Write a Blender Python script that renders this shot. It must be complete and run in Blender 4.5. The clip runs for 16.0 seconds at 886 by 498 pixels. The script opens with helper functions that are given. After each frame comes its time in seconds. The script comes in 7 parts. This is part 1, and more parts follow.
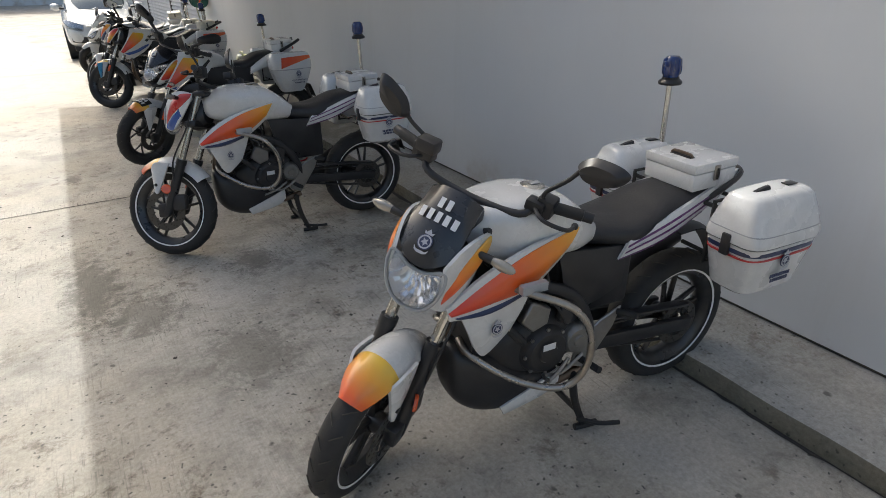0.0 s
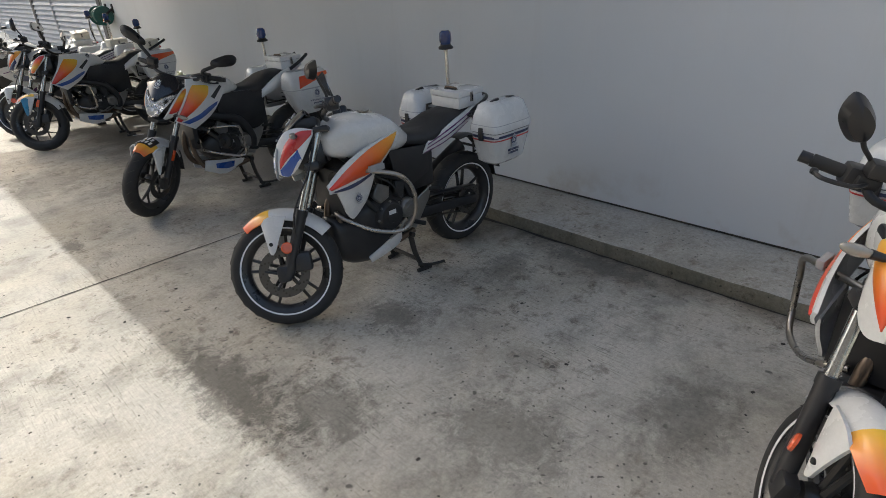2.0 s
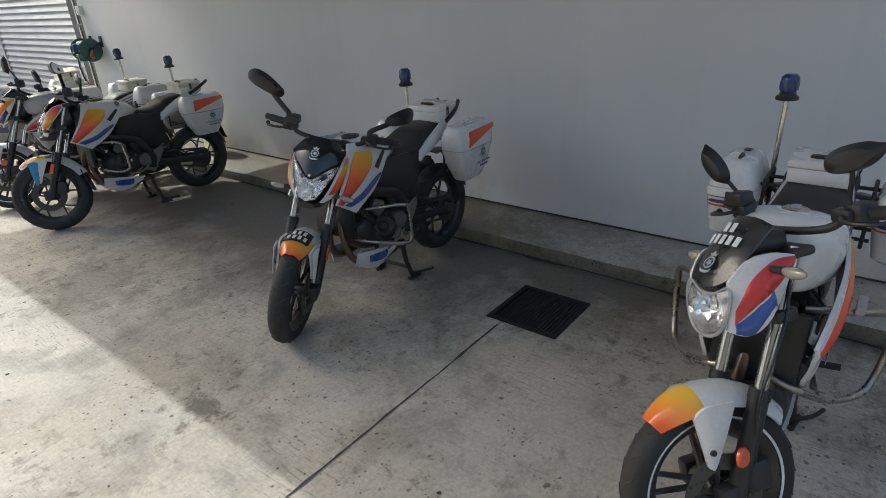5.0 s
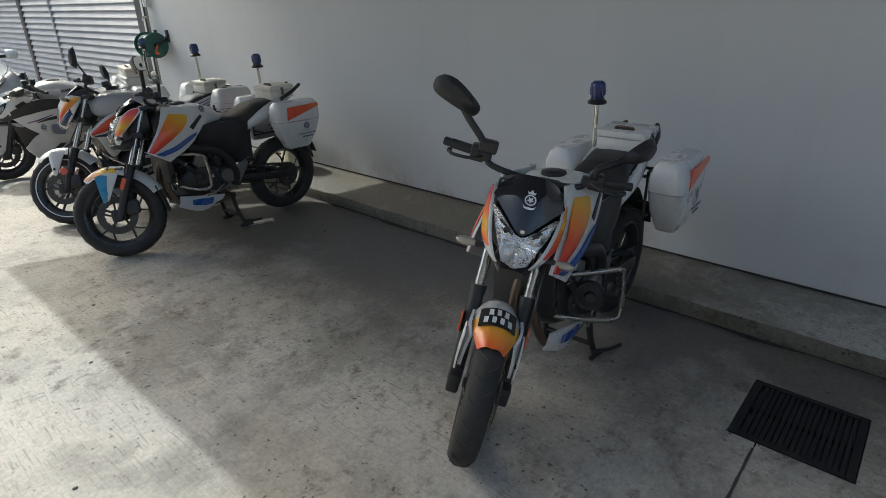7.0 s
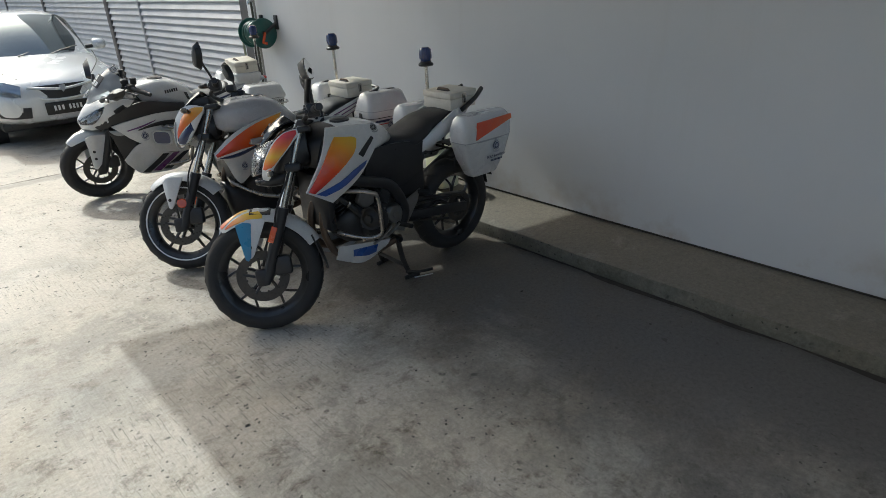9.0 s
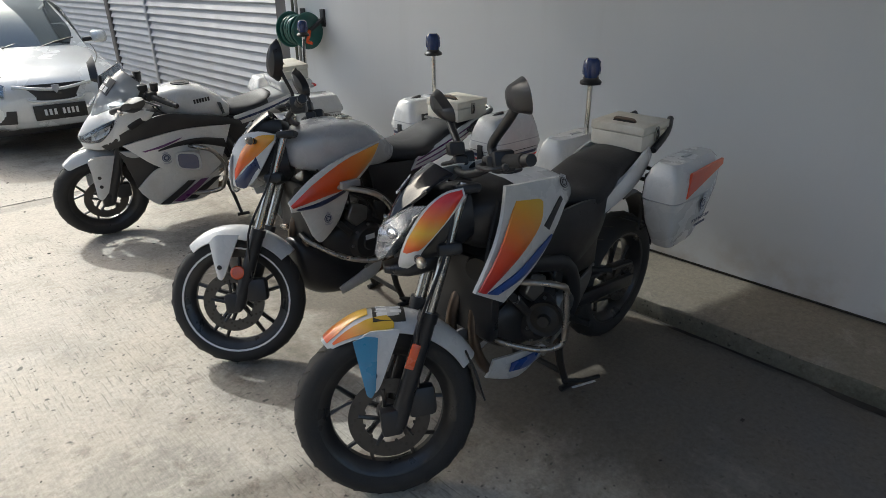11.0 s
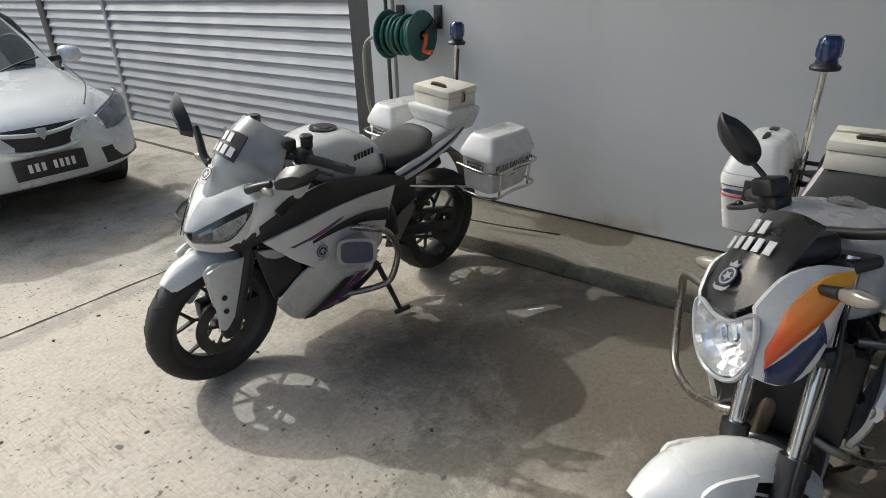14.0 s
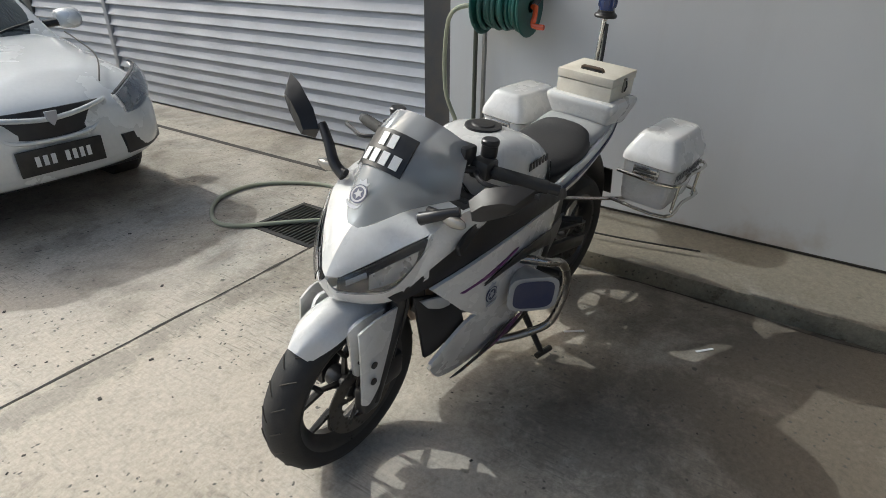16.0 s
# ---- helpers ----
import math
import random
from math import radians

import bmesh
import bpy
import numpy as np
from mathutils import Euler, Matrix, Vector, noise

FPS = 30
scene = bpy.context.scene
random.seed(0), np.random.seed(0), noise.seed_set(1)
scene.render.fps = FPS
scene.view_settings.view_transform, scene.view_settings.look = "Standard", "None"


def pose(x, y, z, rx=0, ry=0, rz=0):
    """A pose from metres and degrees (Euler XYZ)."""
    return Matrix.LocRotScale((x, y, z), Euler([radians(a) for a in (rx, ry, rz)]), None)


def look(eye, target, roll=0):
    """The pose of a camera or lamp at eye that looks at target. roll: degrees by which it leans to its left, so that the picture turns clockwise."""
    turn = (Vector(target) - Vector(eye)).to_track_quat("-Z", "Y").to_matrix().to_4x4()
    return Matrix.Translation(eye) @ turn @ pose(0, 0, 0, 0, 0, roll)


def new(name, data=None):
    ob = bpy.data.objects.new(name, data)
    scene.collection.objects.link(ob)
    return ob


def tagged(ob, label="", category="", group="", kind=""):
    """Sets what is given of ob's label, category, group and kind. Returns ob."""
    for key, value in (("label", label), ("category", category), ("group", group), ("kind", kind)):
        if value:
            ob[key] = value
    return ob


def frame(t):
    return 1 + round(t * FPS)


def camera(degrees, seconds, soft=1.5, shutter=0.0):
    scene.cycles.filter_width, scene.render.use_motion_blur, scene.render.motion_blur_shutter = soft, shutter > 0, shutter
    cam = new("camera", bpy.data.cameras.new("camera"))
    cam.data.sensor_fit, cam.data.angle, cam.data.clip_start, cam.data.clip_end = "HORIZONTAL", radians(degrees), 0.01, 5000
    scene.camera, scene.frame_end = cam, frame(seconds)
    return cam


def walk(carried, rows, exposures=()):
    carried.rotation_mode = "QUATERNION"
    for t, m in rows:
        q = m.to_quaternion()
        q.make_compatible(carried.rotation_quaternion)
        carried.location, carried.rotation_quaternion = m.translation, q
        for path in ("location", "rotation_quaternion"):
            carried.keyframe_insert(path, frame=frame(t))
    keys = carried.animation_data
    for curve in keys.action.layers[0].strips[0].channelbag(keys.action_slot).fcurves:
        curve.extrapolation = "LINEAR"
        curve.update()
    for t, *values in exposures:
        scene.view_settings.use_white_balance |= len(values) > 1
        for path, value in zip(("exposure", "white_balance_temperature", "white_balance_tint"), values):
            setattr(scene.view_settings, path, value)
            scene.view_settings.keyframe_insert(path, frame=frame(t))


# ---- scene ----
cam = camera(75.9, 16.0, soft=0.8)
PATH = [
    (0, (0.284, 0.145, 1.606), (1.313, 1.793, 0.662), -0.4),
    (0.5, (0.035, 0.432, 1.617), (1.134, 2.021, 0.652), -0.8),
    (1, (-0.270, 0.711, 1.622), (0.923, 2.238, 0.670), -1.0),
    (1.5, (-0.525, 1.031, 1.638), (0.793, 2.444, 0.672), -2.2),
    (2, (-0.631, 1.426, 1.656), (0.720, 2.811, 0.696), -2.8),
    (2.5, (-0.739, 1.807, 1.628), (0.692, 3.131, 0.698), -2.5),
    (3, (-0.816, 2.171, 1.629), (0.670, 3.442, 0.710), -3.3),
    (3.5, (-0.831, 2.554, 1.653), (0.652, 3.838, 0.748), -3.6),
    (4, (-0.861, 2.921, 1.650), (0.635, 4.196, 0.753), -2.9),
    (4.5, (-0.882, 3.299, 1.683), (0.646, 4.544, 0.798), -3.0),
    (4.7, (-0.886, 3.459, 1.687), (0.652, 4.688, 0.798), -2.8),
    (6.8, (-0.669, 4.719, 1.619), (0.701, 5.937, 0.819), -1.1),
    (7, (-0.682, 4.903, 1.608), (0.702, 6.110, 0.815), -0.8),
    (7.5, (-0.646, 5.348, 1.610), (0.712, 6.570, 0.794), -1.1),
    (8, (-0.570, 5.762, 1.622), (0.749, 7.028, 0.813), -2.2),
    (8.5, (-0.500, 6.139, 1.621), (0.771, 7.438, 0.786), -1.7),
    (9, (-0.457, 6.539, 1.602), (0.790, 7.853, 0.756), -1.8),
    (9.2, (-0.423, 6.684, 1.592), (0.827, 7.992, 0.738), -1.6),
    (11.3, (-0.238, 8.104, 1.504), (1.155, 9.490, 0.604), 0.4),
    (11.5, (-0.247, 8.253, 1.494), (1.153, 9.628, 0.594), 0.2),
    (12, (-0.280, 8.598, 1.502), (1.147, 9.931, 0.578), 0.2),
    (12.5, (-0.278, 8.961, 1.497), (1.174, 10.259, 0.563), -0.7),
    (13, (-0.285, 9.298, 1.511), (1.197, 10.565, 0.579), -0.8),
    (13.5, (-0.316, 9.644, 1.518), (1.220, 10.857, 0.604), -1.8),
    (14, (-0.338, 10.027, 1.496), (1.220, 11.203, 0.571), -1.5),
    (14.5, (-0.361, 10.355, 1.498), (1.236, 11.467, 0.561), 0.1),
    (15, (-0.401, 10.616, 1.474), (1.236, 11.666, 0.534), -1.5),
    (15.5, (-0.352, 10.792, 1.441), (1.284, 11.818, 0.473), -1.6),
    (16, (-0.260, 10.974, 1.422), (1.332, 12.041, 0.427), 0.3),
]
walk(cam, [(t, look(eye, target, roll)) for t, eye, target, roll in PATH],
     [(0, 0.68, 6550, 6), (2.5, 0.79, 6500, 5), (4, 0.75, 6380, 4), (4.7, 0.78, 6300, 4), (7, 0.60, 6080, 2), (9, 0.54, 6050, 2), (12, 0.56, 6100, 5), (14.5, 0.38, 6080, 4), (16, 0.36, 6080, 4)])

# ---------- daylight ----------
SUN_TO = Vector((-0.05, 1.0, 0.85)).normalized()  # towards the sun
world = bpy.data.worlds.new("daylight")
scene.world = world
world.use_nodes = True
sky = world.node_tree.nodes.new("ShaderNodeTexSky")
sky.sky_type = "NISHITA"
sky.sun_disc = False
sky.sun_elevation = math.asin(SUN_TO.z)
sky.sun_rotation = math.atan2(SUN_TO.x, SUN_TO.y)
sky.air_density, sky.dust_density, sky.ozone_density = 1.0, 6.0, 0.6
world.node_tree.links.new(sky.outputs[0], world.node_tree.nodes["Background"].inputs[0])
world.node_tree.nodes["Background"].inputs[1].default_value = 0.15
sun = new("sun", bpy.data.lights.new("sun", "SUN"))
sun.data.energy, sun.data.angle, sun.data.color = 1.5, radians(0.6), (1.0, 0.985, 0.95)
sun.matrix_world = look(SUN_TO * 30, (0, 0, 0))

# ---------- materials ----------
def nodes_of(name):
    m = bpy.data.materials.new(name)
    m.use_nodes = True
    return m, m.node_tree, m.node_tree.nodes["Principled BSDF"]


def put(nt, node_type, **values):
    n = nt.nodes.new(node_type)
    for key, value in values.items():
        n.inputs[key.replace("_", " ")].default_value = value
    return n


def ramp(nt, fac, stops):
    r = nt.nodes.new("ShaderNodeValToRGB")
    while len(r.color_ramp.elements) < len(stops):
        r.color_ramp.elements.new(0.5)
    for e, (p, c) in zip(r.color_ramp.elements, stops):
        e.position = p
        e.color = (*c, 1) if len(c) == 3 else c
    nt.links.new(fac, r.inputs[0])
    return r.outputs[0]


def mix(nt, fac, a, b, blend="MIX"):
    n = nt.nodes.new("ShaderNodeMix")
    n.data_type, n.blend_type = "RGBA", blend
    for socket, value in ((n.inputs[0], fac), (n.inputs[6], a), (n.inputs[7], b)):
        if hasattr(value, "is_linked"):
            nt.links.new(value, socket)
        else:
            socket.default_value = value if isinstance(value, (int, float)) else (*value, 1)
    return n.outputs[2]


def noise_fac(nt, scale, detail=6, rough=0.55, vec=None, distort=0.0):
    n = put(nt, "ShaderNodeTexNoise", Scale=scale, Detail=detail, Roughness=rough, Distortion=distort)
    if vec is None:
        vec = nt.nodes.new("ShaderNodeTexCoord").outputs["Object"]
    nt.links.new(vec, n.inputs["Vector"])
    return n.outputs["Fac"]


def bump(nt, bsdf, fac, strength, distance):
    b = put(nt, "ShaderNodeBump", Strength=strength, Distance=distance)
    nt.links.new(fac, b.inputs["Height"])
    nt.links.new(b.outputs[0], bsdf.inputs["Normal"])


def solid(name, col, rough=0.5, metal=0.0, coat=0.0, dirt=0.25, dirt_col=(0.16, 0.14, 0.11), scale=9.0, grain=0.0, rough_var=0.12):
    """A surface of one paint or metal with blotches of dust at a large and a fine scale."""
    m, nt, b = nodes_of(name)
    big, fine = noise_fac(nt, scale, 5), noise_fac(nt, scale * 14, 3)
    worn = ramp(nt, big, [(0.42, (0, 0, 0)), (0.78, (dirt, dirt, dirt))])
    base = mix(nt, worn, col, dirt_col)
    base = mix(nt, ramp(nt, fine, [(0.35, (0.0,) * 3), (0.75, (0.12,) * 3)]), base, tuple(c * 0.55 for c in col))
    nt.links.new(base, b.inputs["Base Color"])
    rr = nt.nodes.new("ShaderNodeMapRange")
    nt.links.new(big, rr.inputs[0])
    rr.inputs[1].default_value, rr.inputs[2].default_value = 0.3, 0.75
    rr.inputs[3].default_value, rr.inputs[4].default_value = max(0.03, rough - rough_var), min(1, rough + rough_var)
    nt.links.new(rr.outputs[0], b.inputs["Roughness"])
    b.inputs["Metallic"].default_value, b.inputs["Coat Weight"].default_value = metal, coat
    b.inputs["Coat Roughness"].default_value = 0.08
    if grain:
        bump(nt, b, fine, grain, 0.002)
    return m


def fade(name, axis, start, end, stops, coat=0.5):
    """Sprayed livery: colour runs along an axis of the machine."""
    m, nt, b = nodes_of(name)
    co = nt.nodes.new("ShaderNodeTexCoord").outputs["Object"]
    d = nt.nodes.new("ShaderNodeVectorMath")
    d.operation = "DOT_PRODUCT"
    nt.links.new(co, d.inputs[0])
    d.inputs[1].default_value = axis
    r = nt.nodes.new("ShaderNodeMapRange")
    nt.links.new(d.outputs["Value"], r.inputs[0])
    r.inputs[1].default_value, r.inputs[2].default_value = start, end
    col = ramp(nt, r.outputs[0], stops)
    col = mix(nt, ramp(nt, noise_fac(nt, 14), [(0.45, (0, 0, 0)), (0.8, (0.2,) * 3)]), col, (0.3, 0.25, 0.2))
    nt.links.new(col, b.inputs["Base Color"])
    b.inputs["Roughness"].default_value, b.inputs["Coat Weight"].default_value = 0.38, coat
    return m


def clear(name, col, rough=0.03, ior=1.45):
    m, nt, b = nodes_of(name)
    b.inputs["Base Color"].default_value = (*col, 1)
    b.inputs["Transmission Weight"].default_value, b.inputs["Roughness"].default_value, b.inputs["IOR"].default_value = 1, rough, ior
    return m


STAINS = [(0.09, 3.6, 0.18, 0.65, 0.75), (0.69, 2.5, 0.25, 0.4, 0.5), (0.30, 3.15, 0.22, 0.30, 0.6),
          (0.98, 3.45, 0.2, 0.25, 0.6), (2.14, 2.95, 0.12, 0.5, 0.6), (1.75, 3.35, 0.28, 0.20, 0.5),
          (0.06, 5.88, 0.08, 0.15, 0.7), (0.35, 7.7, 0.4, 0.6, 0.4), (1.25, 2.0, 0.35, 0.22, 0.45),
          (0.9, 6.9, 0.5, 0.35, 0.4), (0.2, 13.02, 1.9, 0.10, 0.35), (0.75, 10.9, 0.35, 0.25, 0.45),
          (1.15, 11.35, 0.30, 0.40, 0.4), (-0.05, 9.6, 0.35, 0.25, 0.35)]


def concrete(name, light, mid, dark, grime_and_shade, groove=0.35, gloss=0.8, browned=False):
    """Poured and broomed concrete: cloudy tone, dark clouds, brown grime, painted shade, chips, speckle, fine scoring.
    """
    m, nt, b = nodes_of(name)
    co = nt.nodes.new("ShaderNodeTexCoord").outputs["Object"]

    def grey(*stops):
        return [(p, (v,) * 3) for p, v in stops]

    base = ramp(nt, noise_fac(nt, 0.9, 9, 0.62, co, 0.2), [(0.34, mid), (0.6, light)])
    # cement paste dried warm in some places and blue-grey in others
    hue = noise_fac(nt, 0.42, 5, 0.55, co, 0.6)
    base = mix(nt, ramp(nt, hue, grey((0.36, 0.55), (0.50, 0))), base, tuple(m * k for m, k in zip(light, (0.97, 0.89, 0.80))))
    base = mix(nt, ramp(nt, hue, grey((0.52, 0), (0.66, 0.5))), base, tuple(m * k for m, k in zip(light, (0.80, 0.83, 0.88))))
    wet = noise_fac(nt, 2.3, 10, 0.68, co, 0.3)
    base = mix(nt, ramp(nt, wet, grey((0.48, 0), (0.64, 0.6))), base, tuple(d * 2.0 for d in dark))
    rust = noise_fac(nt, 0.75, 8, 0.62, co, 0.1)
    base = mix(nt, ramp(nt, rust, grey((0.46, 0), (0.66, 0.6))), base, (light[0] * 0.78, light[1] * 0.71, light[2] * 0.60))
    # soot-dark blotches come in clusters
    blot = ramp(nt, noise_fac(nt, 8.0, 12, 0.78, co, 0.2), grey((0.52, 0), (0.64, 0.9)))
    here = ramp(nt, noise_fac(nt, 0.8, 6, 0.6, co), grey((0.41, 0), (0.54, 1)))
    base = mix(nt, mix(nt, 1.0, blot, here, "MULTIPLY"), base, (dark[0] * 1.5, dark[1] * 1.3, dark[2] * 1.1))
    if grime_and_shade:
        # oily brown dirt beside the apron, deepened to paint in the shade there
        sep = nt.nodes.new("ShaderNodeSeparateXYZ")
        nt.links.new(co, sep.inputs[0])
        strip = nt.nodes.new("ShaderNodeMapRange")
        drift = nt.nodes.new("ShaderNodeMath")
        drift.operation = "MULTIPLY_ADD"
        nt.links.new(sep.outputs[1], drift.inputs[0])
        drift.inputs[1].default_value = 0.205
        nt.links.new(sep.outputs[0], drift.inputs[2])
        nt.links.new(drift.outputs[0], strip.inputs[0])
        strip.inputs[1].default_value, strip.inputs[2].default_value, strip.inputs[3].default_value, strip.inputs[4].default_value = 1.95, 3.6, -0.26, 0.46
        ends = nt.nodes.new("ShaderNodeMapRange")
        nt.links.new(sep.outputs[1], ends.inputs[0])
        ends.inputs[1].default_value, ends.inputs[2].default_value, ends.inputs[3].default_value, ends.inputs[4].default_value = 9.9, 12.0, 0.0, -0.42
        within = nt.nodes.new("ShaderNodeMath")
        within.operation = "ADD"
        nt.links.new(strip.outputs[0], within.inputs[0])
        nt.links.new(ends.outputs[0], within.inputs[1])
        soft = nt.nodes.new("ShaderNodeMath")
        soft.operation = "ADD"
        nt.links.new(within.outputs[0], soft.inputs[0])
        nt.links.new(noise_fac(nt, 1.6, 10, 0.7, co, 0.3), soft.inputs[1])
        # sandy silt washed over the open end of the yard
        silt = nt.nodes.new("ShaderNodeMapRange")
        nt.links.new(sep.outputs[1], silt.inputs[0])
        silt.inputs[1].default_value, silt.inputs[2].default_value, silt.inputs[3].default_value, silt.inputs[4].default_value = 6.5, 11.0, -0.22, 0.16
        washed = nt.nodes.new("ShaderNodeMath")
        washed.operation = "ADD"
        nt.links.new(silt.outputs[0], washed.inputs[0])
        nt.links.new(noise_fac(nt, 1.1, 9, 0.66, co, 0.4), washed.inputs[1])
        base = mix(nt, ramp(nt, washed.outputs[0], grey((0.42, 0), (0.68, 0.6))), base, (0.50, 0.445, 0.365))
        base = mix(nt, ramp(nt, soft.outputs[0], grey((0.48, 0), (0.74, 0.86))), base, (dark[0] * 1.5, dark[1] * 1.32, dark[2] * 1.12))
        # a broad patch of shade painted into the colour where nothing is parked
        shade_patch = nt.nodes.new("ShaderNodeMapping")
        shade_patch.vector_type = "TEXTURE"
        shade_patch.inputs["Location"].default_value, shade_patch.inputs["Scale"].default_value = (2.0, 6.9, 0), (1.25, 2.1, 1)
        nt.links.new(co, shade_patch.inputs["Vector"])
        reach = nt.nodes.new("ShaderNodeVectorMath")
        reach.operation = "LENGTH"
        nt.links.new(shade_patch.outputs[0], reach.inputs[0])
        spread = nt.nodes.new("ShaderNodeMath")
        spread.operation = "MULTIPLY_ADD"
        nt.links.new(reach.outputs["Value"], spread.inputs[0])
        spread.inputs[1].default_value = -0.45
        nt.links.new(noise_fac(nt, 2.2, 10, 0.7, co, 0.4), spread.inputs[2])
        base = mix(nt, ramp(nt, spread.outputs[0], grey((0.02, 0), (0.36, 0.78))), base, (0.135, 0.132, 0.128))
    if grime_and_shade:
        # old oil and soot stains: ragged, speckled patches at their places in the yard
        ragged = noise_fac(nt, 9.0, 15, 0.86, co, 0.4)
        for px, py, rx, ry, depth in STAINS:
            put_at = nt.nodes.new("ShaderNodeMapping")
            put_at.vector_type = "TEXTURE"
            put_at.inputs["Location"].default_value = (px, py, 0)
            put_at.inputs["Scale"].default_value = (rx, ry, 1)
            nt.links.new(co, put_at.inputs["Vector"])
            far_off = nt.nodes.new("ShaderNodeVectorMath")
            far_off.operation = "LENGTH"
            nt.links.new(put_at.outputs[0], far_off.inputs[0])
            edge_of = nt.nodes.new("ShaderNodeMath")
            edge_of.operation = "MULTIPLY_ADD"
            nt.links.new(far_off.outputs["Value"], edge_of.inputs[0])
            edge_of.inputs[1].default_value = -0.22
            nt.links.new(ragged, edge_of.inputs[2])
            base = mix(nt, ramp(nt, edge_of.outputs[0], grey((0.30, 0), (0.40, depth))), base, tuple(d * 1.05 for d in dark))
    if browned:
        # the apron turns browner and darker from one end to the other, in blotches
        part_of = nt.nodes.new("ShaderNodeSeparateXYZ")
        nt.links.new(co, part_of.inputs[0])
        browning = nt.nodes.new("ShaderNodeMapRange")
        nt.links.new(part_of.outputs[1], browning.inputs[0])
        browning.inputs[1].default_value, browning.inputs[2].default_value, browning.inputs[3].default_value, browning.inputs[4].default_value = 3.6, 6.4, -0.35, 0.24
        blotched = nt.nodes.new("ShaderNodeMath")
        blotched.operation = "ADD"
        nt.links.new(browning.outputs[0], blotched.inputs[0])
        nt.links.new(noise_fac(nt, 2.4, 10, 0.7, co, 0.3), blotched.inputs[1])
        base = mix(nt, ramp(nt, blotched.outputs[0], grey((0.40, 0), (0.66, 0.88))), base, (0.165, 0.145, 0.11))
    fine = noise_fac(nt, 48, 9, 0.82, co)
    base = mix(nt, 0.92, base, mix(nt, ramp(nt, fine, grey((0.30, 0), (0.70, 1))), (0.62,) * 3, (1.32,) * 3), "MULTIPLY")
    # knocked-out chips of uneven shape
    warp = put(nt, "ShaderNodeTexNoise", Scale=16.0, Detail=4.0)
    nt.links.new(co, warp.inputs["Vector"])
    jig = mix(nt, 0.06, co, warp.outputs["Color"], "ADD")
    chip = put(nt, "ShaderNodeTexVoronoi", Scale=6.5)
    nt.links.new(jig, chip.inputs["Vector"])
    sparse = ramp(nt, noise_fac(nt, 2.9, 3, 0.5, co), grey((0.46, 0), (0.54, 1)))
    base = mix(nt, mix(nt, 1.0, ramp(nt, chip.outputs["Distance"], grey((0.06, 0.85), (0.10, 0))), sparse, "MULTIPLY"), base, tuple(d * 0.9 for d in dark))
    speck = put(nt, "ShaderNodeTexVoronoi", Scale=26.0)
    nt.links.new(jig, speck.inputs["Vector"])
    smask = ramp(nt, noise_fac(nt, 1.5, 8, 0.66, co), grey((0.43, 0), (0.53, 0.95)))
    base = mix(nt, mix(nt, 1.0, ramp(nt, speck.outputs["Distance"], grey((0.10, 1), (0.19, 0))), smask, "MULTIPLY"), base, tuple(d * 1.1 for d in dark))
    stretch = nt.nodes.new("ShaderNodeMapping")
    stretch.inputs["Scale"].default_value = (120, 9, 1)
    stretch.inputs["Rotation"].default_value = (0, 0, radians(62))
    nt.links.new(co, stretch.inputs["Vector"])
    broom = noise_fac(nt, 1.0, 3, 0.5, stretch.outputs[0])
    rough_patch = ramp(nt, noise_fac(nt, 0.9, 6, 0.62, co), grey((0.44, 0), (0.58, 0.6)))
    scored = mix(nt, 1.0, ramp(nt, broom, grey((0.32, 1), (0.43, 0))), rough_patch, "MULTIPLY")
    base = mix(nt, scored, base, tuple(d * 1.5 for d in dark))
    nt.links.new(base, b.inputs["Base Color"])
    b.inputs["Roughness"].default_value = gloss
    h = nt.nodes.new("ShaderNodeMath")
    h.operation = "ADD"
    nt.links.new(fine, h.inputs[0])
    nt.links.new(broom, h.inputs[1])
    bump(nt, b, h.outputs[0], groove, 0.004)
    return m


def plaster(name):
    """Pale grey masonry paint: faint trowel waves, drips and rust near the foot."""
    m, nt, b = nodes_of(name)
    co = nt.nodes.new("ShaderNodeTexCoord").outputs["Object"]
    base = ramp(nt, noise_fac(nt, 0.7, 5, 0.5, co), [(0.3, (0.61, 0.625, 0.64)), (0.7, (0.675, 0.687, 0.70))])
    st = nt.nodes.new("ShaderNodeMapping")
    st.inputs["Scale"].default_value = (1, 7, 0.6)
    nt.links.new(co, st.inputs["Vector"])
    drip = noise_fac(nt, 1.0, 5, 0.6, st.outputs[0])
    base = mix(nt, ramp(nt, drip, [(0.55, (0, 0, 0)), (0.85, (0.12,) * 3)]), base, (0.38, 0.34, 0.28))
    sep = nt.nodes.new("ShaderNodeSeparateXYZ")
    nt.links.new(co, sep.inputs[0])
    low = nt.nodes.new("ShaderNodeMapRange")
    nt.links.new(sep.outputs[2], low.inputs[0])
    low.inputs[1].default_value, low.inputs[2].default_value, low.inputs[3].default_value, low.inputs[4].default_value = 0.12, 0.42, 0.75, 0.0
    spots = ramp(nt, noise_fac(nt, 1.6, 6, 0.65, co), [(0.5, (0, 0, 0)), (0.68, (1, 1, 1))])
    base = mix(nt, mix(nt, 1.0, low.outputs[0], spots, "MULTIPLY"), base, (0.36, 0.27, 0.18))
    nt.links.new(base, b.inputs["Base Color"])
    b.inputs["Roughness"].default_value = 0.62
    bump(nt, b, noise_fac(nt, 5.5, 6, 0.6, co), 0.12, 0.01)
    return m


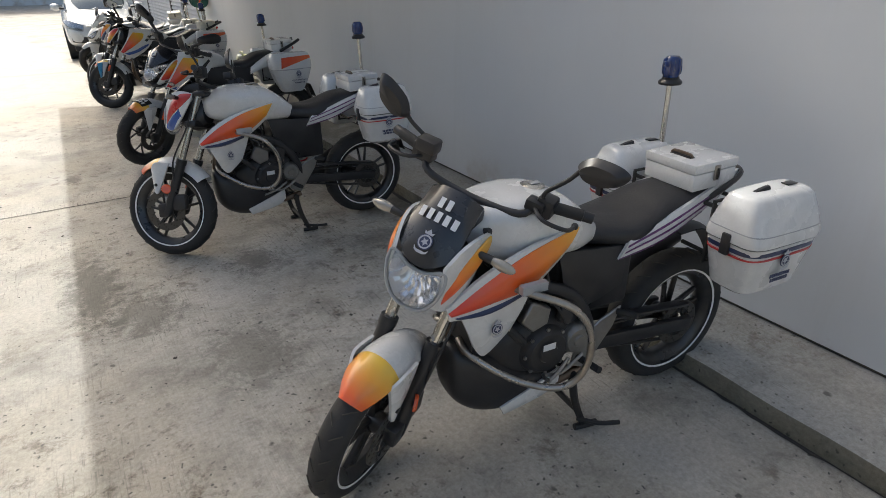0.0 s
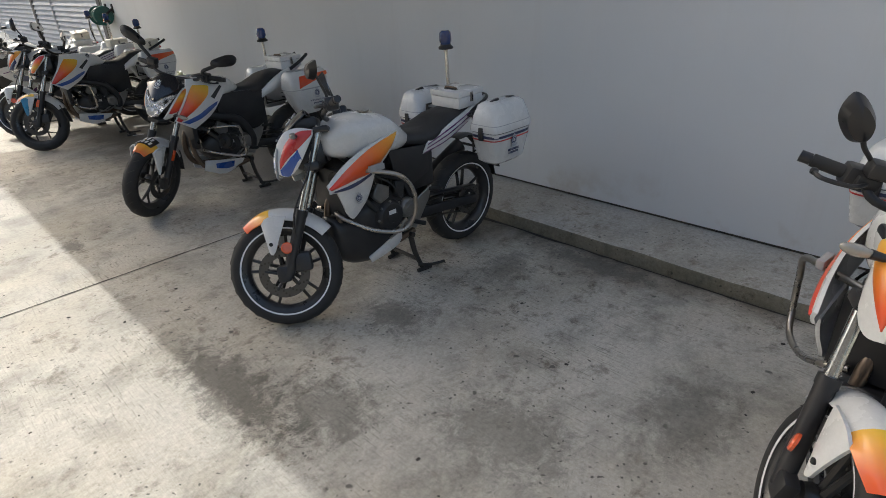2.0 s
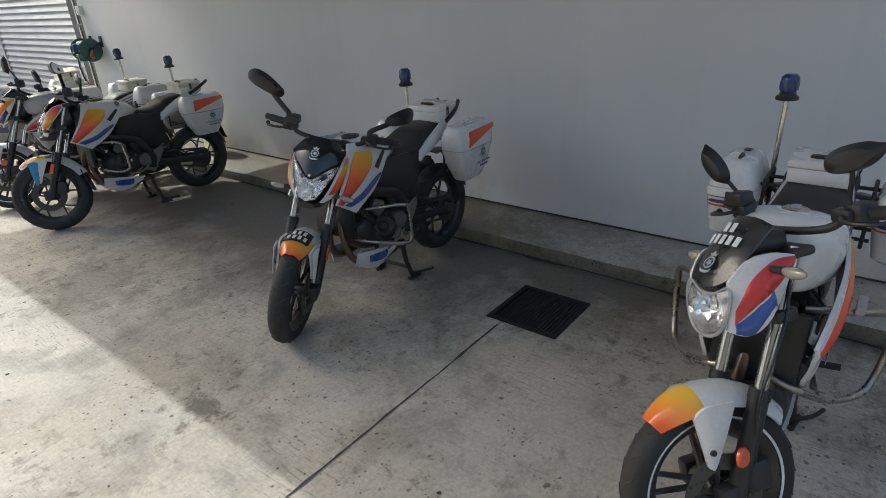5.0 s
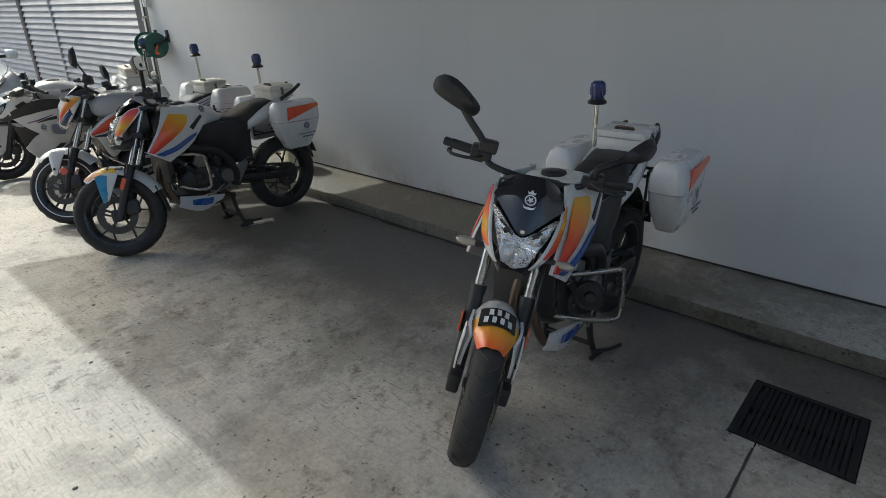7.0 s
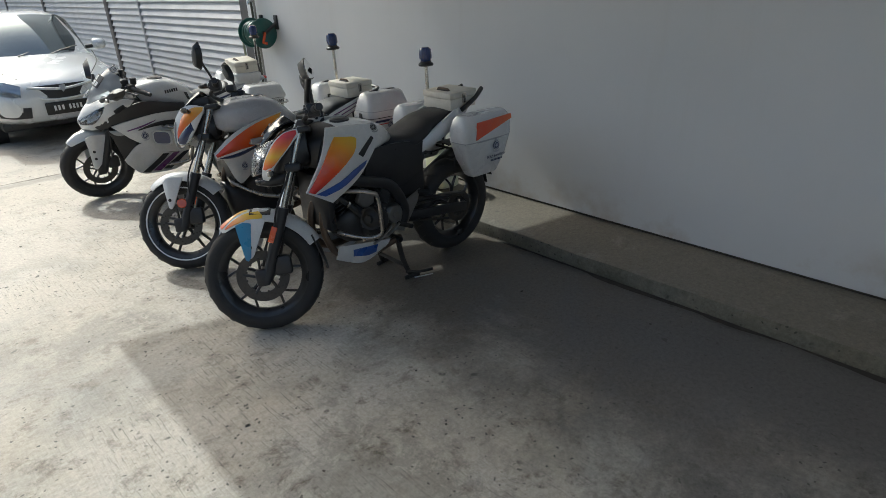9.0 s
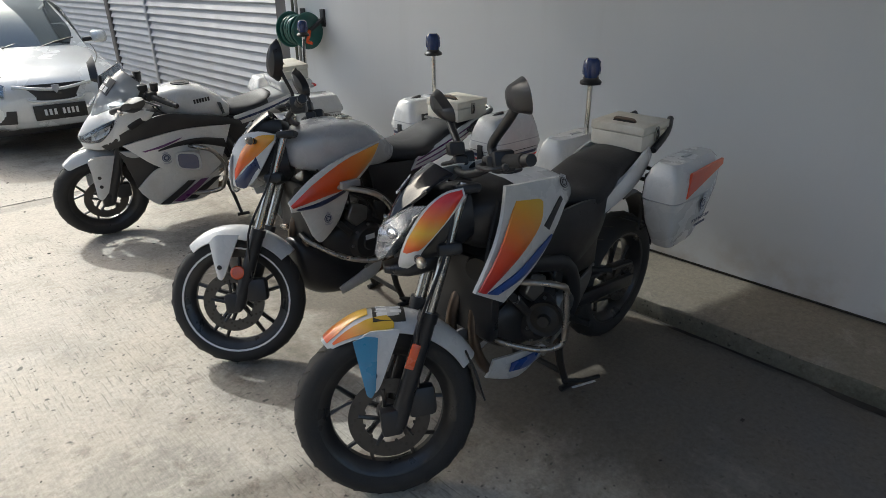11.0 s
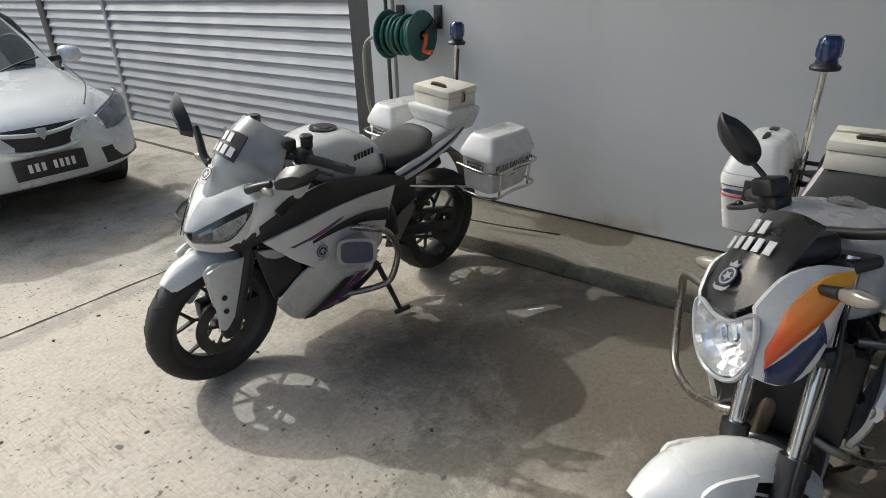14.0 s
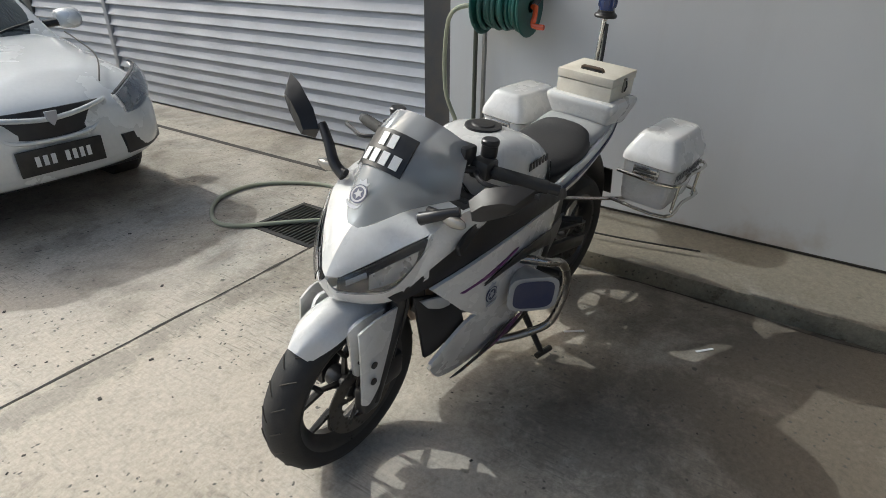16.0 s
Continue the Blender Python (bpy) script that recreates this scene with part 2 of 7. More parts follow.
WHITE = solid("white_gloss_paint", (0.69, 0.69, 0.68), 0.28, coat=0.6, dirt=0.35, dirt_col=(0.4, 0.37, 0.31))
CREAM = solid("cream_paint_wood", (0.70, 0.66, 0.57), 0.55, dirt=0.45, dirt_col=(0.34, 0.28, 0.19), grain=0.2)
SILVER = solid("silver_white_car_paint", (0.76, 0.78, 0.78), 0.25, metal=0.15, coat=0.9, dirt=0.12, scale=3, dirt_col=(0.5, 0.48, 0.44))
SCUFFED = solid("scuffed_tank_film", (0.47, 0.48, 0.50), 0.3, coat=0.5, dirt=0.45, dirt_col=(0.22, 0.22, 0.23), scale=14)
GREYPAINT = solid("grey_scuffed_plastic", (0.33, 0.34, 0.35), 0.4, coat=0.2, dirt=0.5, dirt_col=(0.5, 0.49, 0.46))
BLACK = solid("black_plastic", (0.018, 0.018, 0.02), 0.42, dirt=0.22, dirt_col=(0.10, 0.09, 0.08), rough_var=0.15)
GLOSSBLACK = solid("gloss_black", (0.012, 0.013, 0.018), 0.16, coat=0.5, dirt=0.08, dirt_col=(0.10, 0.10, 0.11))
RUBBER = solid("tyre_rubber", (0.022, 0.022, 0.022), 0.78, dirt=0.4, dirt_col=(0.09, 0.08, 0.07), grain=0.4)
VINYL = solid("seat_vinyl", (0.02, 0.02, 0.022), 0.58, dirt=0.35, dirt_col=(0.09, 0.085, 0.08), grain=0.5)
CHROME = solid("bright_steel", (0.62, 0.61, 0.58), 0.22, metal=1.0, dirt=0.4, dirt_col=(0.30, 0.25, 0.19))
TUBE = solid("tarnished_steel_tube", (0.40, 0.375, 0.34), 0.30, metal=0.9, dirt=0.6, dirt_col=(0.17, 0.13, 0.09))
CASTING = solid("engine_casting", (0.045, 0.045, 0.047), 0.5, metal=0.4, dirt=0.5, dirt_col=(0.06, 0.05, 0.04))
ALLOY = solid("bare_alloy", (0.32, 0.32, 0.31), 0.38, metal=0.85, dirt=0.5, dirt_col=(0.2, 0.17, 0.13))
EXHAUST = solid("burnt_pipe", (0.17, 0.13, 0.10), 0.42, metal=0.8, dirt=0.6, dirt_col=(0.12, 0.07, 0.04))
COVER = solid("matt_black_drain_iron", (0.009, 0.009, 0.009), 0.85, dirt=0.3, dirt_col=(0.03, 0.027, 0.022))
IRON = solid("dark_iron", (0.03, 0.03, 0.03), 0.6, metal=0.3, dirt=0.5, dirt_col=(0.09, 0.07, 0.05))
MARK = solid("white_vinyl_mark", (0.8, 0.8, 0.79), 0.4, dirt=0.15)
NAVY = solid("navy_vinyl", (0.018, 0.03, 0.09), 0.35, coat=0.4)
BLUE = solid("blue_vinyl", (0.03, 0.09, 0.33), 0.35, coat=0.4)
SKYBLUE = solid("sky_blue_vinyl", (0.04, 0.25, 0.45), 0.35, coat=0.4)
RED = solid("red_vinyl", (0.55, 0.03, 0.03), 0.35, coat=0.4)
ORANGE = solid("orange_reflector", (0.75, 0.11, 0.03), 0.25, coat=0.5)
DISC = solid("dull_disc_steel", (0.11, 0.107, 0.10), 0.42, metal=0.85, dirt=0.5)
WORNDISC = solid("brown_worn_disc_steel", (0.075, 0.07, 0.065), 0.5, metal=0.7, dirt=0.5)
AMBER = solid("clear_lamp_glass", (0.40, 0.37, 0.32), 0.12, metal=0.35, coat=0.7)
PURPLE = solid("purple_line", (0.12, 0.03, 0.13), 0.35, coat=0.3)
EMBLEM_GREY = solid("badge_silver", (0.45, 0.46, 0.5), 0.35, coat=0.3)
DARKGREY = solid("dark_grey_visor", (0.02, 0.021, 0.024), 0.3, coat=0.4)
CARGLASS = solid("car_window_glass", (0.20, 0.23, 0.24), 0.06, metal=0.75, dirt=0.1, scale=3, rough_var=0.03)
MIRROR = solid("mirror_glass", (0.8, 0.8, 0.8), 0.05, metal=1.0, dirt=0.05)
PLATE_BLACK = solid("black_plate", (0.012, 0.012, 0.012), 0.4)
GLASS = clear("clear_plastic", (0.95, 0.96, 0.97))
SMOKE = clear("smoky_screen", (0.62, 0.64, 0.66), 0.06)
SCREEN = clear("dusty_grey_screen", (0.50, 0.51, 0.52), 0.09)
SCREEN.node_tree.nodes["Principled BSDF"].inputs["Transmission Weight"].default_value = 0.58
BLUEGLASS = solid("blue_beacon_glass", (0.006, 0.03, 0.14), 0.12, coat=0.8, dirt=0.1)
REFLECT = solid("lamp_reflector", (0.9, 0.9, 0.91), 0.26, metal=0.85, dirt=0.05)
LAMPBOWL = solid("dim_lamp_bowl", (0.34, 0.34, 0.35), 0.34, metal=0.7, dirt=0.15, scale=20)
WHEELPAINT = solid("black_wheel_paint", (0.02, 0.02, 0.021), 0.35, coat=0.2, dirt=0.35, dirt_col=(0.12, 0.10, 0.08))
FIRE = fade("orange_to_yellow", (-0.85, 0, 0.52), 0.02, 0.52, [(0.0, (0.70, 0.045, 0.02)), (0.45, (0.80, 0.13, 0.015)), (0.75, (0.83, 0.30, 0.02)), (1.0, (0.80, 0.50, 0.05))])
FIRE_NS = fade("red_to_amber", (-0.6, 0, 0.8), 0.32, 0.64, [(0.0, (0.62, 0.03, 0.03)), (0.4, (0.78, 0.09, 0.02)), (0.72, (0.82, 0.30, 0.02)), (1.0, (0.80, 0.50, 0.04))])
FIRE_COWL = fade("orange_cowl_stripe", (-0.5, 0, 0.86), 0.32, 0.66, [(0.0, (0.66, 0.03, 0.03)), (0.4, (0.78, 0.10, 0.02)), (0.7, (0.82, 0.28, 0.02)), (1.0, (0.80, 0.50, 0.04))])
FIRE_TIP = fade("fender_tip_fire", (-0.80, 0, 0.60), -0.40, -0.17, [(0.0, (0.16, 0.05, 0.25)), (0.10, (0.66, 0.04, 0.03)), (0.5, (0.80, 0.13, 0.02)), (0.8, (0.82, 0.36, 0.03)), (1.0, (0.80, 0.50, 0.05))])
FIRE_WING = fade("wing_fire", (0, 0, 1), 0.78, 0.97, [(0.0, (0.62, 0.03, 0.03)), (0.3, (0.80, 0.14, 0.02)), (0.55, (0.80, 0.46, 0.04)), (0.78, (0.80, 0.16, 0.02)), (1.0, (0.62, 0.03, 0.03))])
FIRE_BOX = fade("pannier_fire", (1, 0, 0.2), -0.95, -0.45, [(0.0, (0.82, 0.35, 0.05)), (0.5, (0.80, 0.16, 0.03)), (1.0, (0.75, 0.08, 0.02))])
SLAT = solid("grey_shutter_paint", (0.46, 0.475, 0.50), 0.42, metal=0.25, dirt=0.25, scale=2, dirt_col=(0.3, 0.29, 0.27))
GUIDE = solid("dark_steel_guide", (0.09, 0.09, 0.095), 0.5, metal=0.5, dirt=0.5)
CANPLASTIC, _nt, _b = nodes_of("cloudy_jerrycan_plastic")
_b.inputs["Base Color"].default_value, _b.inputs["Roughness"].default_value = (0.74, 0.74, 0.56, 1), 0.42
_b.inputs["Transmission Weight"].default_value, _b.inputs["Subsurface Weight"].default_value = 0.0, 0.35
_b.inputs["Subsurface Radius"].default_value = (0.08, 0.08, 0.05)
bump(_nt, _b, noise_fac(_nt, 30), 0.1, 0.004)
GREENHOSE = solid("green_plastic", (0.012, 0.10, 0.085), 0.4, dirt=0.3)
HOSE = solid("pale_green_hose", (0.36, 0.38, 0.28), 0.5, dirt=0.3)
DARKHOSE = solid("dark_hose", (0.07, 0.075, 0.055), 0.5, dirt=0.3)
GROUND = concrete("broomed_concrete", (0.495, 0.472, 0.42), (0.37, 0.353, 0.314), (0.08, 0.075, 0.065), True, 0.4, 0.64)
APRON = concrete("apron_concrete", (0.46, 0.45, 0.415), (0.36, 0.352, 0.325), (0.13, 0.122, 0.104), False, 0.2, 0.65, True)
# kerb front: moss plus the face's shade, both mixed into the colour
MOSS_SHADE = concrete("mossy_shaded_kerb", (0.24, 0.225, 0.18), (0.155, 0.15, 0.118), (0.05, 0.05, 0.036), False, 0.5, 0.8)
SOIL = solid("joint_grime", (0.05, 0.045, 0.04), 0.9, dirt=0.5)
WALLPAINT = plaster("pale_grey_wall_paint")
ROOFING = solid("unseen_canopy_steel", (0.2, 0.205, 0.21), 0.5, metal=0.3)

# ---------- mesh helpers ----------
def part(name, bm, material, parent=None, label="", M=None, smooth=40):
    """One bmesh as one mesh object, under a thing or a part."""
    if M is not None:
        bm.transform(M)
    bmesh.ops.recalc_face_normals(bm, faces=bm.faces)
    me = bpy.data.meshes.new(name)
    bm.to_mesh(me)
    bm.free()
    for m in material if isinstance(material, (list, tuple)) else (material,):
        me.materials.append(m)
    if smooth:
        me.shade_smooth()
        me.set_sharp_from_angle(angle=radians(smooth))
    ob = new(name, me)
    if name in ("tread", "disc_holes", "disc_carrier", "cover_bolts", "beacon_ribs"):
        tagged(ob, kind="stuff")
    if parent is not None:
        ob.parent = parent
    if label:
        tagged(ob, label)
    return ob


def thing(name, m, label, category, group=""):
    e = new(name)
    e.empty_display_size = 0.1
    e.matrix_basis = m
    return tagged(e, label, category, group)


def rbox(x0, x1, y0, y1, z0, z1, r=0.01, seg=2, bm=None):
    b = bmesh.new()
    m = Matrix.Translation(((x0 + x1) / 2, (y0 + y1) / 2, (z0 + z1) / 2)) @ Matrix.Diagonal((x1 - x0, y1 - y0, z1 - z0, 1))
    bmesh.ops.create_cube(b, size=1, matrix=m)
    if r:
        bmesh.ops.bevel(b, geom=b.edges, offset=r, segments=seg, affect="EDGES", profile=0.5)
    return b if bm is None else join(bm, b)


def join(bm, other, M=None):
    if M is not None:
        other.transform(M)
    me = bpy.data.meshes.new("t")
    other.to_mesh(me)
    other.free()
    bm.from_mesh(me)
    bpy.data.meshes.remove(me)
    return bm


def smoothed(pts, n, closed=False):
    """Catmull-Rom through the points."""
    p = [Vector(q) for q in pts]
    out, k = [], len(p)
    for i in range(k if closed else k - 1):
        a = p[i - 1] if closed or i else p[0]
        b, c = p[i], p[(i + 1) % k]
        d = p[(i + 2) % k] if closed or i + 2 < k else p[-1]
        for j in range(n):
            t = j / n
            out.append(0.5 * (2 * b + (c - a) * t + (2 * a - 5 * b + 4 * c - d) * t * t + (3 * b - a - 3 * c + d) * t ** 3))
    return out if closed else out + [p[-1]]


def tube(pts, r, seg=8, n=5, closed=False, flat=None):
    """A round bar along a smooth line; r may be one radius or two."""
    line = smoothed(pts, n, closed) if n > 1 else [Vector(q) for q in pts]
    bm, rings, k = bmesh.new(), [], len(line)
    up = None
    for i, p in enumerate(line):
        a = line[i - 1] if closed or i else line[0]
        b = line[(i + 1) % k] if closed or i + 1 < k else line[-1]
        d = (b - a).normalized()
        if up is None:
            up = d.orthogonal().normalized()
        up = (up - d * up.dot(d)).normalized()
        side = d.cross(up)
        rad = r if not isinstance(r, tuple) else r[0] + (r[1] - r[0]) * i / (k - 1)
        rings.append([bm.verts.new(p + rad * (math.cos(2 * math.pi * j / seg) * up + math.sin(2 * math.pi * j / seg) * side)) for j in range(seg)])
    for i in range(k if closed else k - 1):
        a, b = rings[i], rings[(i + 1) % k]
        for j in range(seg):
            bm.faces.new((a[j], a[(j + 1) % seg], b[(j + 1) % seg], b[j]))
    if not closed:
        bm.faces.new(rings[0][::-1])
        bm.faces.new(rings[-1])
    return bm


def lathe(profile, seg=32, close=False):
    """Turns (radius, across) round the y axis."""
    bm, rings = bmesh.new(), []
    for r, a in profile:
        if r < 1e-5:
            rings.append([bm.verts.new((0, a, 0))])
        else:
            rings.append([bm.verts.new((r * math.cos(2 * math.pi * j / seg), a, r * math.sin(2 * math.pi * j / seg))) for j in range(seg)])
    pairs = list(zip(rings, rings[1:])) + ([(rings[-1], rings[0])] if close else [])
    for a, b in pairs:
        for j in range(seg):
            k = (j + 1) % seg
            if len(a) == 1 and len(b) == 1:
                continue
            if len(a) == 1:
                bm.faces.new((a[0], b[k], b[j]))
            elif len(b) == 1:
                bm.faces.new((a[j], a[k], b[0]))
            else:
                bm.faces.new((a[j], a[k], b[k], b[j]))
    return bm


def turned(profile, seg=24):
    """Turns (radius, height) round the z axis."""
    bm = lathe(profile, seg)
    bm.transform(Matrix.Rotation(radians(90), 4, "X"))
    return bm


def loft(sections, n=20, smooth_n=4, cap=True):
    """Rounded body along x. A section: (x, half_width, z0, z1, power[, y])."""
    keys = [Vector(s[:4]) for s in sections]
    power = [s[4] if len(s) > 4 else 2.4 for s in sections]
    mid = [s[5] if len(s) > 5 else 0.0 for s in sections]
    rows = []
    k = len(keys)
    for i in range(k - 1):
        a, b, c, d = keys[max(i - 1, 0)], keys[i], keys[i + 1], keys[min(i + 2, k - 1)]
        for j in range(smooth_n):
            t = j / smooth_n
            v = 0.5 * (2 * b + (c - a) * t + (2 * a - 5 * b + 4 * c - d) * t * t + (3 * b - a - 3 * c + d) * t ** 3)
            rows.append((v, power[i] + (power[i + 1] - power[i]) * t, mid[i] + (mid[i + 1] - mid[i]) * t))
    rows.append((keys[-1], power[-1], mid[-1]))
    bm, rings = bmesh.new(), []
    for (x, w, z0, z1), p, my in rows:
        ring = []
        for j in range(n):
            a = 2 * math.pi * j / n
            c, s = math.cos(a), math.sin(a)
            ring.append(bm.verts.new((x, my + w * math.copysign(abs(c) ** (2 / p), c), (z0 + z1) / 2 + (z1 - z0) / 2 * math.copysign(abs(s) ** (2 / p), s))))
        rings.append(ring)
    for a, b in zip(rings, rings[1:]):
        for j in range(n):
            bm.faces.new((a[j], a[(j + 1) % n], b[(j + 1) % n], b[j]))
    if cap:
        bm.faces.new(rings[0][::-1])
        bm.faces.new(rings[-1])
    return bm


def skin(top, bottom, bulge=0.02, thick=0.008, n=5, rows=5, out=None):
    """A moulded panel between two edges of the same number of points, bowed outwards."""
    a, b = smoothed(top, n), smoothed(bottom, n)
    side = out or Vector((0, math.copysign(1, sum(p.y for p in a)), 0))
    bm, grids = bmesh.new(), []
    for layer in (0, 1):
        grid = []
        for i, (p, q) in enumerate(zip(a, b)):
            u = math.sin(math.pi * min(1, max(0, (i + 0.6) / len(a)))) ** 0.5
            row = []
            for j in range(rows + 1):
                v = j / rows
                row.append(bm.verts.new(p.lerp(q, v) + side * (bulge * math.sin(math.pi * v) * u - layer * thick)))
            grid.append(row)
        grids.append(grid)
    w, h = len(a) - 1, rows
    for layer, g in enumerate(grids):
        for i in range(w):
            for j in range(h):
                f = (g[i][j], g[i + 1][j], g[i + 1][j + 1], g[i][j + 1])
                bm.faces.new(f if layer else f[::-1])
    g, k = grids
    for i in range(w):
        bm.faces.new((g[i][0], g[i + 1][0], k[i + 1][0], k[i][0]))
        bm.faces.new((g[i][h], g[i + 1][h], k[i + 1][h], k[i][h]))
    for j in range(h):
        bm.faces.new((g[0][j], g[0][j + 1], k[0][j + 1], k[0][j]))
        bm.faces.new((g[w][j], g[w][j + 1], k[w][j + 1], k[w][j]))
    bmesh.ops.remove_doubles(bm, verts=bm.verts, dist=0.0004)
    return bm


def plate(outline, t0, t1, axis="y", bevel=0.0):
    """A flat outline given thickness along an axis; the outline is in the other two axes, in order."""
    bm = bmesh.new()
    def at(p, t):
        return {"x": (t, p[0], p[1]), "y": (p[0], t, p[1]), "z": (p[0], p[1], t)}[axis]
    a = [bm.verts.new(at(p, t0)) for p in outline]
    b = [bm.verts.new(at(p, t1)) for p in outline]
    bm.faces.new(a)
    bm.faces.new(b[::-1])
    for i in range(len(a)):
        j = (i + 1) % len(a)
        bm.faces.new((a[i], b[i], b[j], a[j]))
    if bevel:
        bmesh.ops.bevel(bm, geom=bm.edges, offset=bevel, segments=1, affect="EDGES")
    return bm


def flip(pts, s):
    return [(p[0], p[1] * s, p[2]) for p in pts]


def basis(origin, right, up):
    """A pose whose x is right, whose z is up and whose -y looks out of the surface."""
    r = Vector(right).normalized()
    u = (Vector(up) - r * Vector(up).dot(r)).normalized()
    y = u.cross(r)
    return Matrix(((r.x, y.x, u.x, origin[0]), (r.y, y.y, u.y, origin[1]), (r.z, y.z, u.z, origin[2]), (0, 0, 0, 1)))


def badge(parent, m, h, ring=None, field=None):
    """A crested oval badge as plain shapes, lying in the x-z plane of m."""
    ring, field = ring or NAVY, field or EMBLEM_GREY
    bm = lathe([(0, -0.0012), (0.30, -0.0012), (0.30, 0.001)], 20)
    bm.transform(Matrix.Diagonal((h * 1.02, 1, h * 1.02, 1)))
    ob = part("badge", bm, ring, parent, M=m)
    bm = lathe([(0.27, -0.0022), (0.21, -0.0022)], 20)
    bm.transform(Matrix.Diagonal((h, 1, h, 1)))
    star = [(h * (0.17 if i % 2 else 0.08) * math.sin(math.pi * i / 5), h * (0.17 if i % 2 else 0.08) * math.cos(math.pi * i / 5)) for i in range(10)]
    join(bm, plate(star, -0.0024, -0.001))
    crown = [(-0.16, 0.30), (-0.2, 0.42), (-0.1, 0.38), (0, 0.52), (0.1, 0.38), (0.2, 0.42), (0.16, 0.30)]
    join(bm, plate([(x * h, z * h) for x, z in crown], -0.0024, 0.0))
    ribbon = [(-0.3, -0.26), (-0.2, -0.36), (0.2, -0.36), (0.3, -0.26), (0.26, -0.40), (0.12, -0.47), (-0.12, -0.47), (-0.26, -0.40)]
    join(bm, plate([(x * h, z * h) for x, z in ribbon], -0.0024, 0.0))
    part("badge_crest", bm, field, ob, M=m, smooth=0)
    return ob


def bars(name, parent, m, rows, width, height, material, gap=0.35, single=False, bend=0.0):
    """Characters that stay plain bars: rows of counts, filling width by height in the x-z plane of m."""
    single = single or name == "number"
    bm = bmesh.new()
    rh = height / len(rows)
    cell = width / max(rows)
    for i, count in enumerate(rows):
        z1 = height / 2 - i * rh
        for j in range(count):
            x0 = (j - count / 2) * cell
            join(bm, rbox(x0 + cell * gap / 2, x0 + cell * (1 - gap / 2), -0.002, 0, z1 - rh * 0.86, z1 - rh * 0.12, 0))
            if bend:
                for v in list(bm.verts)[-8:]:
                    v.co.y += bend * v.co.x ** 2
            if single:
                part(name, bm, material, parent, M=m, smooth=0)
                bm = bmesh.new()
    if single:
        return bm.free()
    return part(name, bm, material, parent, M=m, smooth=0)


def lettering(name, text, parent, m, height, material):
    cu = bpy.data.curves.new(name, "FONT")
    cu.body, cu.size, cu.align_x, cu.align_y, cu.extrude = text, height, "CENTER", "CENTER", 0.0006
    ob = new(name, cu)
    me = bpy.data.meshes.new_from_object(ob.evaluated_get(bpy.context.evaluated_depsgraph_get()))
    bpy.data.objects.remove(ob)
    bpy.data.curves.remove(cu)
    bm = bmesh.new()
    bm.from_mesh(me)
    bpy.data.meshes.remove(me)
    return part(name, bm, material, parent, M=m @ Matrix.Rotation(radians(90), 4, "X"), smooth=0)

# ---------- the setting ----------
WALL, KERB, LIFT, END = 2.754, 2.265, 0.13, 12.95
GRATES = ((1.44, 1.89, 4.80, 5.24), (1.61, 2.05, 13.1, 13.6))


def slab_with_holes(x0, x1, y0, y1, holes, depth):
    xs = sorted({x0, x1, *[v for h in holes for v in h[:2] if x0 < v < x1]})
    ys = sorted({y0, y1, *[v for h in holes for v in h[2:] if y0 < v < y1]})
    bm = bmesh.new()
    for a, b in zip(xs, xs[1:]):
        for c, d in zip(ys, ys[1:]):
            mx, my = (a + b) / 2, (c + d) / 2
            if any(h[0] < mx < h[1] and h[2] < my < h[3] for h in holes):
                continue
            join(bm, rbox(a, b, c, d, -depth, 0, 0))
    bmesh.ops.remove_doubles(bm, verts=bm.verts, dist=0.0005)
    inner = [f for f in bm.faces if abs(f.normal.z) < 0.5 and sum(1 for g in bm.faces if g is not f and (g.calc_center_median() - f.calc_center_median()).length < 1e-4)]
    bmesh.ops.delete(bm, geom=inner, context="FACES")
    return bm


base = slab_with_holes(-400, 400, -400, 400, [(-30, 6, -12, 45)], 0.15)
join(base, rbox(-30.1, 6.1, -12.1, 45.1, -0.15, -0.03, 0))
ground = tagged(part("ground", base, SOIL, smooth=0), "packed ground and joint filling under and around the concrete yard", "ground", kind="structure")
yard = tagged(new("pavement"), "pale broomed concrete yard in large bays with dark stains and painted-in shade", "pavement", kind="structure")
for i, (y0, y1) in enumerate(((-12, -2.9), (-2.9, 5.13), (5.13, 13.1), (13.1, 21.2), (21.2, 33), (33, 45))):
    for x0, x1 in ((-30, -6.2), (-6.2, 6)):
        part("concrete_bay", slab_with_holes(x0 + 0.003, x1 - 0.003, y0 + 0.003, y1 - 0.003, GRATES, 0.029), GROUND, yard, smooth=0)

# worn, crumbled edges along the two nearest joints
for y, x0, x1 in ((5.13, -6.0, 1.44), (13.1, -6.0, 2.2)):
    bm, last = bmesh.new(), None
    for i in range(int((x1 - x0) / 0.02)):
        x = x0 + i * 0.02
        p = Vector((x * 9, y, 0))
        w = 0.006 + 0.012 * max(0, noise.noise(p) + 0.3) + 0.02 * max(0, noise.noise(p * 0.37 + Vector((5, 0, 0))) - 0.3)
        mid_y = y + 0.006 * noise.noise(p * 0.5 + Vector((0, 7, 0)))
        pair = [bm.verts.new((x, mid_y - w * (0.5 + 0.3 * noise.noise(p * 2)), 0.003)), bm.verts.new((x, mid_y + w * 0.5, 0.003))]
        if last:
            bm.faces.new((last[0], pair[0], pair[1], last[1]))
        last = pair
    part("joint_crack", bm, SOIL, yard, "dark crumbled joint between two bays", smooth=0)

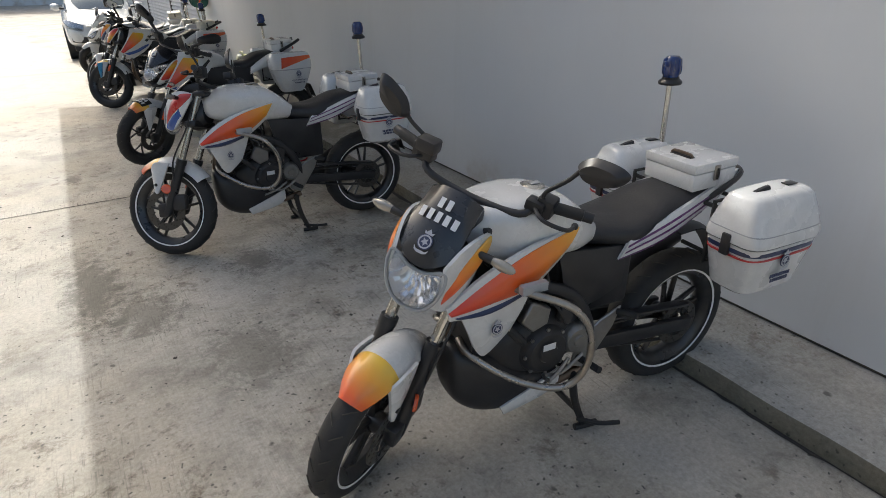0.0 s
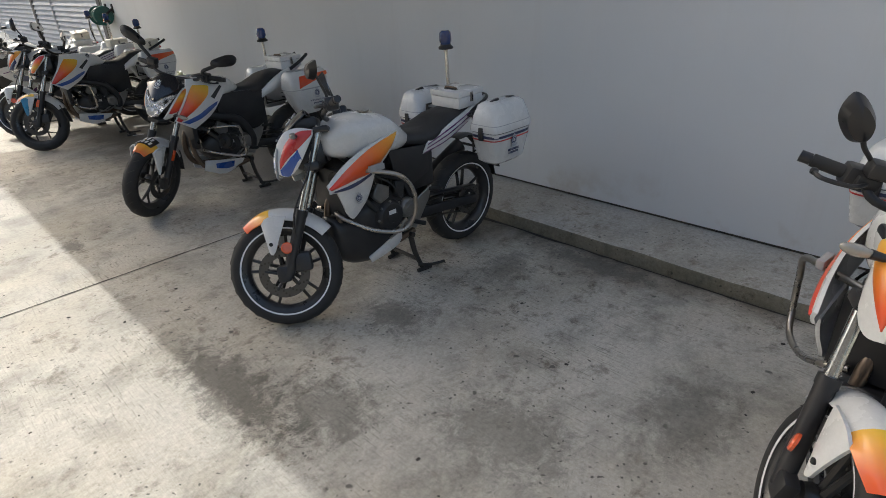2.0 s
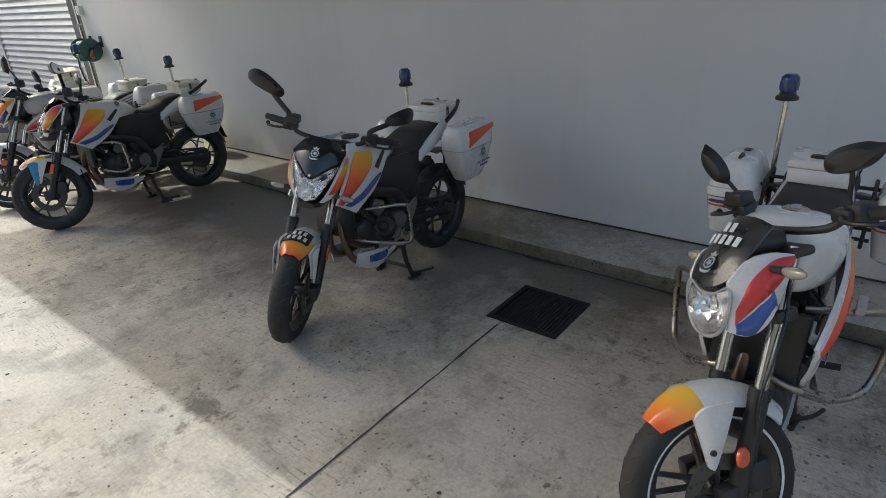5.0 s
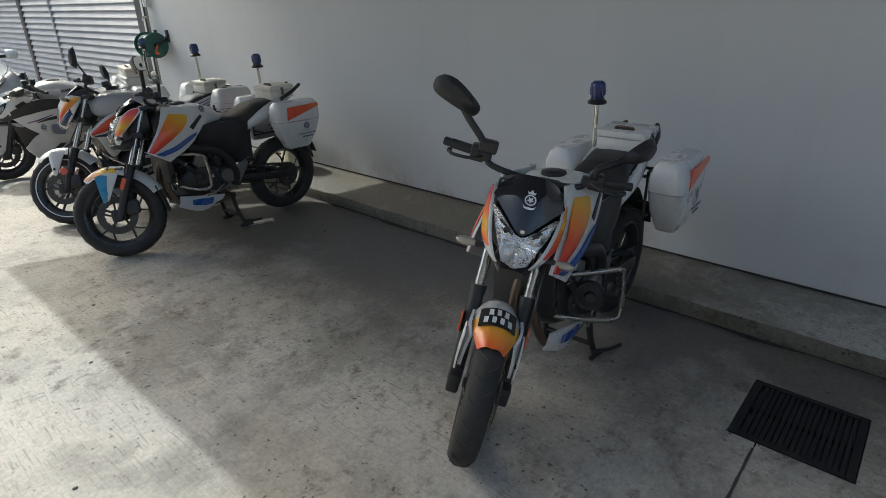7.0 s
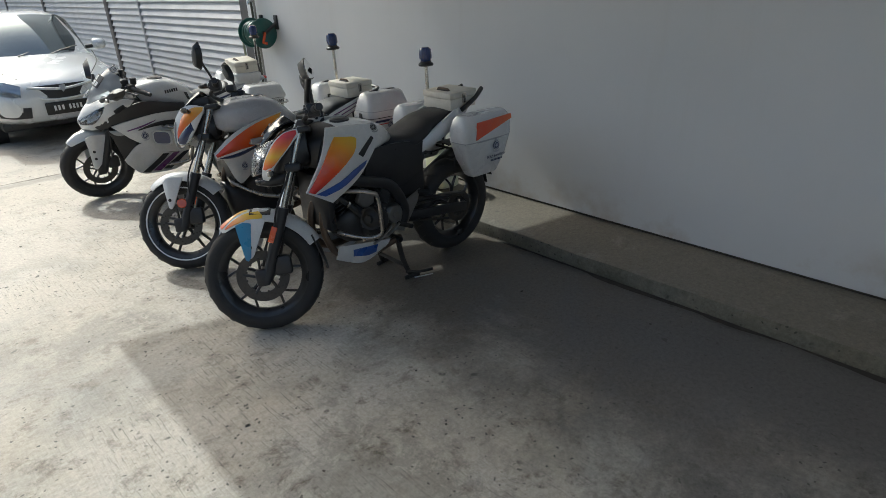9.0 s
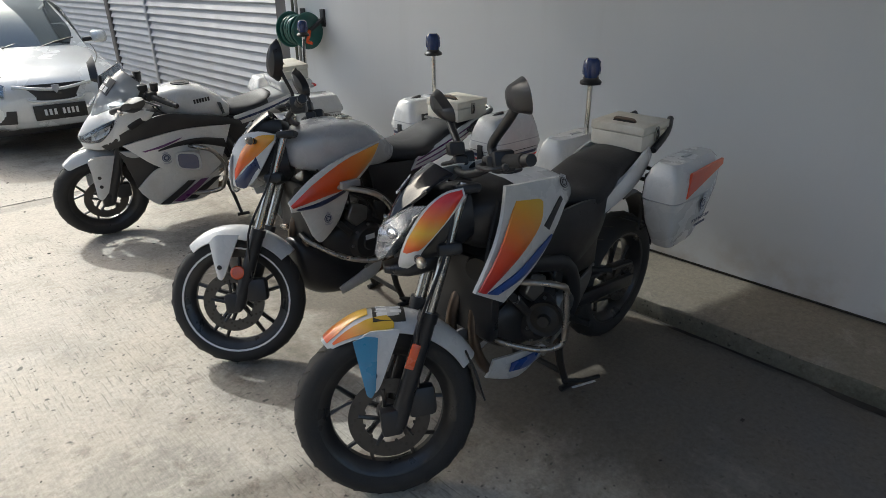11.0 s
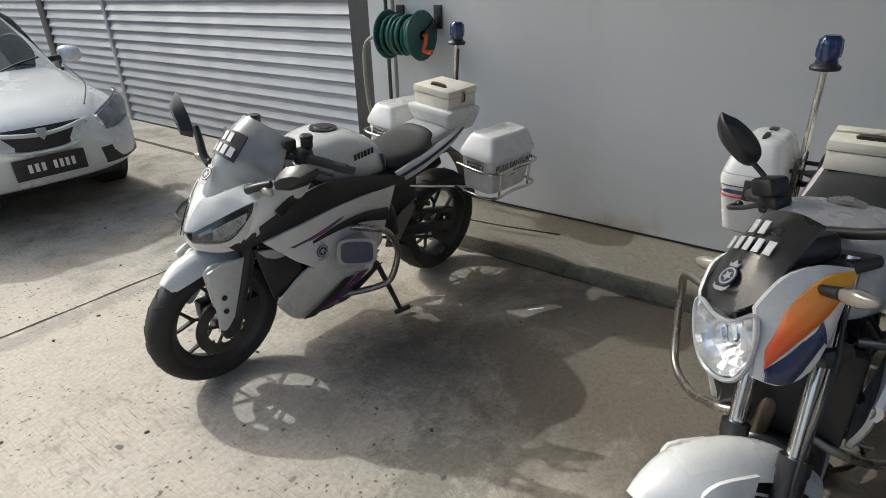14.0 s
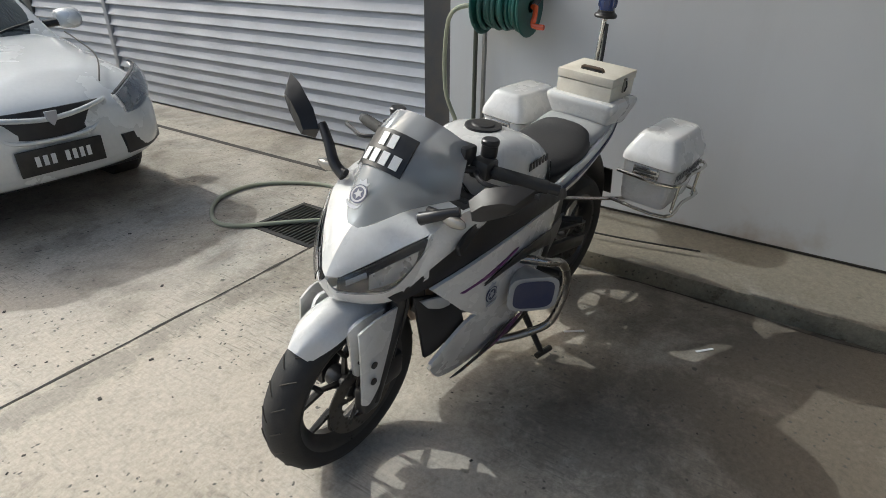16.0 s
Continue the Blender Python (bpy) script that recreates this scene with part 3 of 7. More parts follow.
part("joint_mortar", rbox(GRATES[0][1] + 0.004, KERB + 0.02, 5.122, 5.138, -0.02, -0.0006, 0), GROUND, yard, smooth=0)
kerb = tagged(new("kerb"), "low raised concrete apron along the foot of the wall", "kerb", kind="structure")
for y0, y1 in ((-8, END),):
    bm = rbox(KERB, WALL + 0.1, y0 + 0.0006, y1 - 0.0006, -0.02, LIFT, 0.012, 2)
    bmesh.ops.subdivide_edges(bm, edges=[e for e in bm.edges if abs(e.verts[0].co.y - e.verts[1].co.y) > 1], cuts=220)
    for v in bm.verts:
        if v.co.z > 0.05:
            v.co.z -= 0.036 * max(0.0, min(1.0, (WALL - v.co.x) / (WALL - KERB)))
        if v.co.x < KERB + 0.05 and v.co.z > 0.05:
            v.co += Vector((0.5, 0, 0.7)) * 0.008 * (noise.noise(v.co * 3.1) + 0.6 * noise.noise(v.co * 11))
    bm.normal_update()
    # front faces take the darker concrete, part moss and part painted shade
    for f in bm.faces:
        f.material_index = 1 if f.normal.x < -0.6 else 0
    part("kerb_length", bm, [APRON, MOSS_SHADE], kerb, "pale concrete apron with a mossy front edge, its shade painted in")

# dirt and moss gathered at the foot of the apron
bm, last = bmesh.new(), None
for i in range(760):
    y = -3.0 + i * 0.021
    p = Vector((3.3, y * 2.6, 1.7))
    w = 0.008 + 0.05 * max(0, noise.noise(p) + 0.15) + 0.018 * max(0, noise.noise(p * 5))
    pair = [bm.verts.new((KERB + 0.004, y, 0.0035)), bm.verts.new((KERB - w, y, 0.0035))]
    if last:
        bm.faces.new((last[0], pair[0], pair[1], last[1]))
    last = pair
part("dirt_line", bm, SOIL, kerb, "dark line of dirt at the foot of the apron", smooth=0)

wall = tagged(part("wall_east", rbox(WALL, WALL + 0.25, -8, END, LIFT + 0.012, 9.0, 0.0), WALLPAINT, smooth=0),
              "tall plain wall of pale grey painted masonry", "wall", kind="structure")
join_bm = rbox(WALL + 0.008, WALL + 0.2, -8, END - 0.01, LIFT - 0.004, LIFT + 0.014, 0)
part("shadow_gap", join_bm, SOIL, wall, "dark open joint between wall and apron", smooth=0)

# roller shutters behind the yard's far part
shutter_x = 3.1
pier = tagged(part("pier", rbox(WALL + 0.01, shutter_x + 0.2, END, END + 0.2, 0, 9, 0.004), GUIDE, smooth=0), "dark steel jamb at the end of the wall", "jamb", kind="structure")
front = tagged(new("shutter_wall"), "row of grey steel roller shutters, all closed", "shutter", kind="structure")
bays = [(13.17, 17.42), (17.50, 19.1), (19.3, 24.1), (24.3, 28.8), (29.0, 33.5)]
PITCH = 0.104


def slat_mesh(length, name):
    """One lapped slat: leaning face, rolled lower lip."""
    prof = [(0.012, PITCH + 0.004), (0.0, PITCH * 0.55), (-0.022, 0.012), (-0.026, 0.002), (-0.018, -0.006), (-0.004, -0.004), (0.016, 0.004), (0.03, PITCH)]
    bm = plate([(x, z) for x, z in prof], 0, length, "y")
    me = bpy.data.meshes.new(name)
    bmesh.ops.recalc_face_normals(bm, faces=bm.faces)
    bm.to_mesh(me)
    bm.free()
    me.materials.append(SLAT)
    return me


for y0, y1 in bays:
    bay = part("shutter_bay", rbox(shutter_x + 0.04, shutter_x + 0.06, y0 - 0.03, y1 + 0.03, -0.02, 4.6, 0), GUIDE, front)
    me = slat_mesh(y1 - y0, "slat")
    for i in range(40):
        ob = new("slat", me)
        ob.parent = bay
        ob.location = (shutter_x + random.uniform(-0.002, 0.002), y0, 0.02 + i * PITCH)
    part("guide_rail", rbox(shutter_x - 0.03, shutter_x + 0.05, y1 + 0.005, y1 + (0.075 if y1 == 17.42 else 0.195), 0.0, 4.6, 0.006), GUIDE if y1 != 17.42 else SLAT, front, "upright guide rail")
part("lintel", rbox(shutter_x - 0.02, shutter_x + 0.2, END + 0.2, 34, 4.3, 9.0, 0.0), WALLPAINT, front, smooth=0)

# drain slot in front of the shutters, and the yard's far end
slot = tagged(part("drain_slot", rbox(2.555, 2.60, 13.9, 33, -0.028, 0.003, 0.002), SOIL, smooth=0), "narrow dirty drain slot in the concrete before the shutters", "drain", kind="structure")
far = tagged(part("wall_north", rbox(-40, 6, 45, 45.3, -0.1, 9, 0), WALLPAINT, smooth=0), "pale wall closing the far end of the yard", "wall", kind="structure")

# unseen wall added across from the motorcycles to cut low sky light
tagged(part("sky_block_west", rbox(-8.3, -8.0, -8, 10.5, -0.02, 5.5, 0), APRON, smooth=0), "unseen plain wall added across the yard to block low sky light", "wall", kind="structure")

# an unseen roof, added and shaped so that its shadow covers the first bays
ROOF = 3.15
k = Vector((-SUN_TO.x, -SUN_TO.y)) / SUN_TO.z
edge = WALL + ROOF * k.x
poly = [(0.0, 0.1), (edge, 0.1), (edge, 9.46 - 0.371 * edge), (0.0, 9.46)]
roof = tagged(part("canopy", plate([(x - ROOF * k.x, y - ROOF * k.y) for x, y in poly], ROOF, ROOF + 0.06, "z"), ROOFING, smooth=0),
              "unseen flat canopy added to shade the parked motorcycles", "canopy", kind="structure")


def grating(x0, x1, y0, y1, along, label, wide, gap, iron):
    m = pose((x0 + x1) / 2, (y0 + y1) / 2, 0)
    t = tagged(thing("drain_grate", m, label, "drain grate"))
    hx, hy = (x1 - x0) / 2 - 0.004, (y1 - y0) / 2 - 0.004
    for a, b, c, d in ((-hx, hx, -hy, -hy + 0.03), (-hx, hx, hy - 0.03, hy), (-hx, -hx + 0.03, -hy + 0.03, hy - 0.03), (hx - 0.03, hx, -hy + 0.03, hy - 0.03)):
        part("frame_bar", rbox(a, b, c, d, -0.03, 0.004, 0.002, 1), iron, t)
    part("pit_floor", rbox(-hx, hx, -hy, hy, -0.0298, -0.024, 0), BLACK, t, smooth=0)
    span = (hy if along == "x" else hx) - 0.03
    v = -span + gap
    while v < span - wide:
        b = (-hx + 0.03, hx - 0.03, v, v + wide) if along == "x" else (v, v + wide, -hy + 0.03, hy - 0.03)
        part("bar", rbox(*b, -0.024, 0.001, 0.0015, 1), iron, t)
        v += wide + gap
    cross = (-0.007, 0.007, -hy + 0.03, hy - 0.03) if along == "x" else (-hx + 0.03, hx - 0.03, -0.007, 0.007)
    part("cross_bar", rbox(*cross, -0.024, -0.002, 0.001, 1), iron, t)


grating(*GRATES[0], "x", "square black iron drain cover sunk in the concrete", 0.016, 0.005, COVER)
grating(*GRATES[1], "x", "rusty iron drain grate with narrow slots in the concrete", 0.014, 0.016, IRON)

# ---------- parts shared by the motorcycles ----------
def wheel(bike, name, x, z, R, rim, width, spokes, M=None, disc=0.0, stripe=False, disc_side=1, steel=None):
    at = Matrix.Translation((x, 0, z))
    M = M @ at if M is not None else at
    w, h = width / 2, R - rim
    rim_bm = lathe([(rim + 0.012, -w * 0.86), (rim + 0.014, -w * 0.72), (rim - 0.004, -w * 0.60), (rim - 0.022, -w * 0.25), (rim - 0.022, w * 0.25), (rim - 0.004, w * 0.60), (rim + 0.014, w * 0.72), (rim + 0.012, w * 0.86), (rim - 0.006, w * 0.80), (rim - 0.034, w * 0.22), (rim - 0.034, -w * 0.22), (rim - 0.006, -w * 0.80)], 44, True)
    wh = part(name, rim_bm, WHEELPAINT, bike, "black cast wheel", M=M)
    tyre = [(rim + 0.004, -w * 0.86), (rim + h * 0.3, -w * 1.02), (rim + h * 0.62, -w * 1.0), (rim + h * 0.86, -w * 0.72), (R, -w * 0.2), (R, w * 0.2), (rim + h * 0.86, w * 0.72), (rim + h * 0.62, w * 1.0), (rim + h * 0.3, w * 1.02), (rim + 0.004, w * 0.86)]
    tb = lathe(tyre, 56)
    part("tyre", tb, RUBBER, wh, "black rubber tyre with a worn tread", M=M)
    groove = bmesh.new()
    for i in range(22):
        for s in (1, -1):
            a = 2 * math.pi * (i + (0.5 if s < 0 else 0)) / 22
            pts = []
            for u in (0.1, 0.42, 0.74):
                aa, r = a + u * 0.16, (R + 0.0012 if u < 0.4 else R - h * (0.05 if u < 0.6 else 0.15) + 0.0015)
                pts.append((r * math.cos(aa), s * w * u, r * math.sin(aa)))
            join(groove, tube(pts, 0.0022, 4, 2))
    part("tread", groove, SOIL, wh, M=M)
    if stripe:
        for s in (1, -1):
            part("rim_stripe", lathe([(rim + 0.014, s * w * 0.975), (rim + 0.011, s * w * 0.965), (rim + 0.006, s * w * 0.93)], 48), MARK, wh, "thin white rim stripe", M=M)
    part("hub", lathe([(0.0, -0.062), (0.018, -0.062), (0.02, -0.055), (0.034, -0.05), (0.038, -0.02), (0.03, 0.0), (0.038, 0.02), (0.034, 0.05), (0.02, 0.055), (0.018, 0.062), (0.0, 0.062)], 20), WHEELPAINT, wh, M=M)
    for i in range(5):
        a = 2 * math.pi * i / 5 + 0.31
        if spokes == "pair":
            lines = [((0.035, -0.012), (0.09, -0.018), (rim - 0.025, -0.032)), ((0.035, 0.012), (0.09, 0.018), (rim - 0.025, 0.032))]
        elif spokes == "swirl":
            lines = [((0.03, 0.0), (0.085, 0.012), (0.13, 0.0), (rim - 0.024, -0.055)), ((0.085, 0.012), (0.13, 0.03), (rim - 0.024, 0.062))]
        else:
            lines = [((0.03, 0.0), (0.105, 0.0)), ((0.10, 0.0), (rim - 0.024, 0.055)), ((0.10, 0.0), (rim - 0.024, -0.055))]
        bm = bmesh.new()
        for ln in lines:
            p = [(q[0] * math.cos(a) - q[1] * math.sin(a), 0, q[0] * math.sin(a) + q[1] * math.cos(a)) for q in ln]
            t = tube(p, (0.0105, 0.0078) if spokes == "pair" else (0.0092, 0.006), 6, 3)
            t.transform(Matrix.Diagonal((1, 1.5, 1, 1)))
            join(bm, t)
        part("spoke", bm, WHEELPAINT, wh, M=M)
    if disc:
        y = 0.075 * disc_side
        bm = lathe([(disc, y - 0.002), (disc, y + 0.002), (disc * 0.64, y + 0.002), (disc * 0.64, y - 0.002)], 40, True)
        part("brake_disc", bm, steel or DISC, wh, "drilled steel brake disc", M=M)
        holes = bmesh.new()
        for i in range(48):
            a, r = 2 * math.pi * i / 48, disc - 0.010 - 0.0125 * (i % 4)
            join(holes, lathe([(0, 0.0031), (0.0052, 0.003), (0.0052, -0.003), (0, -0.0031)], 8), Matrix.Translation((r * math.cos(a), y, r * math.sin(a))))
        tagged(part("disc_drilling", holes, SOIL, wh, M=M), kind="stuff")
        arms = bmesh.new()
        for i in range(5):
            a = 2 * math.pi * i / 5
            join(arms, tube([(0.035 * math.cos(a), y - 0.01 * disc_side, 0.035 * math.sin(a)), ((disc - 0.03) * math.cos(a + 0.25), y, (disc - 0.03) * math.sin(a + 0.25))], 0.007, 6, 2))
        part("disc_carrier", arms, WHEELPAINT, wh, M=M)
        return wh
    return wh


def steering(x, z, degrees_left, rake=26):
    """A turn of the front end round the raked steering axis."""
    c = Matrix.Translation((x, 0, z))
    tilt = Matrix.Rotation(radians(-rake), 4, "Y")
    return c @ tilt @ Matrix.Rotation(radians(degrees_left), 4, "Z") @ tilt.inverted() @ c.inverted()


def fork(bike, S, ax, az, top, upper_len=0.3, reflector="round", half=0.088):
    a, b = Vector((ax - 0.02, 0, az - 0.02)), Vector(top)
    d = (b - a).normalized()
    for s in (1, -1):
        o = Vector((0, half * s, 0))
        m = a + d * ((b - a).length - upper_len)
        leg = part("fork_leg", tube([a + o, a + o + d * 0.06, m + o], 0.028, 12, 2), BLACK, bike, "black lower fork leg", M=S)
        part("fork_tube", tube([m + o, b + o], 0.0195, 12, 1), CHROME, leg, "bright steel fork tube", M=S)
        part("dust_seal", tube([m + o - d * 0.02, m + o + d * 0.012], 0.031, 12, 1), BLACK, leg, M=S)
        part("axle_clamp", rbox(ax - 0.035, ax + 0.03, o.y - 0.025, o.y + 0.025, az - 0.045, az + 0.04, 0.012), BLACK, leg, M=S)
        if reflector == "round":
            c = a + d * 0.16 + o + Vector((0.035, 0.03 * s, 0))
            bm = lathe([(0, 0.008 * s), (0.024, 0.007 * s), (0.029, 0.002 * s), (0.029, -0.006 * s), (0, -0.006 * s)], 20)
            part("reflector", bm, ORANGE, leg, "round orange reflector", M=S @ Matrix.Translation(c) @ Matrix.Rotation(radians(25 * s), 4, "Z"))
        elif reflector == "long":
            c = a + d * 0.24 + o + Vector((0.02, 0.032 * s, 0))
            part("reflector", rbox(-0.014, 0.014, -0.004, 0.004, -0.04, 0.04, 0.003), ORANGE, leg, "long orange reflector", M=S @ Matrix.Translation(c) @ Matrix.Rotation(radians(-26), 4, "Y"))
    part("brake_caliper", rbox(ax - 0.15, ax - 0.06, 0.05, 0.105, az - 0.01, az + 0.09, 0.018), CASTING, bike, M=S)
    part("fork_bridge", rbox(b.x - 0.045, b.x + 0.035, -half - 0.03, half + 0.03, b.z - 0.03, b.z, 0.012), BLACK, bike, M=S)
    lower = a + d * ((b - a).length - 0.2)
    part("lower_bridge", rbox(lower.x - 0.045, lower.x + 0.03, -half - 0.03, half + 0.03, lower.z - 0.02, lower.z + 0.02, 0.012), BLACK, bike, M=S)
    part("brake_hose", tube([(b.x + 0.02, 0.1, b.z), (b.x + 0.09, 0.12, b.z - 0.2), (ax - 0.12, 0.125, az + 0.28), (ax - 0.1, 0.1, az + 0.09)], 0.005, 6, 6), BLACK, bike, M=S)


def fender_point(shape, u, v, lift=0.0):
    """A point of the mudguard's skin: u from the front tip to the back, v across from -1 to 1."""
    ax, az, r, a0, a1, half, beak = shape
    a = radians(a0 + (a1 - a0) * u)
    hw = half * (beak + (1 - beak) * math.sin(math.pi * min(0.5, u * 1.4 + 0.09)) if u < 0.3 else 0.82 + 0.18 * math.cos((u - 0.3) * 2.2))
    sag = 0.055 * abs(v) ** 2.6 + (0.02 * (1 - u * 4) if u < 0.25 else 0) * (1 - abs(v))
    rr = r + 0.012 - sag + lift
    return ax + rr * math.cos(a), (hw + lift * abs(v)) * v, az + rr * math.sin(a)


def fender_flash(name, fd, S, shape, rows, material, label=""):
    """A sticker on the mudguard; rows of (u, v from, v to)."""
    bm, grid = bmesh.new(), []
    for (u0, p0, q0), (u1, p1, q1) in zip(rows, rows[1:]):
        for k in range(4):
            t = k / 4
            grid.append((u0 + (u1 - u0) * t, p0 + (p1 - p0) * t, q0 + (q1 - q0) * t))
    grid.append(rows[-1])
    verts = [[bm.verts.new(fender_point(shape, u, p + (q - p) * j / 6, 0.002)) for j in range(7)] for u, p, q in grid]
    for g, h in zip(verts, verts[1:]):
        for j in range(6):
            bm.faces.new((g[j], h[j], h[j + 1], g[j + 1]))
    bmesh.ops.recalc_face_normals(bm, faces=bm.faces)
    bmesh.ops.solidify(bm, geom=bm.faces[:], thickness=0.001)
    return part(name, bm, material, fd, label, M=S)


def fender(bike, S, ax, az, r, a0, a1, half, material, tip=0.0, drop=True, beak=0.34):
    """Front mudguard: an arched shell over the tyre with a stay to each fork leg."""
    bm, n, m = bmesh.new(), 18, 8
    shape = (ax, az, r, a0, a1, half, beak)
    rows = [[bm.verts.new(fender_point(shape, i / n, -1 + 2 * j / m)) for j in range(m + 1)] for i in range(n + 1)]
    for i in range(n):
        for j in range(m):
            bm.faces.new((rows[i][j], rows[i + 1][j], rows[i + 1][j + 1], rows[i][j + 1]))
    if tip:
        cut = int(n * tip)
        bm.faces.ensure_lookup_table()
        for i in range(cut):
            for j in range(m):
                bm.faces[i * m + j].material_index = 1
    bmesh.ops.recalc_face_normals(bm, faces=bm.faces)
    bmesh.ops.solidify(bm, geom=bm.faces[:], thickness=0.006)
    f = part("front_fender", bm, material, bike, M=S)
    if drop:
        for s in (1, -1):
            o = [(ax + 0.06, half * 0.98 * s, az + 0.26), (ax + 0.02, (half + 0.012) * s, az + 0.29), (ax - 0.07, (half + 0.01) * s, az + 0.28)]
            b = [(ax + 0.045, (half + 0.012) * s, az + 0.11), (ax + 0.03, (half + 0.016) * s, az + 0.10), (ax + 0.012, (half + 0.014) * s, az + 0.12)]
            part("fender_stay", skin(o, b, 0.006, 0.01, 3, 4), material[0] if isinstance(material, (list, tuple)) else material, f, M=S)
            part("bolt", lathe([(0, 0.006 * s), (0.009, 0.005 * s), (0.011, -0.002 * s), (0, -0.002 * s)], 10), IRON, f, M=S @ Matrix.Translation((ax + 0.028, (half + 0.018) * s, az + 0.155)))
    return f


def handlebar(bike, S, x, z, rise, back, half, mirror, mirror_shape, stem, cant=(20, 20, 0, 0), slip=0.0):
    part("handlebar", tube([(x - back, half, z + rise), (x - back * 0.6, half * 0.62, z + rise), (x, 0.16, z + 0.012), (x + 0.01, 0.0, z), (x, -0.16, z + 0.012), (x - back * 0.6, -half * 0.62, z + rise), (x - back, -half, z + rise)], 0.012, 10, 5), BLACK, bike, "black tubular handlebar", M=S)
    for s in (1, -1):
        e = Vector((x - back, half * s, z + rise))
        i = Vector((x - back * 0.62, half * 0.66 * s, z + rise))
        d = (e - i).normalized()
        grip = part("grip", tube([i + d * 0.01, e - d * 0.01], 0.0185, 12, 1), RUBBER, bike, "black rubber handgrip", M=S)
        part("bar_end", tube([e - d * 0.008, e + d * 0.022], 0.0165, 12, 1), BLACK, grip, M=S)
        part("switchgear", rbox(i.x - 0.03, i.x + 0.03, i.y - 0.028, i.y + 0.028, i.z - 0.032, i.z + 0.03, 0.01), BLACK, bike, M=S)
        part("lever", tube([i + Vector((0.03, -0.03 * s, 0.0)), i + Vector((0.075, 0.02 * s, -0.006)), i + Vector((0.06, 0.09 * s, -0.012)), e + Vector((0.055, -0.01 * s, -0.012))], 0.0065, 8, 5), BLACK, bike, "black ball-ended lever", M=S)
        part("lever_ball", lathe([(0, -0.011), (0.008, -0.008), (0.011, 0), (0.008, 0.008), (0, 0.011)], 12), BLACK, bike, M=S @ Matrix.Translation(e + Vector((0.055, -0.01 * s, -0.012))))
        part("perch", rbox(i.x + 0.0, i.x + 0.045, i.y - 0.055 if s > 0 else i.y - 0.005, i.y + 0.005 if s > 0 else i.y + 0.055, i.z - 0.018, i.z + 0.018, 0.008), BLACK, bike, M=S)
        if s < 0:
            part("brake_reservoir", rbox(i.x + 0.01, i.x + 0.065, i.y - 0.0, i.y + 0.07, i.z + 0.02, i.z + 0.065, 0.01), BLACK, bike, M=S)
        foot = i + Vector((0.02, -0.01 * s, 0.02))
        reach = mirror if not isinstance(mirror[0], tuple) else mirror[0 if s > 0 else 1]
        tip = Vector((foot.x + reach[0], foot.y + reach[1] * s, foot.z + reach[2]))
        mir = part("mirror", tube([foot, foot + Vector((0, 0, 0.03)), foot.lerp(tip, 0.55) + Vector((0, 0.006 * s, 0.012)), tip], stem, 10, 5), BLACK, bike, "black rear-view mirror on a stalk", M=S)
        face = [(p[1], p[2]) for p in smoothed([(0, px, pz) for px, pz in mirror_shape], 3, True)]
        shell = bmesh.new()
        ring = [shell.verts.new((0, px * s, pz)) for px, pz in face]
        mid = [shell.verts.new((0.03, (px * 0.72) * s, pz * 0.72)) for px, pz in face]
        mc = shell.verts.new((0.038, 0, 0))
        for j in range(len(face)):
            q = (j + 1) % len(face)
            shell.faces.new((ring[j], ring[q], mid[q], mid[j]))
            shell.faces.new((mid[j], mid[q], mc))
        shell.faces.new(ring)
        hold = S @ Matrix.Translation(tip) @ Matrix.Rotation(radians(-8 * s), 4, "Z") @ Matrix.Rotation(radians(cant[2] if s > 0 else cant[3]), 4, "Z") @ Matrix.Rotation(radians(6), 4, "Y") @ Matrix.Rotation(radians((cant[0] if s > 0 else cant[1]) * s), 4, "X") @ Matrix.Translation((0, slip * s, 0))
        part("mirror_shell", shell, BLACK, mir, M=hold, smooth=50)
        part("mirror_glass", plate([(px * s * 0.9, pz * 0.9) for px, pz in face], -0.003, -0.001, "x"), MIRROR, mir, "mirror glass", M=hold)


def indicator(bike, m, s, lens):
    bm = loft([(-0.03, 0.008, -0.012, 0.012), (0.0, 0.015, -0.019, 0.017), (0.025, 0.018, -0.021, 0.018), (0.055, 0.012, -0.014, 0.011), (0.066, 0.003, -0.005, 0.003)], 12, 3)
    turn = m @ Matrix.Rotation(radians(90 * s), 4, "Z") @ Matrix.Scale(0.85, 4)
    ind = part("indicator", bm, lens, bike, "clear turn indicator", M=turn)
    part("indicator_stalk", tube([(-0.075, 0, 0), (-0.02, 0, 0)], (0.012, 0.016), 10, 1), BLACK, ind, M=turn)


def stand(bike, x, z):
    """Centre stand, down, with two legs, feet and a tread arm."""
    st = part("centre_stand", tube([(x, -0.14, z), (x, 0.14, z)], 0.016, 10, 1), IRON, bike, "black centre stand, down")
    for s in (1, -1):
        part("stand_leg", tube([(x, 0.11 * s, z), (x - 0.02, 0.12 * s, z * 0.5), (x - 0.06, 0.135 * s, 0.018)], (0.017, 0.014), 8, 3), IRON, st)
        part("stand_foot", tube([(x - 0.02, 0.135 * s, 0.013), (x - 0.06, 0.14 * s, 0.013), (x - 0.115, 0.15 * s, 0.014)], 0.013, 8, 2), IRON, st)
    part("stand_brace", tube([(x - 0.035, -0.12, z * 0.32), (x - 0.035, 0.12, z * 0.32)], 0.012, 8, 1), IRON, st)
    part("stand_tread", tube([(x - 0.03, 0.13, 0.05), (x - 0.09, 0.19, 0.05), (x - 0.16, 0.225, 0.055)], 0.009, 8, 3), IRON, st)


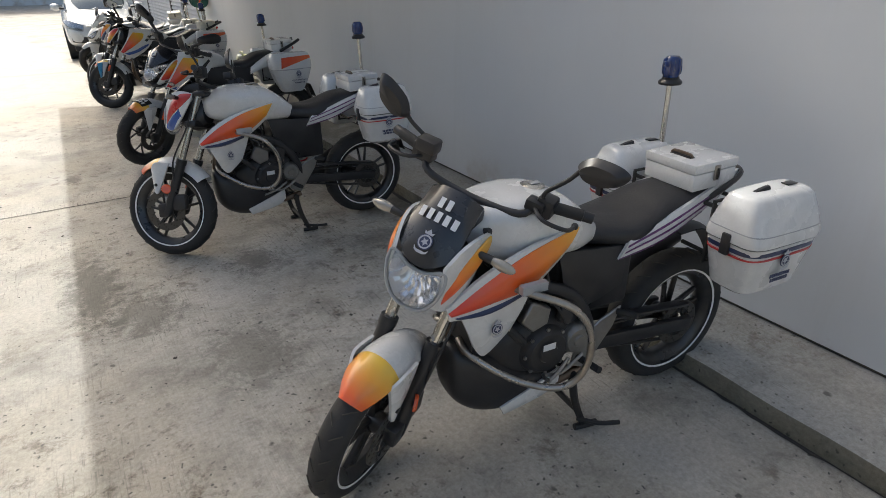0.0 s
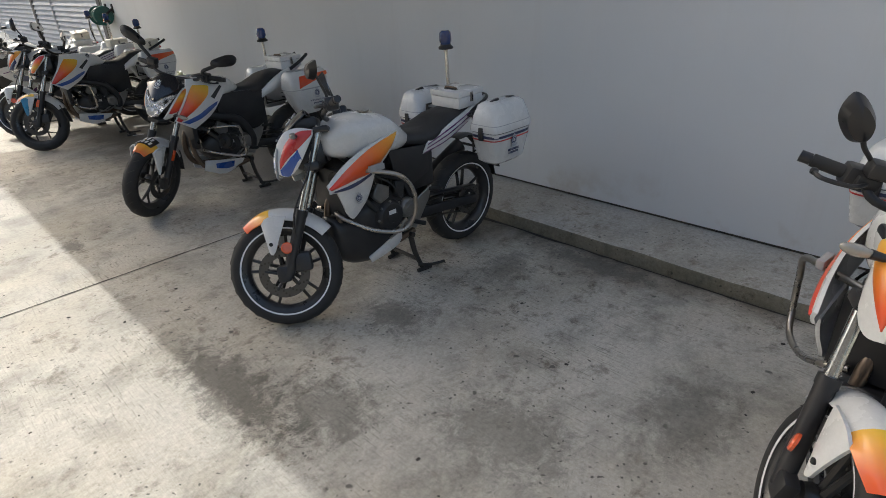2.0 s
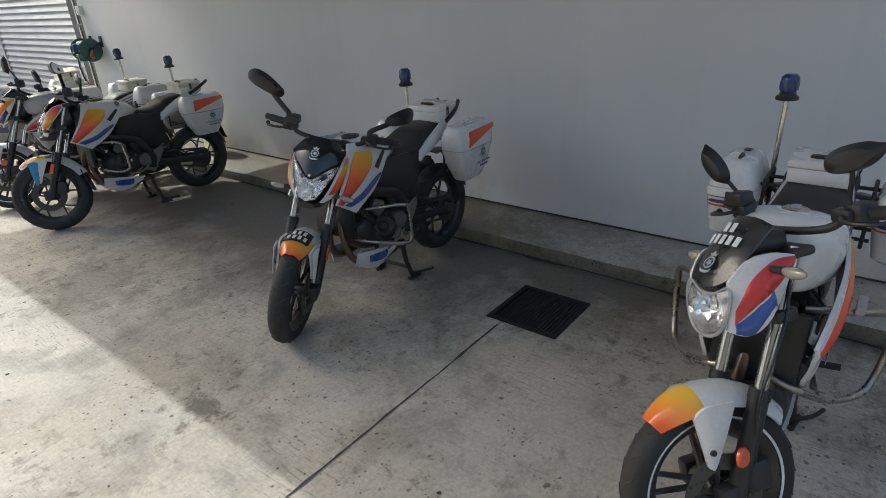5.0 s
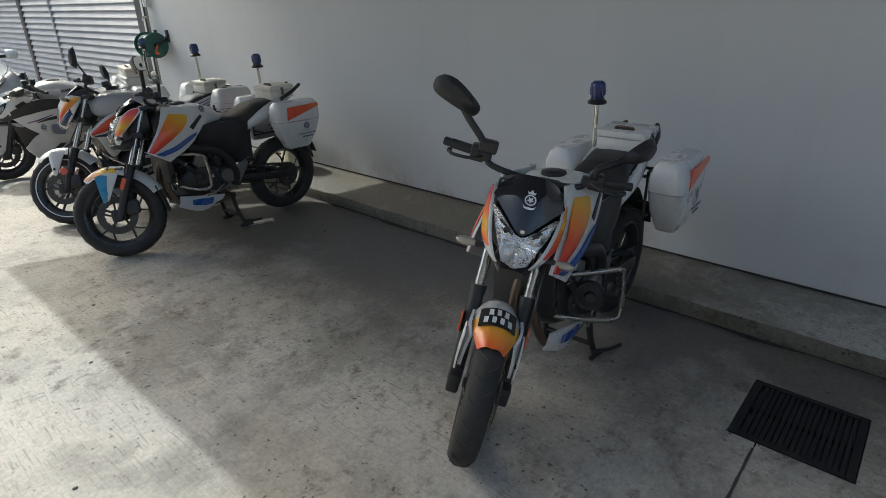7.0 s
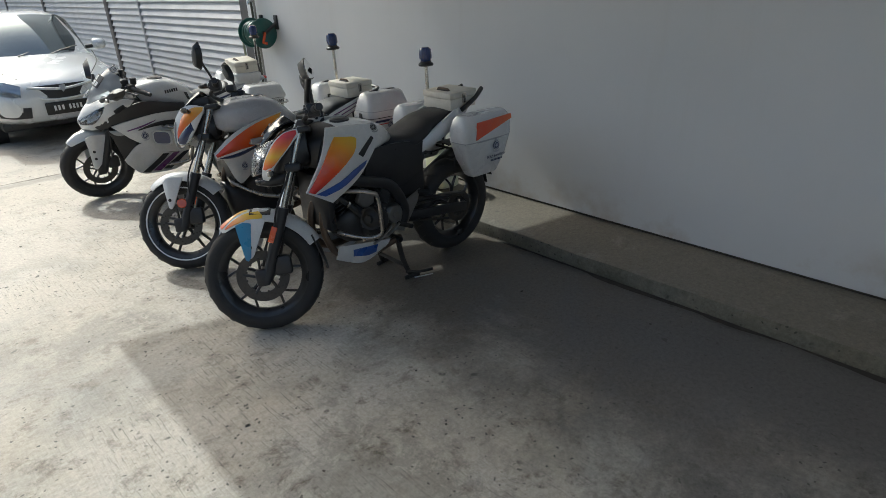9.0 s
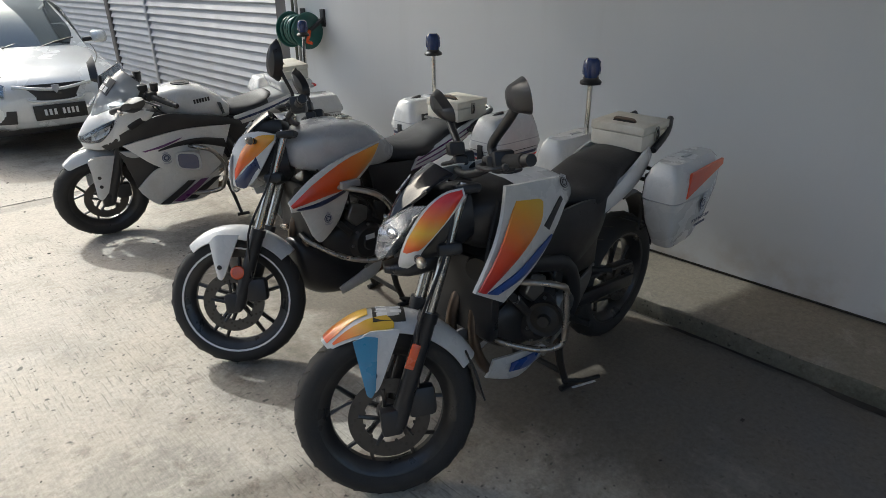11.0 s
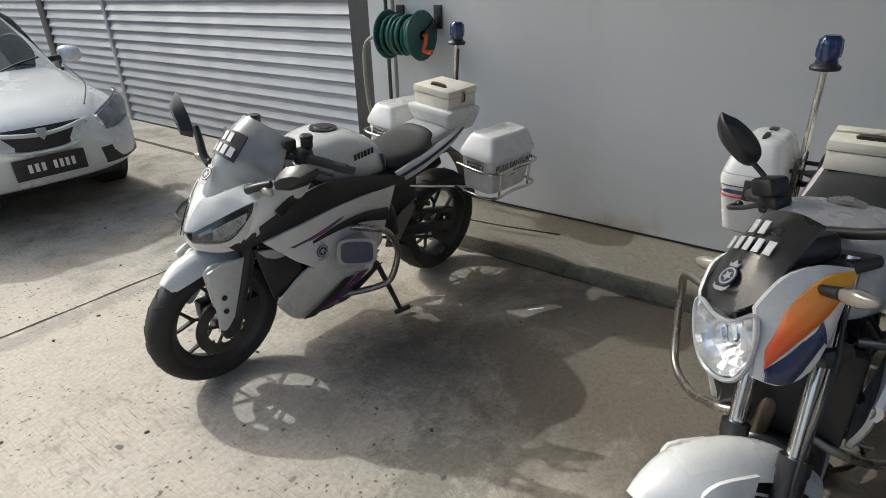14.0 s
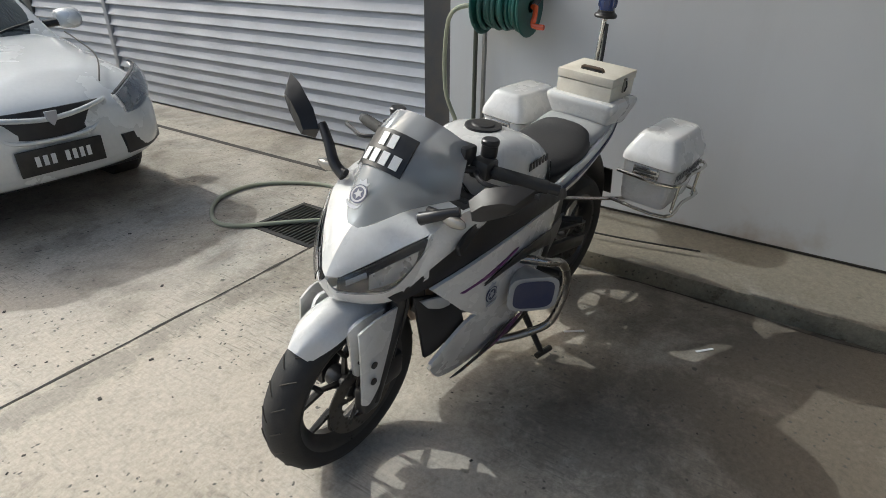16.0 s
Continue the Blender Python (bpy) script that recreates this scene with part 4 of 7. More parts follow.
def engine(bike, x, z):
    e = part("engine_case", loft([(x - 0.20, 0.07, z - 0.05, z + 0.10, 3), (x - 0.14, 0.115, z - 0.11, z + 0.13, 3.2), (x + 0.02, 0.125, z - 0.13, z + 0.13, 3.4), (x + 0.13, 0.10, z - 0.11, z + 0.09, 3), (x + 0.19, 0.06, z - 0.05, z + 0.04, 2.6)], 24, 4), CASTING, bike, "dark grey engine casing")
    for s in (1, -1):
        for cx, cz, r, mm in ((x - 0.01, z - 0.01, 0.095, CASTING), (x - 0.14, z + 0.0, 0.06, ALLOY)):
            bm = lathe([(0, 0.158 * s), (r * 0.35, 0.157 * s), (r * 0.40, 0.150 * s), (r * 0.78, 0.150 * s), (r * 0.86, 0.143 * s), (r, 0.125 * s), (r * 1.05, 0.09 * s)], 24)
            part("engine_cover", bm, mm, e, M=Matrix.Translation((cx, 0, cz)))
        bolts = bmesh.new()
        for i in range(8):
            a = 2 * math.pi * i / 8
            join(bolts, lathe([(0, 0.008 * s), (0.007, 0.007 * s), (0.008, 0)], 6), Matrix.Translation((x - 0.01 + 0.088 * math.cos(a), 0.135 * s, z - 0.01 + 0.088 * math.sin(a))))
        part("cover_bolts", bolts, ALLOY, e)
    tilt = Matrix.Translation((x + 0.10, 0, z + 0.08)) @ Matrix.Rotation(radians(22), 4, "Y")
    part("cylinder", rbox(-0.06, 0.06, -0.065, 0.065, 0, 0.23, 0.012), CASTING, e, M=tilt)
    for i in range(7):
        part("cooling_fin", rbox(-0.085, 0.085, -0.09, 0.09, 0.02 + i * 0.024, 0.028 + i * 0.024, 0.004, 1), CASTING, e, M=tilt)
    part("cylinder_head", rbox(-0.075, 0.075, -0.08, 0.08, 0.19, 0.27, 0.02), CASTING, e, M=tilt)
    part("exhaust_pipe", tube([(x + 0.16, -0.02, z + 0.20), (x + 0.27, -0.025, z + 0.13), (x + 0.285, -0.04, z - 0.03), (x + 0.20, -0.07, z - 0.14), (x, -0.11, z - 0.17), (x - 0.25, -0.13, z - 0.15), (x - 0.42, -0.16, z - 0.08)], 0.021, 12, 6), EXHAUST, bike, "heat-stained exhaust pipe")
    part("silencer", tube([(x - 0.42, -0.16, z - 0.08), (x - 0.5, -0.17, z - 0.05), (x - 0.86, -0.19, z + 0.10), (x - 0.92, -0.19, z + 0.125)], 0.05, 16, 3), BLACK, bike, "matt black silencer")
    part("gear_pedal", tube([(x - 0.10, 0.15, z - 0.06), (x - 0.02, 0.18, z - 0.09), (x + 0.06, 0.2, z - 0.10)], 0.007, 8, 3), ALLOY, bike)
    part("clutch_cable", tube([(x + 0.02, 0.10, z + 0.12), (x + 0.16, 0.11, z + 0.25), (x + 0.22, 0.09, z + 0.42)], 0.005, 6, 5), BLACK, bike)
    part("horn", lathe([(0, 0.02), (0.04, 0.018), (0.045, 0.0), (0.03, -0.02), (0, -0.022)], 18), IRON, bike, M=Matrix.Translation((x + 0.27, 0.07, z + 0.27)) @ Matrix.Rotation(radians(-70), 4, "Z"))
    for i in range(3):
        part("wiring", tube([(x - 0.05 + 0.05 * i, 0.09, z + 0.14), (x + 0.0 + 0.04 * i, 0.13, z + 0.26), (x + 0.02 + 0.03 * i, 0.10, z + 0.40)], 0.005, 6, 5), BLACK, bike)
    # pipes, hoses and cables round the engine
    head = part("exhaust_header", tube([(x + 0.16, 0.03, z + 0.20), (x + 0.25, 0.045, z + 0.14), (x + 0.27, 0.06, z - 0.02), (x + 0.20, 0.085, z - 0.16), (x + 0.02, 0.10, z - 0.20), (x - 0.20, 0.10, z - 0.17)], 0.019, 10, 5), EXHAUST, e, "burnt brown exhaust header")
    part("header_collar", tube([(x + 0.15, 0.028, z + 0.205), (x + 0.175, 0.033, z + 0.19)], 0.028, 10, 1), ALLOY, head)
    for s in (1, -1):
        part("coolant_hose", tube([(x + 0.24, 0.10 * s, z + 0.22), (x + 0.17, 0.135 * s, z + 0.15), (x + 0.09, 0.14 * s, z + 0.06)], 0.015, 8, 4), RUBBER, e)
        part("hose_clip", tube([(x + 0.165, 0.136 * s, z + 0.145), (x + 0.155, 0.137 * s, z + 0.135)], 0.0175, 8, 1), CHROME, e)
        part("clutch_cable", tube([(x + 0.20, 0.07 * s, z + 0.42), (x + 0.12, 0.15 * s, z + 0.28), (x - 0.02, 0.145 * s, z + 0.18), (x - 0.08, 0.14 * s, z + 0.08)], 0.005, 6, 5), RUBBER, e)
        part("side_casting", plate([(x - 0.02, z + 0.16), (x + 0.06, z + 0.20), (x + 0.10, z + 0.13), (x + 0.05, z + 0.08), (x - 0.01, z + 0.10)], 0.10 * s, 0.135 * s, "y", 0.006), ALLOY, e, "bare alloy side casting")
        part("frame_lug", plate([(x - 0.13, z + 0.16), (x - 0.06, z + 0.18), (x - 0.05, z + 0.10), (x - 0.10, z + 0.07)], 0.115 * s, 0.14 * s, "y", 0.005), CASTING, e)
    part("gear_lever", tube([(x - 0.16, 0.15, z - 0.06), (x - 0.06, 0.165, z - 0.10), (x + 0.02, 0.17, z - 0.08), (x + 0.02, 0.21, z - 0.08)], 0.007, 8, 3), ALLOY, e, "bare alloy gear lever")
    part("oil_label", rbox(x - 0.03, x + 0.02, 0.158, 0.160, z + 0.01, z + 0.035, 0.0005, 1), MARK, e)
    return e


def footrests(bike, x, z):
    for s in (1, -1):
        part("footrest_plate", plate([(x + 0.03, z + 0.03), (x + 0.05, z - 0.06), (x - 0.02, z - 0.09), (x - 0.13, z + 0.06), (x - 0.16, z + 0.14), (x - 0.06, z + 0.10)], 0.118 * s, 0.130 * s, "y", 0.004), ALLOY, bike, "bare alloy footrest bracket")
        part("footrest", tube([(x + 0.02, 0.13 * s, z - 0.03), (x + 0.01, 0.235 * s, z - 0.02)], 0.013, 10, 1), RUBBER, bike)
        part("pillion_footrest", tube([(x - 0.14, 0.13 * s, z + 0.12), (x - 0.17, 0.20 * s, z + 0.13)], 0.012, 10, 1), RUBBER, bike)


def rear_end(bike, rx, rz, px, pz):
    tilt = Matrix.Translation((rx, 0, rz)) @ Matrix.Rotation(math.atan2(rz - pz, px - rx), 4, "Y") @ Matrix.Translation((-rx, 0, 0))
    part("swingarm", rbox(rx - 0.05, px, 0.075, 0.105, -0.028, 0.03, 0.008), BLACK, bike, M=tilt)
    part("swingarm", rbox(rx - 0.05, px, -0.105, -0.075, -0.028, 0.03, 0.008), BLACK, bike, M=tilt)
    part("chain", tube([(rx, 0.068, rz + 0.078), (px - 0.02, 0.068, pz + 0.04), (px + 0.03, 0.068, pz), (px - 0.02, 0.068, pz - 0.035), (rx, 0.068, rz - 0.078), (rx - 0.055, 0.068, rz - 0.05), (rx - 0.078, 0.068, rz), (rx - 0.055, 0.068, rz + 0.055)], 0.007, 6, 3, True), IRON, bike, "oily drive chain")
    part("chain_guard", rbox(rx - 0.02, px - 0.1, 0.055, 0.10, 0.085, 0.097, 0.004), BLACK, bike, M=tilt)
    part("sprocket", lathe([(0.078, 0.066), (0.078, 0.071), (0.04, 0.071), (0.04, 0.066)], 36, True), IRON, bike, M=Matrix.Translation((rx, 0, rz)))
    spring = [(px - 0.05 - 0.06 * t + 0.027 * math.cos(t * 40), 0.027 * math.sin(t * 40), pz + 0.10 + 0.22 * t) for t in [i / 60 for i in range(61)]]
    part("shock_spring", tube(spring, 0.006, 6, 1), RED, bike, "red suspension spring")
    part("rear_mudguard", skin([(rx + 0.05, 0.055, rz + 0.40), (rx - 0.10, 0.055, rz + 0.39), (rx - 0.24, 0.055, rz + 0.24), (rx - 0.30, 0.05, rz + 0.08)], [(rx + 0.05, -0.055, rz + 0.40), (rx - 0.10, -0.055, rz + 0.39), (rx - 0.24, -0.055, rz + 0.24), (rx - 0.30, -0.05, rz + 0.08)], 0.012, 0.006, 4, 4, Vector((-0.6, 0, 0.8))), BLACK, bike, "black rear mudguard")
    part("tail_plate", rbox(-0.004, 0.004, -0.08, 0.08, -0.07, 0.07, 0.003), PLATE_BLACK, bike, M=Matrix.Translation((rx - 0.285, 0, rz + 0.20)) @ Matrix.Rotation(radians(20), 4, "Y"))


def tool_box(bike, x, z, y=0.0, tilt=0.0, cap_label="white wooden tool box strapped on the seat", paint=None):
    paint = paint or CREAM
    m = Matrix.Translation((x, y, z)) @ Matrix.Rotation(radians(tilt), 4, "Y") @ Matrix.Diagonal((0.94, 0.8, 1, 1))
    b = part("tool_box", rbox(-0.11, 0.11, -0.145, 0.145, 0.0, 0.062, 0.004), paint, bike, cap_label, M=m)
    part("tool_box_lid", rbox(-0.114, 0.114, -0.149, 0.149, 0.064, 0.098, 0.005), paint, b, M=m)
    part("carry_handle", tube([(0.05, -0.055, 0.098), (0.05, -0.05, 0.108), (0.05, 0.05, 0.108), (0.05, 0.055, 0.098)], 0.006, 6, 2), EXHAUST, b, "brown carry handle", M=m)
    part("handle_plate", rbox(0.038, 0.062, -0.06, 0.06, 0.096, 0.1, 0.001), IRON, b, M=m)
    for s in (1,):
        part("latch", rbox(-0.015, 0.012, 0.148, 0.156, 0.03, 0.085, 0.002), TUBE, b, "rusty latch", M=m)
        part("latch_loop", tube([(0.0, 0.157, 0.075), (0.0, 0.163, 0.055), (0.0, 0.157, 0.035)], 0.004, 6, 2), IRON, b, M=m)
    return b


def beacon(bike, x, y, z0, z1, lean=0.0):
    m = Matrix.Translation((x, y, z0)) @ Matrix.Rotation(radians(lean), 4, "Y")
    h = z1 - z0
    b = part("beacon_pole", turned([(0, 0), (0.011, 0), (0.011, h), (0, h)], 14), CHROME, bike, "steel pole of the beacon", M=m)
    part("beacon_base", turned([(0, h - 0.006), (0.045, h - 0.006), (0.047, h + 0.002), (0.043, h + 0.008), (0.034, h + 0.014), (0.033, h + 0.022), (0, h + 0.022)], 22), BLACK, b, M=m)
    part("beacon_lamp", turned([(0.030, h + 0.02), (0.036, h + 0.04), (0.036, h + 0.075), (0.032, h + 0.092), (0.022, h + 0.102), (0, h + 0.104)], 22), BLUEGLASS, b, "dark blue beacon lamp", M=m)
    ribs = bmesh.new()
    for i in range(12):
        a = 2 * math.pi * i / 12
        join(ribs, tube([(0.0355 * math.cos(a), 0.0355 * math.sin(a), h + 0.035), (0.0365 * math.cos(a), 0.0365 * math.sin(a), h + 0.06), (0.033 * math.cos(a), 0.033 * math.sin(a), h + 0.09)], 0.002, 4, 2))
    part("beacon_ribs", ribs, BLUEGLASS, b, M=m)


def pannier(bike, s, x0, x1, y0, y1, z0, z1, style):
    """A hard side case with a lid, on a bracket. s: the side."""
    xc, yc = (x0 + x1) / 2, (y0 + y1) / 2 * s
    L, W, Hh = x1 - x0, y1 - y0, z1 - z0
    seam = z0 + Hh * (0.55 if style == "round" else 0.60)
    if style == "round":
        body = [(z0, 0.66, 0.56, 3.6), (z0 + 0.012, 0.75, 0.68, 4.4), (z0 + Hh * 0.05, 0.80, 0.75, 5), (z0 + Hh * 0.34, 0.93, 0.91, 5.2), (seam - 0.004, 1.0, 1.0, 5.4)]
        lid = [(seam + 0.002, 1.03, 1.04, 5.4), (seam + 0.022, 1.035, 1.045, 5.4), (seam + Hh * 0.12, 1.01, 1.00, 5.2), (seam + Hh * 0.26, 0.95, 0.88, 4.8), (z1 - Hh * 0.045, 0.86, 0.68, 4.4), (z1 - 0.004, 0.76, 0.54, 4), (z1, 0.68, 0.44, 3.6)]
    elif style == "wedge":
        body = [(z0, 0.50, 0.5, 5), (z0 + 0.01, 0.56, 0.58, 5), (z0 + Hh * 0.3, 0.82, 0.85, 6), (seam - 0.004, 1.0, 0.98, 6.5)]
        lid = [(seam + 0.002, 1.01, 1.0, 6.5), (seam + Hh * 0.2, 1.02, 0.98, 6), (z1 - Hh * 0.06, 0.97, 0.80, 5), (z1, 0.88, 0.6, 4)]
    else:
        seam = z0 + Hh * 0.60
        body = [(z0, 0.84, 0.82, 8), (z0 + 0.012, 0.88, 0.87, 8), (z0 + Hh * 0.3, 0.94, 0.94, 8), (seam - 0.004, 1.0, 1.0, 8)]
        lid = [(seam + 0.002, 1.06, 1.07, 8), (seam + 0.022, 1.06, 1.07, 8), (seam + 0.04, 1.02, 1.01, 8), (z1 - 0.016, 0.90, 0.76, 7), (z1 - 0.003, 0.84, 0.66, 6), (z1, 0.78, 0.58, 5)]

    def shell(levels):
        bm, rings = bmesh.new(), []
        for z, fl, fw, p in levels:
            ring = []
            for j in range(32):
                a = 2 * math.pi * j / 32
                c, t = math.cos(a), math.sin(a)
                ring.append(bm.verts.new((xc + L / 2 * fl * math.copysign(abs(c) ** (2 / p), c), yc + W / 2 * fw * math.copysign(abs(t) ** (2 / p), t), z)))
            rings.append(ring)
        for a, b in zip(rings, rings[1:]):
            for j in range(32):
                bm.faces.new((a[j], a[(j + 1) % 32], b[(j + 1) % 32], b[j]))
        bm.faces.new(rings[0][::-1])
        bm.faces.new(rings[-1])
        return bm

    case = part("pannier", shell(body), WHITE, bike, "white hard-shell side case")
    part("pannier_lid", shell(lid), WHITE, case)
    part("seam", shell([(seam - 0.008, 0.985, 0.985, 4.6), (seam + 0.006, 0.985, 0.985, 4.6)]), BLACK if style != "wedge" else GREYPAINT, case, "dark rubber seam")
    yo = yc + W / 2 * s
    out = basis((xc, yo * 1.0 + 0.002 * s, 0), (-s, 0, 0), (0, 0, 1))
    if style == "round":
        def band(z_a, z_b, f, mat_, nm):
            part(nm, shell([(z_a, f, f, 4.3), (z_b, f + 0.004, f + 0.004, 4.3)]), mat_, case)
        band(seam - 0.030, seam - 0.016, 1.006, NAVY, "navy_stripe")
        band(seam - 0.046, seam - 0.040, 0.998, RED, "red_stripe")
        part("handle_strip", rbox(xc - L * 0.30, xc - L * 0.16, yc - 0.014, yc + 0.014, 0, 0.004, 0.001), BLACK, case, M=Matrix.Translation((0, 0, z1 + 0.001)))
        part("lid_groove", shell([(seam + Hh * 0.115, 1.016, 1.008, 5.2), (seam + Hh * 0.125, 1.014, 1.004, 5.2)]), GREYPAINT, case)
        part("lid_strip", tube([(x1 - L * 0.14, yc, z1 - Hh * 0.10), (x1 - L * 0.24, yc, z1 - 0.008), (x1 - L * 0.42, yc, z1 + 0.003)], 0.011, 6, 3), BLACK, case)
        for fx in (x1 + 0.004,):
            part("latch", rbox(fx - 0.008, fx + 0.008, yc - 0.016, yc + 0.016, seam - 0.045, seam + 0.03, 0.004), BLACK, case, "black latch")
        badge(case, out @ Matrix.Translation((-0.015, -0.002, seam - 0.055)), 0.075)
        bars("writing", case, out @ Matrix.Translation((-0.015, 0.004, seam - 0.118)), [9, 8], 0.10, 0.034, NAVY)
    elif style == "wedge":
        tri = [(xc + L * 0.30 , seam + Hh * 0.03), (xc + L * 0.27, seam + Hh * 0.30), (xc - L * 0.44, seam + Hh * 0.33), (xc - L * 0.46, seam + Hh * 0.26)]
        part("fire_stripe", plate(tri, yo * 1.0 - 0.006 * s, yo + 0.003 * s, "y"), FIRE_BOX, case, "orange wedge stripe")
        badge(case, out @ Matrix.Translation((0.05, -0.0005, seam - 0.045)), 0.085)
        lettering("writing", "POLIS BANTUAN", case, out @ Matrix.Translation((0.05, -0.001, seam - 0.105)), 0.021, NAVY)
        bars("writing_line", case, out @ Matrix.Translation((0.05, 0.0, seam - 0.128)), [8], 0.10, 0.014, NAVY)
        part("rear_reflector", rbox(x0 - 0.004, x0 + 0.004, yc - 0.015, yc + 0.015, seam + 0.0, seam + 0.05, 0.002), BLACK, case)
        part("lid_slot", rbox(xc - 0.03, xc + 0.03, yc - 0.008, yc + 0.008, z1 - 0.001, z1 + 0.003, 0.001), GREYPAINT, case)
    else:
        part("front_latch", rbox(x1 + 0.0, x1 + 0.006, yc - 0.05, yc + 0.05, seam - 0.055, seam - 0.008, 0.003), CHROME, case, "chrome latch plate")
        part("latch_bar", tube([(x1 + 0.008, yc - 0.04, seam - 0.02), (x1 + 0.014, yc, seam - 0.022), (x1 + 0.008, yc + 0.04, seam - 0.02)], 0.004, 6, 2), IRON, case)
        lettering("writing", "POLIS BANTUAN", case, out @ Matrix.Translation((0.0, 0.0, seam - 0.032)), 0.040, BLACK)
        bars("writing_line", case, out @ Matrix.Translation((0.06, 0.002, seam - 0.062)), [9], 0.13, 0.02, BLACK)
        for zz in (z0 + Hh * 0.26,):
            part("trim_line", shell([(zz, 0.93, 0.93, 6), (zz + 0.006, 0.935, 0.935, 6)]), EXHAUST, case)
        for zz, grow in ((z0 + 0.0, 0.012), (z0 + Hh * 0.44, 0.014)):
            loop = [(x0 - grow, yc - W / 2 * s, zz), (x0 - grow, yo + 0.006 * s, zz), (xc, yo + grow * s, zz), (x1 + grow, yo + 0.006 * s, zz), (x1 + grow, yc - W / 2 * s, zz)]
            part("rack_hoop", tube(loop, 0.007, 8, 4), CHROME, case, "bright steel carrier hoop")
        for xx in (x0 + 0.05, x1 - 0.05):
            part("rack_upright", tube([(xx, yo + 0.012 * s, z0), (xx, yo + 0.013 * s, z0 + Hh * 0.44)], 0.006, 8, 1), CHROME, case)
        part("rack_floor", tube([(x1 + 0.22, 0.1 * s, z0 + 0.02), (x1, y0 * s, z0 - 0.006), (xc, yc, z0 - 0.008), (x0, yc, z0 - 0.006)], 0.007, 8, 3), CHROME, case)
    if style != "sport":
        for xx in (xc + L * 0.25, xc - L * 0.15):
            for zz in (z0 + Hh * 0.22, z0 + Hh * 0.72):
                part("bracket", tube([(xx, 0.07 * s, zz), (xx, (y0 + 0.012) * s, zz)], 0.008, 6, 1), IRON, bike)
        part("case_rack", tube([(xc + L * 0.32, (y0 - 0.012) * s, z0 + Hh * 0.15), (xc + L * 0.32, (y0 - 0.012) * s, z0 + Hh * 0.8), (xc - L * 0.25, (y0 - 0.012) * s, z0 + Hh * 0.8), (xc - L * 0.25, (y0 - 0.012) * s, z0 + Hh * 0.15)], 0.008, 6, 1, True), IRON, bike, "black case carrier")
    return case

# ---------- naked roadster with a small visor ----------
OVAL_MIRROR = [(-0.095, -0.012), (-0.086, -0.029), (-0.05, -0.038), (0.05, -0.040), (0.09, -0.030), (0.104, -0.002), (0.100, 0.020), (0.076, 0.042), (0.02, 0.047), (-0.07, 0.024), (-0.092, 0.007)]
SLIM_MIRROR = [(-0.064, -0.012), (-0.048, -0.03), (-0.02, -0.038), (0.03, -0.036), (0.062, -0.018), (0.08, 0.008), (0.076, 0.022), (0.045, 0.034), (-0.015, 0.036), (-0.05, 0.018), (-0.064, 0.0)]
LEAF_MIRROR = [(-0.066, -0.014), (-0.038, -0.033), (0.025, -0.034), (0.066, -0.016), (0.086, 0.010), (0.072, 0.018), (0.040, 0.031), (-0.015, 0.034), (-0.055, 0.018)]


def headlamp(bike, S, outline, tilt, origin, bulge=0.02, sweep=0.0):
    """A lamp: a faceted bright bowl behind a clear lens; outline is (y, z) round the origin."""
    m = S @ Matrix.Translation(origin) @ Matrix.Rotation(radians(tilt), 4, "Y")
    bm = bmesh.new()
    n = len(outline)
    fine = [(outline[i][0] * (1 - k) + outline[(i + 1) % n][0] * k, outline[i][1] * (1 - k) + outline[(i + 1) % n][1] * k) for i in range(n) for k in (0, 0.34, 0.67)]
    q = len(fine)
    rings = []
    for level, f in enumerate((1.0, 0.94, 0.78, 0.6, 0.44, 0.28)):
        back = 0.062 * (1 - f * f) ** 0.8
        rings.append([bm.verts.new((-back - sweep * (y * f) ** 2 - (0.007 if (i // 2 + level) % 2 and level > 1 else 0.0), y * f, z * f)) for i, (y, z) in enumerate(fine)])
    c = bm.verts.new((-0.064, 0, 0))
    for a, b in zip(rings, rings[1:]):
        for i in range(q):
            bm.faces.new((a[i], a[(i + 1) % q], b[(i + 1) % q], b[i]))
    for i in range(q):
        bm.faces.new((rings[-1][i], rings[-1][(i + 1) % q], c))
    lamp = part("headlight", bm, REFLECT, bike, "bright faceted headlight reflector", M=m, smooth=8)
    part("bulb", lathe([(0, -0.012), (0.014, -0.008), (0.016, 0.006), (0.007, 0.016), (0, 0.018)], 12), GLASS, lamp, M=m @ Matrix.Translation((-0.035, 0, 0)))
    lens = bmesh.new()
    a = [lens.verts.new((0.001 - sweep * y * y, y * 1.02, z * 1.02)) for y, z in outline]
    b = [lens.verts.new((bulge * 0.7 - sweep * y * y * 0.7, y * 0.8, z * 0.8)) for y, z in outline]
    d = lens.verts.new((bulge, 0, 0))
    for i in range(n):
        j = (i + 1) % n
        lens.faces.new((a[i], a[j], b[j], b[i]))
        lens.faces.new((b[i], b[j], d))
    ln = part("headlight_lens", lens, GLASS, lamp, "clear headlight lens", M=m, smooth=60)
    ln.visible_shadow = False
    return lamp


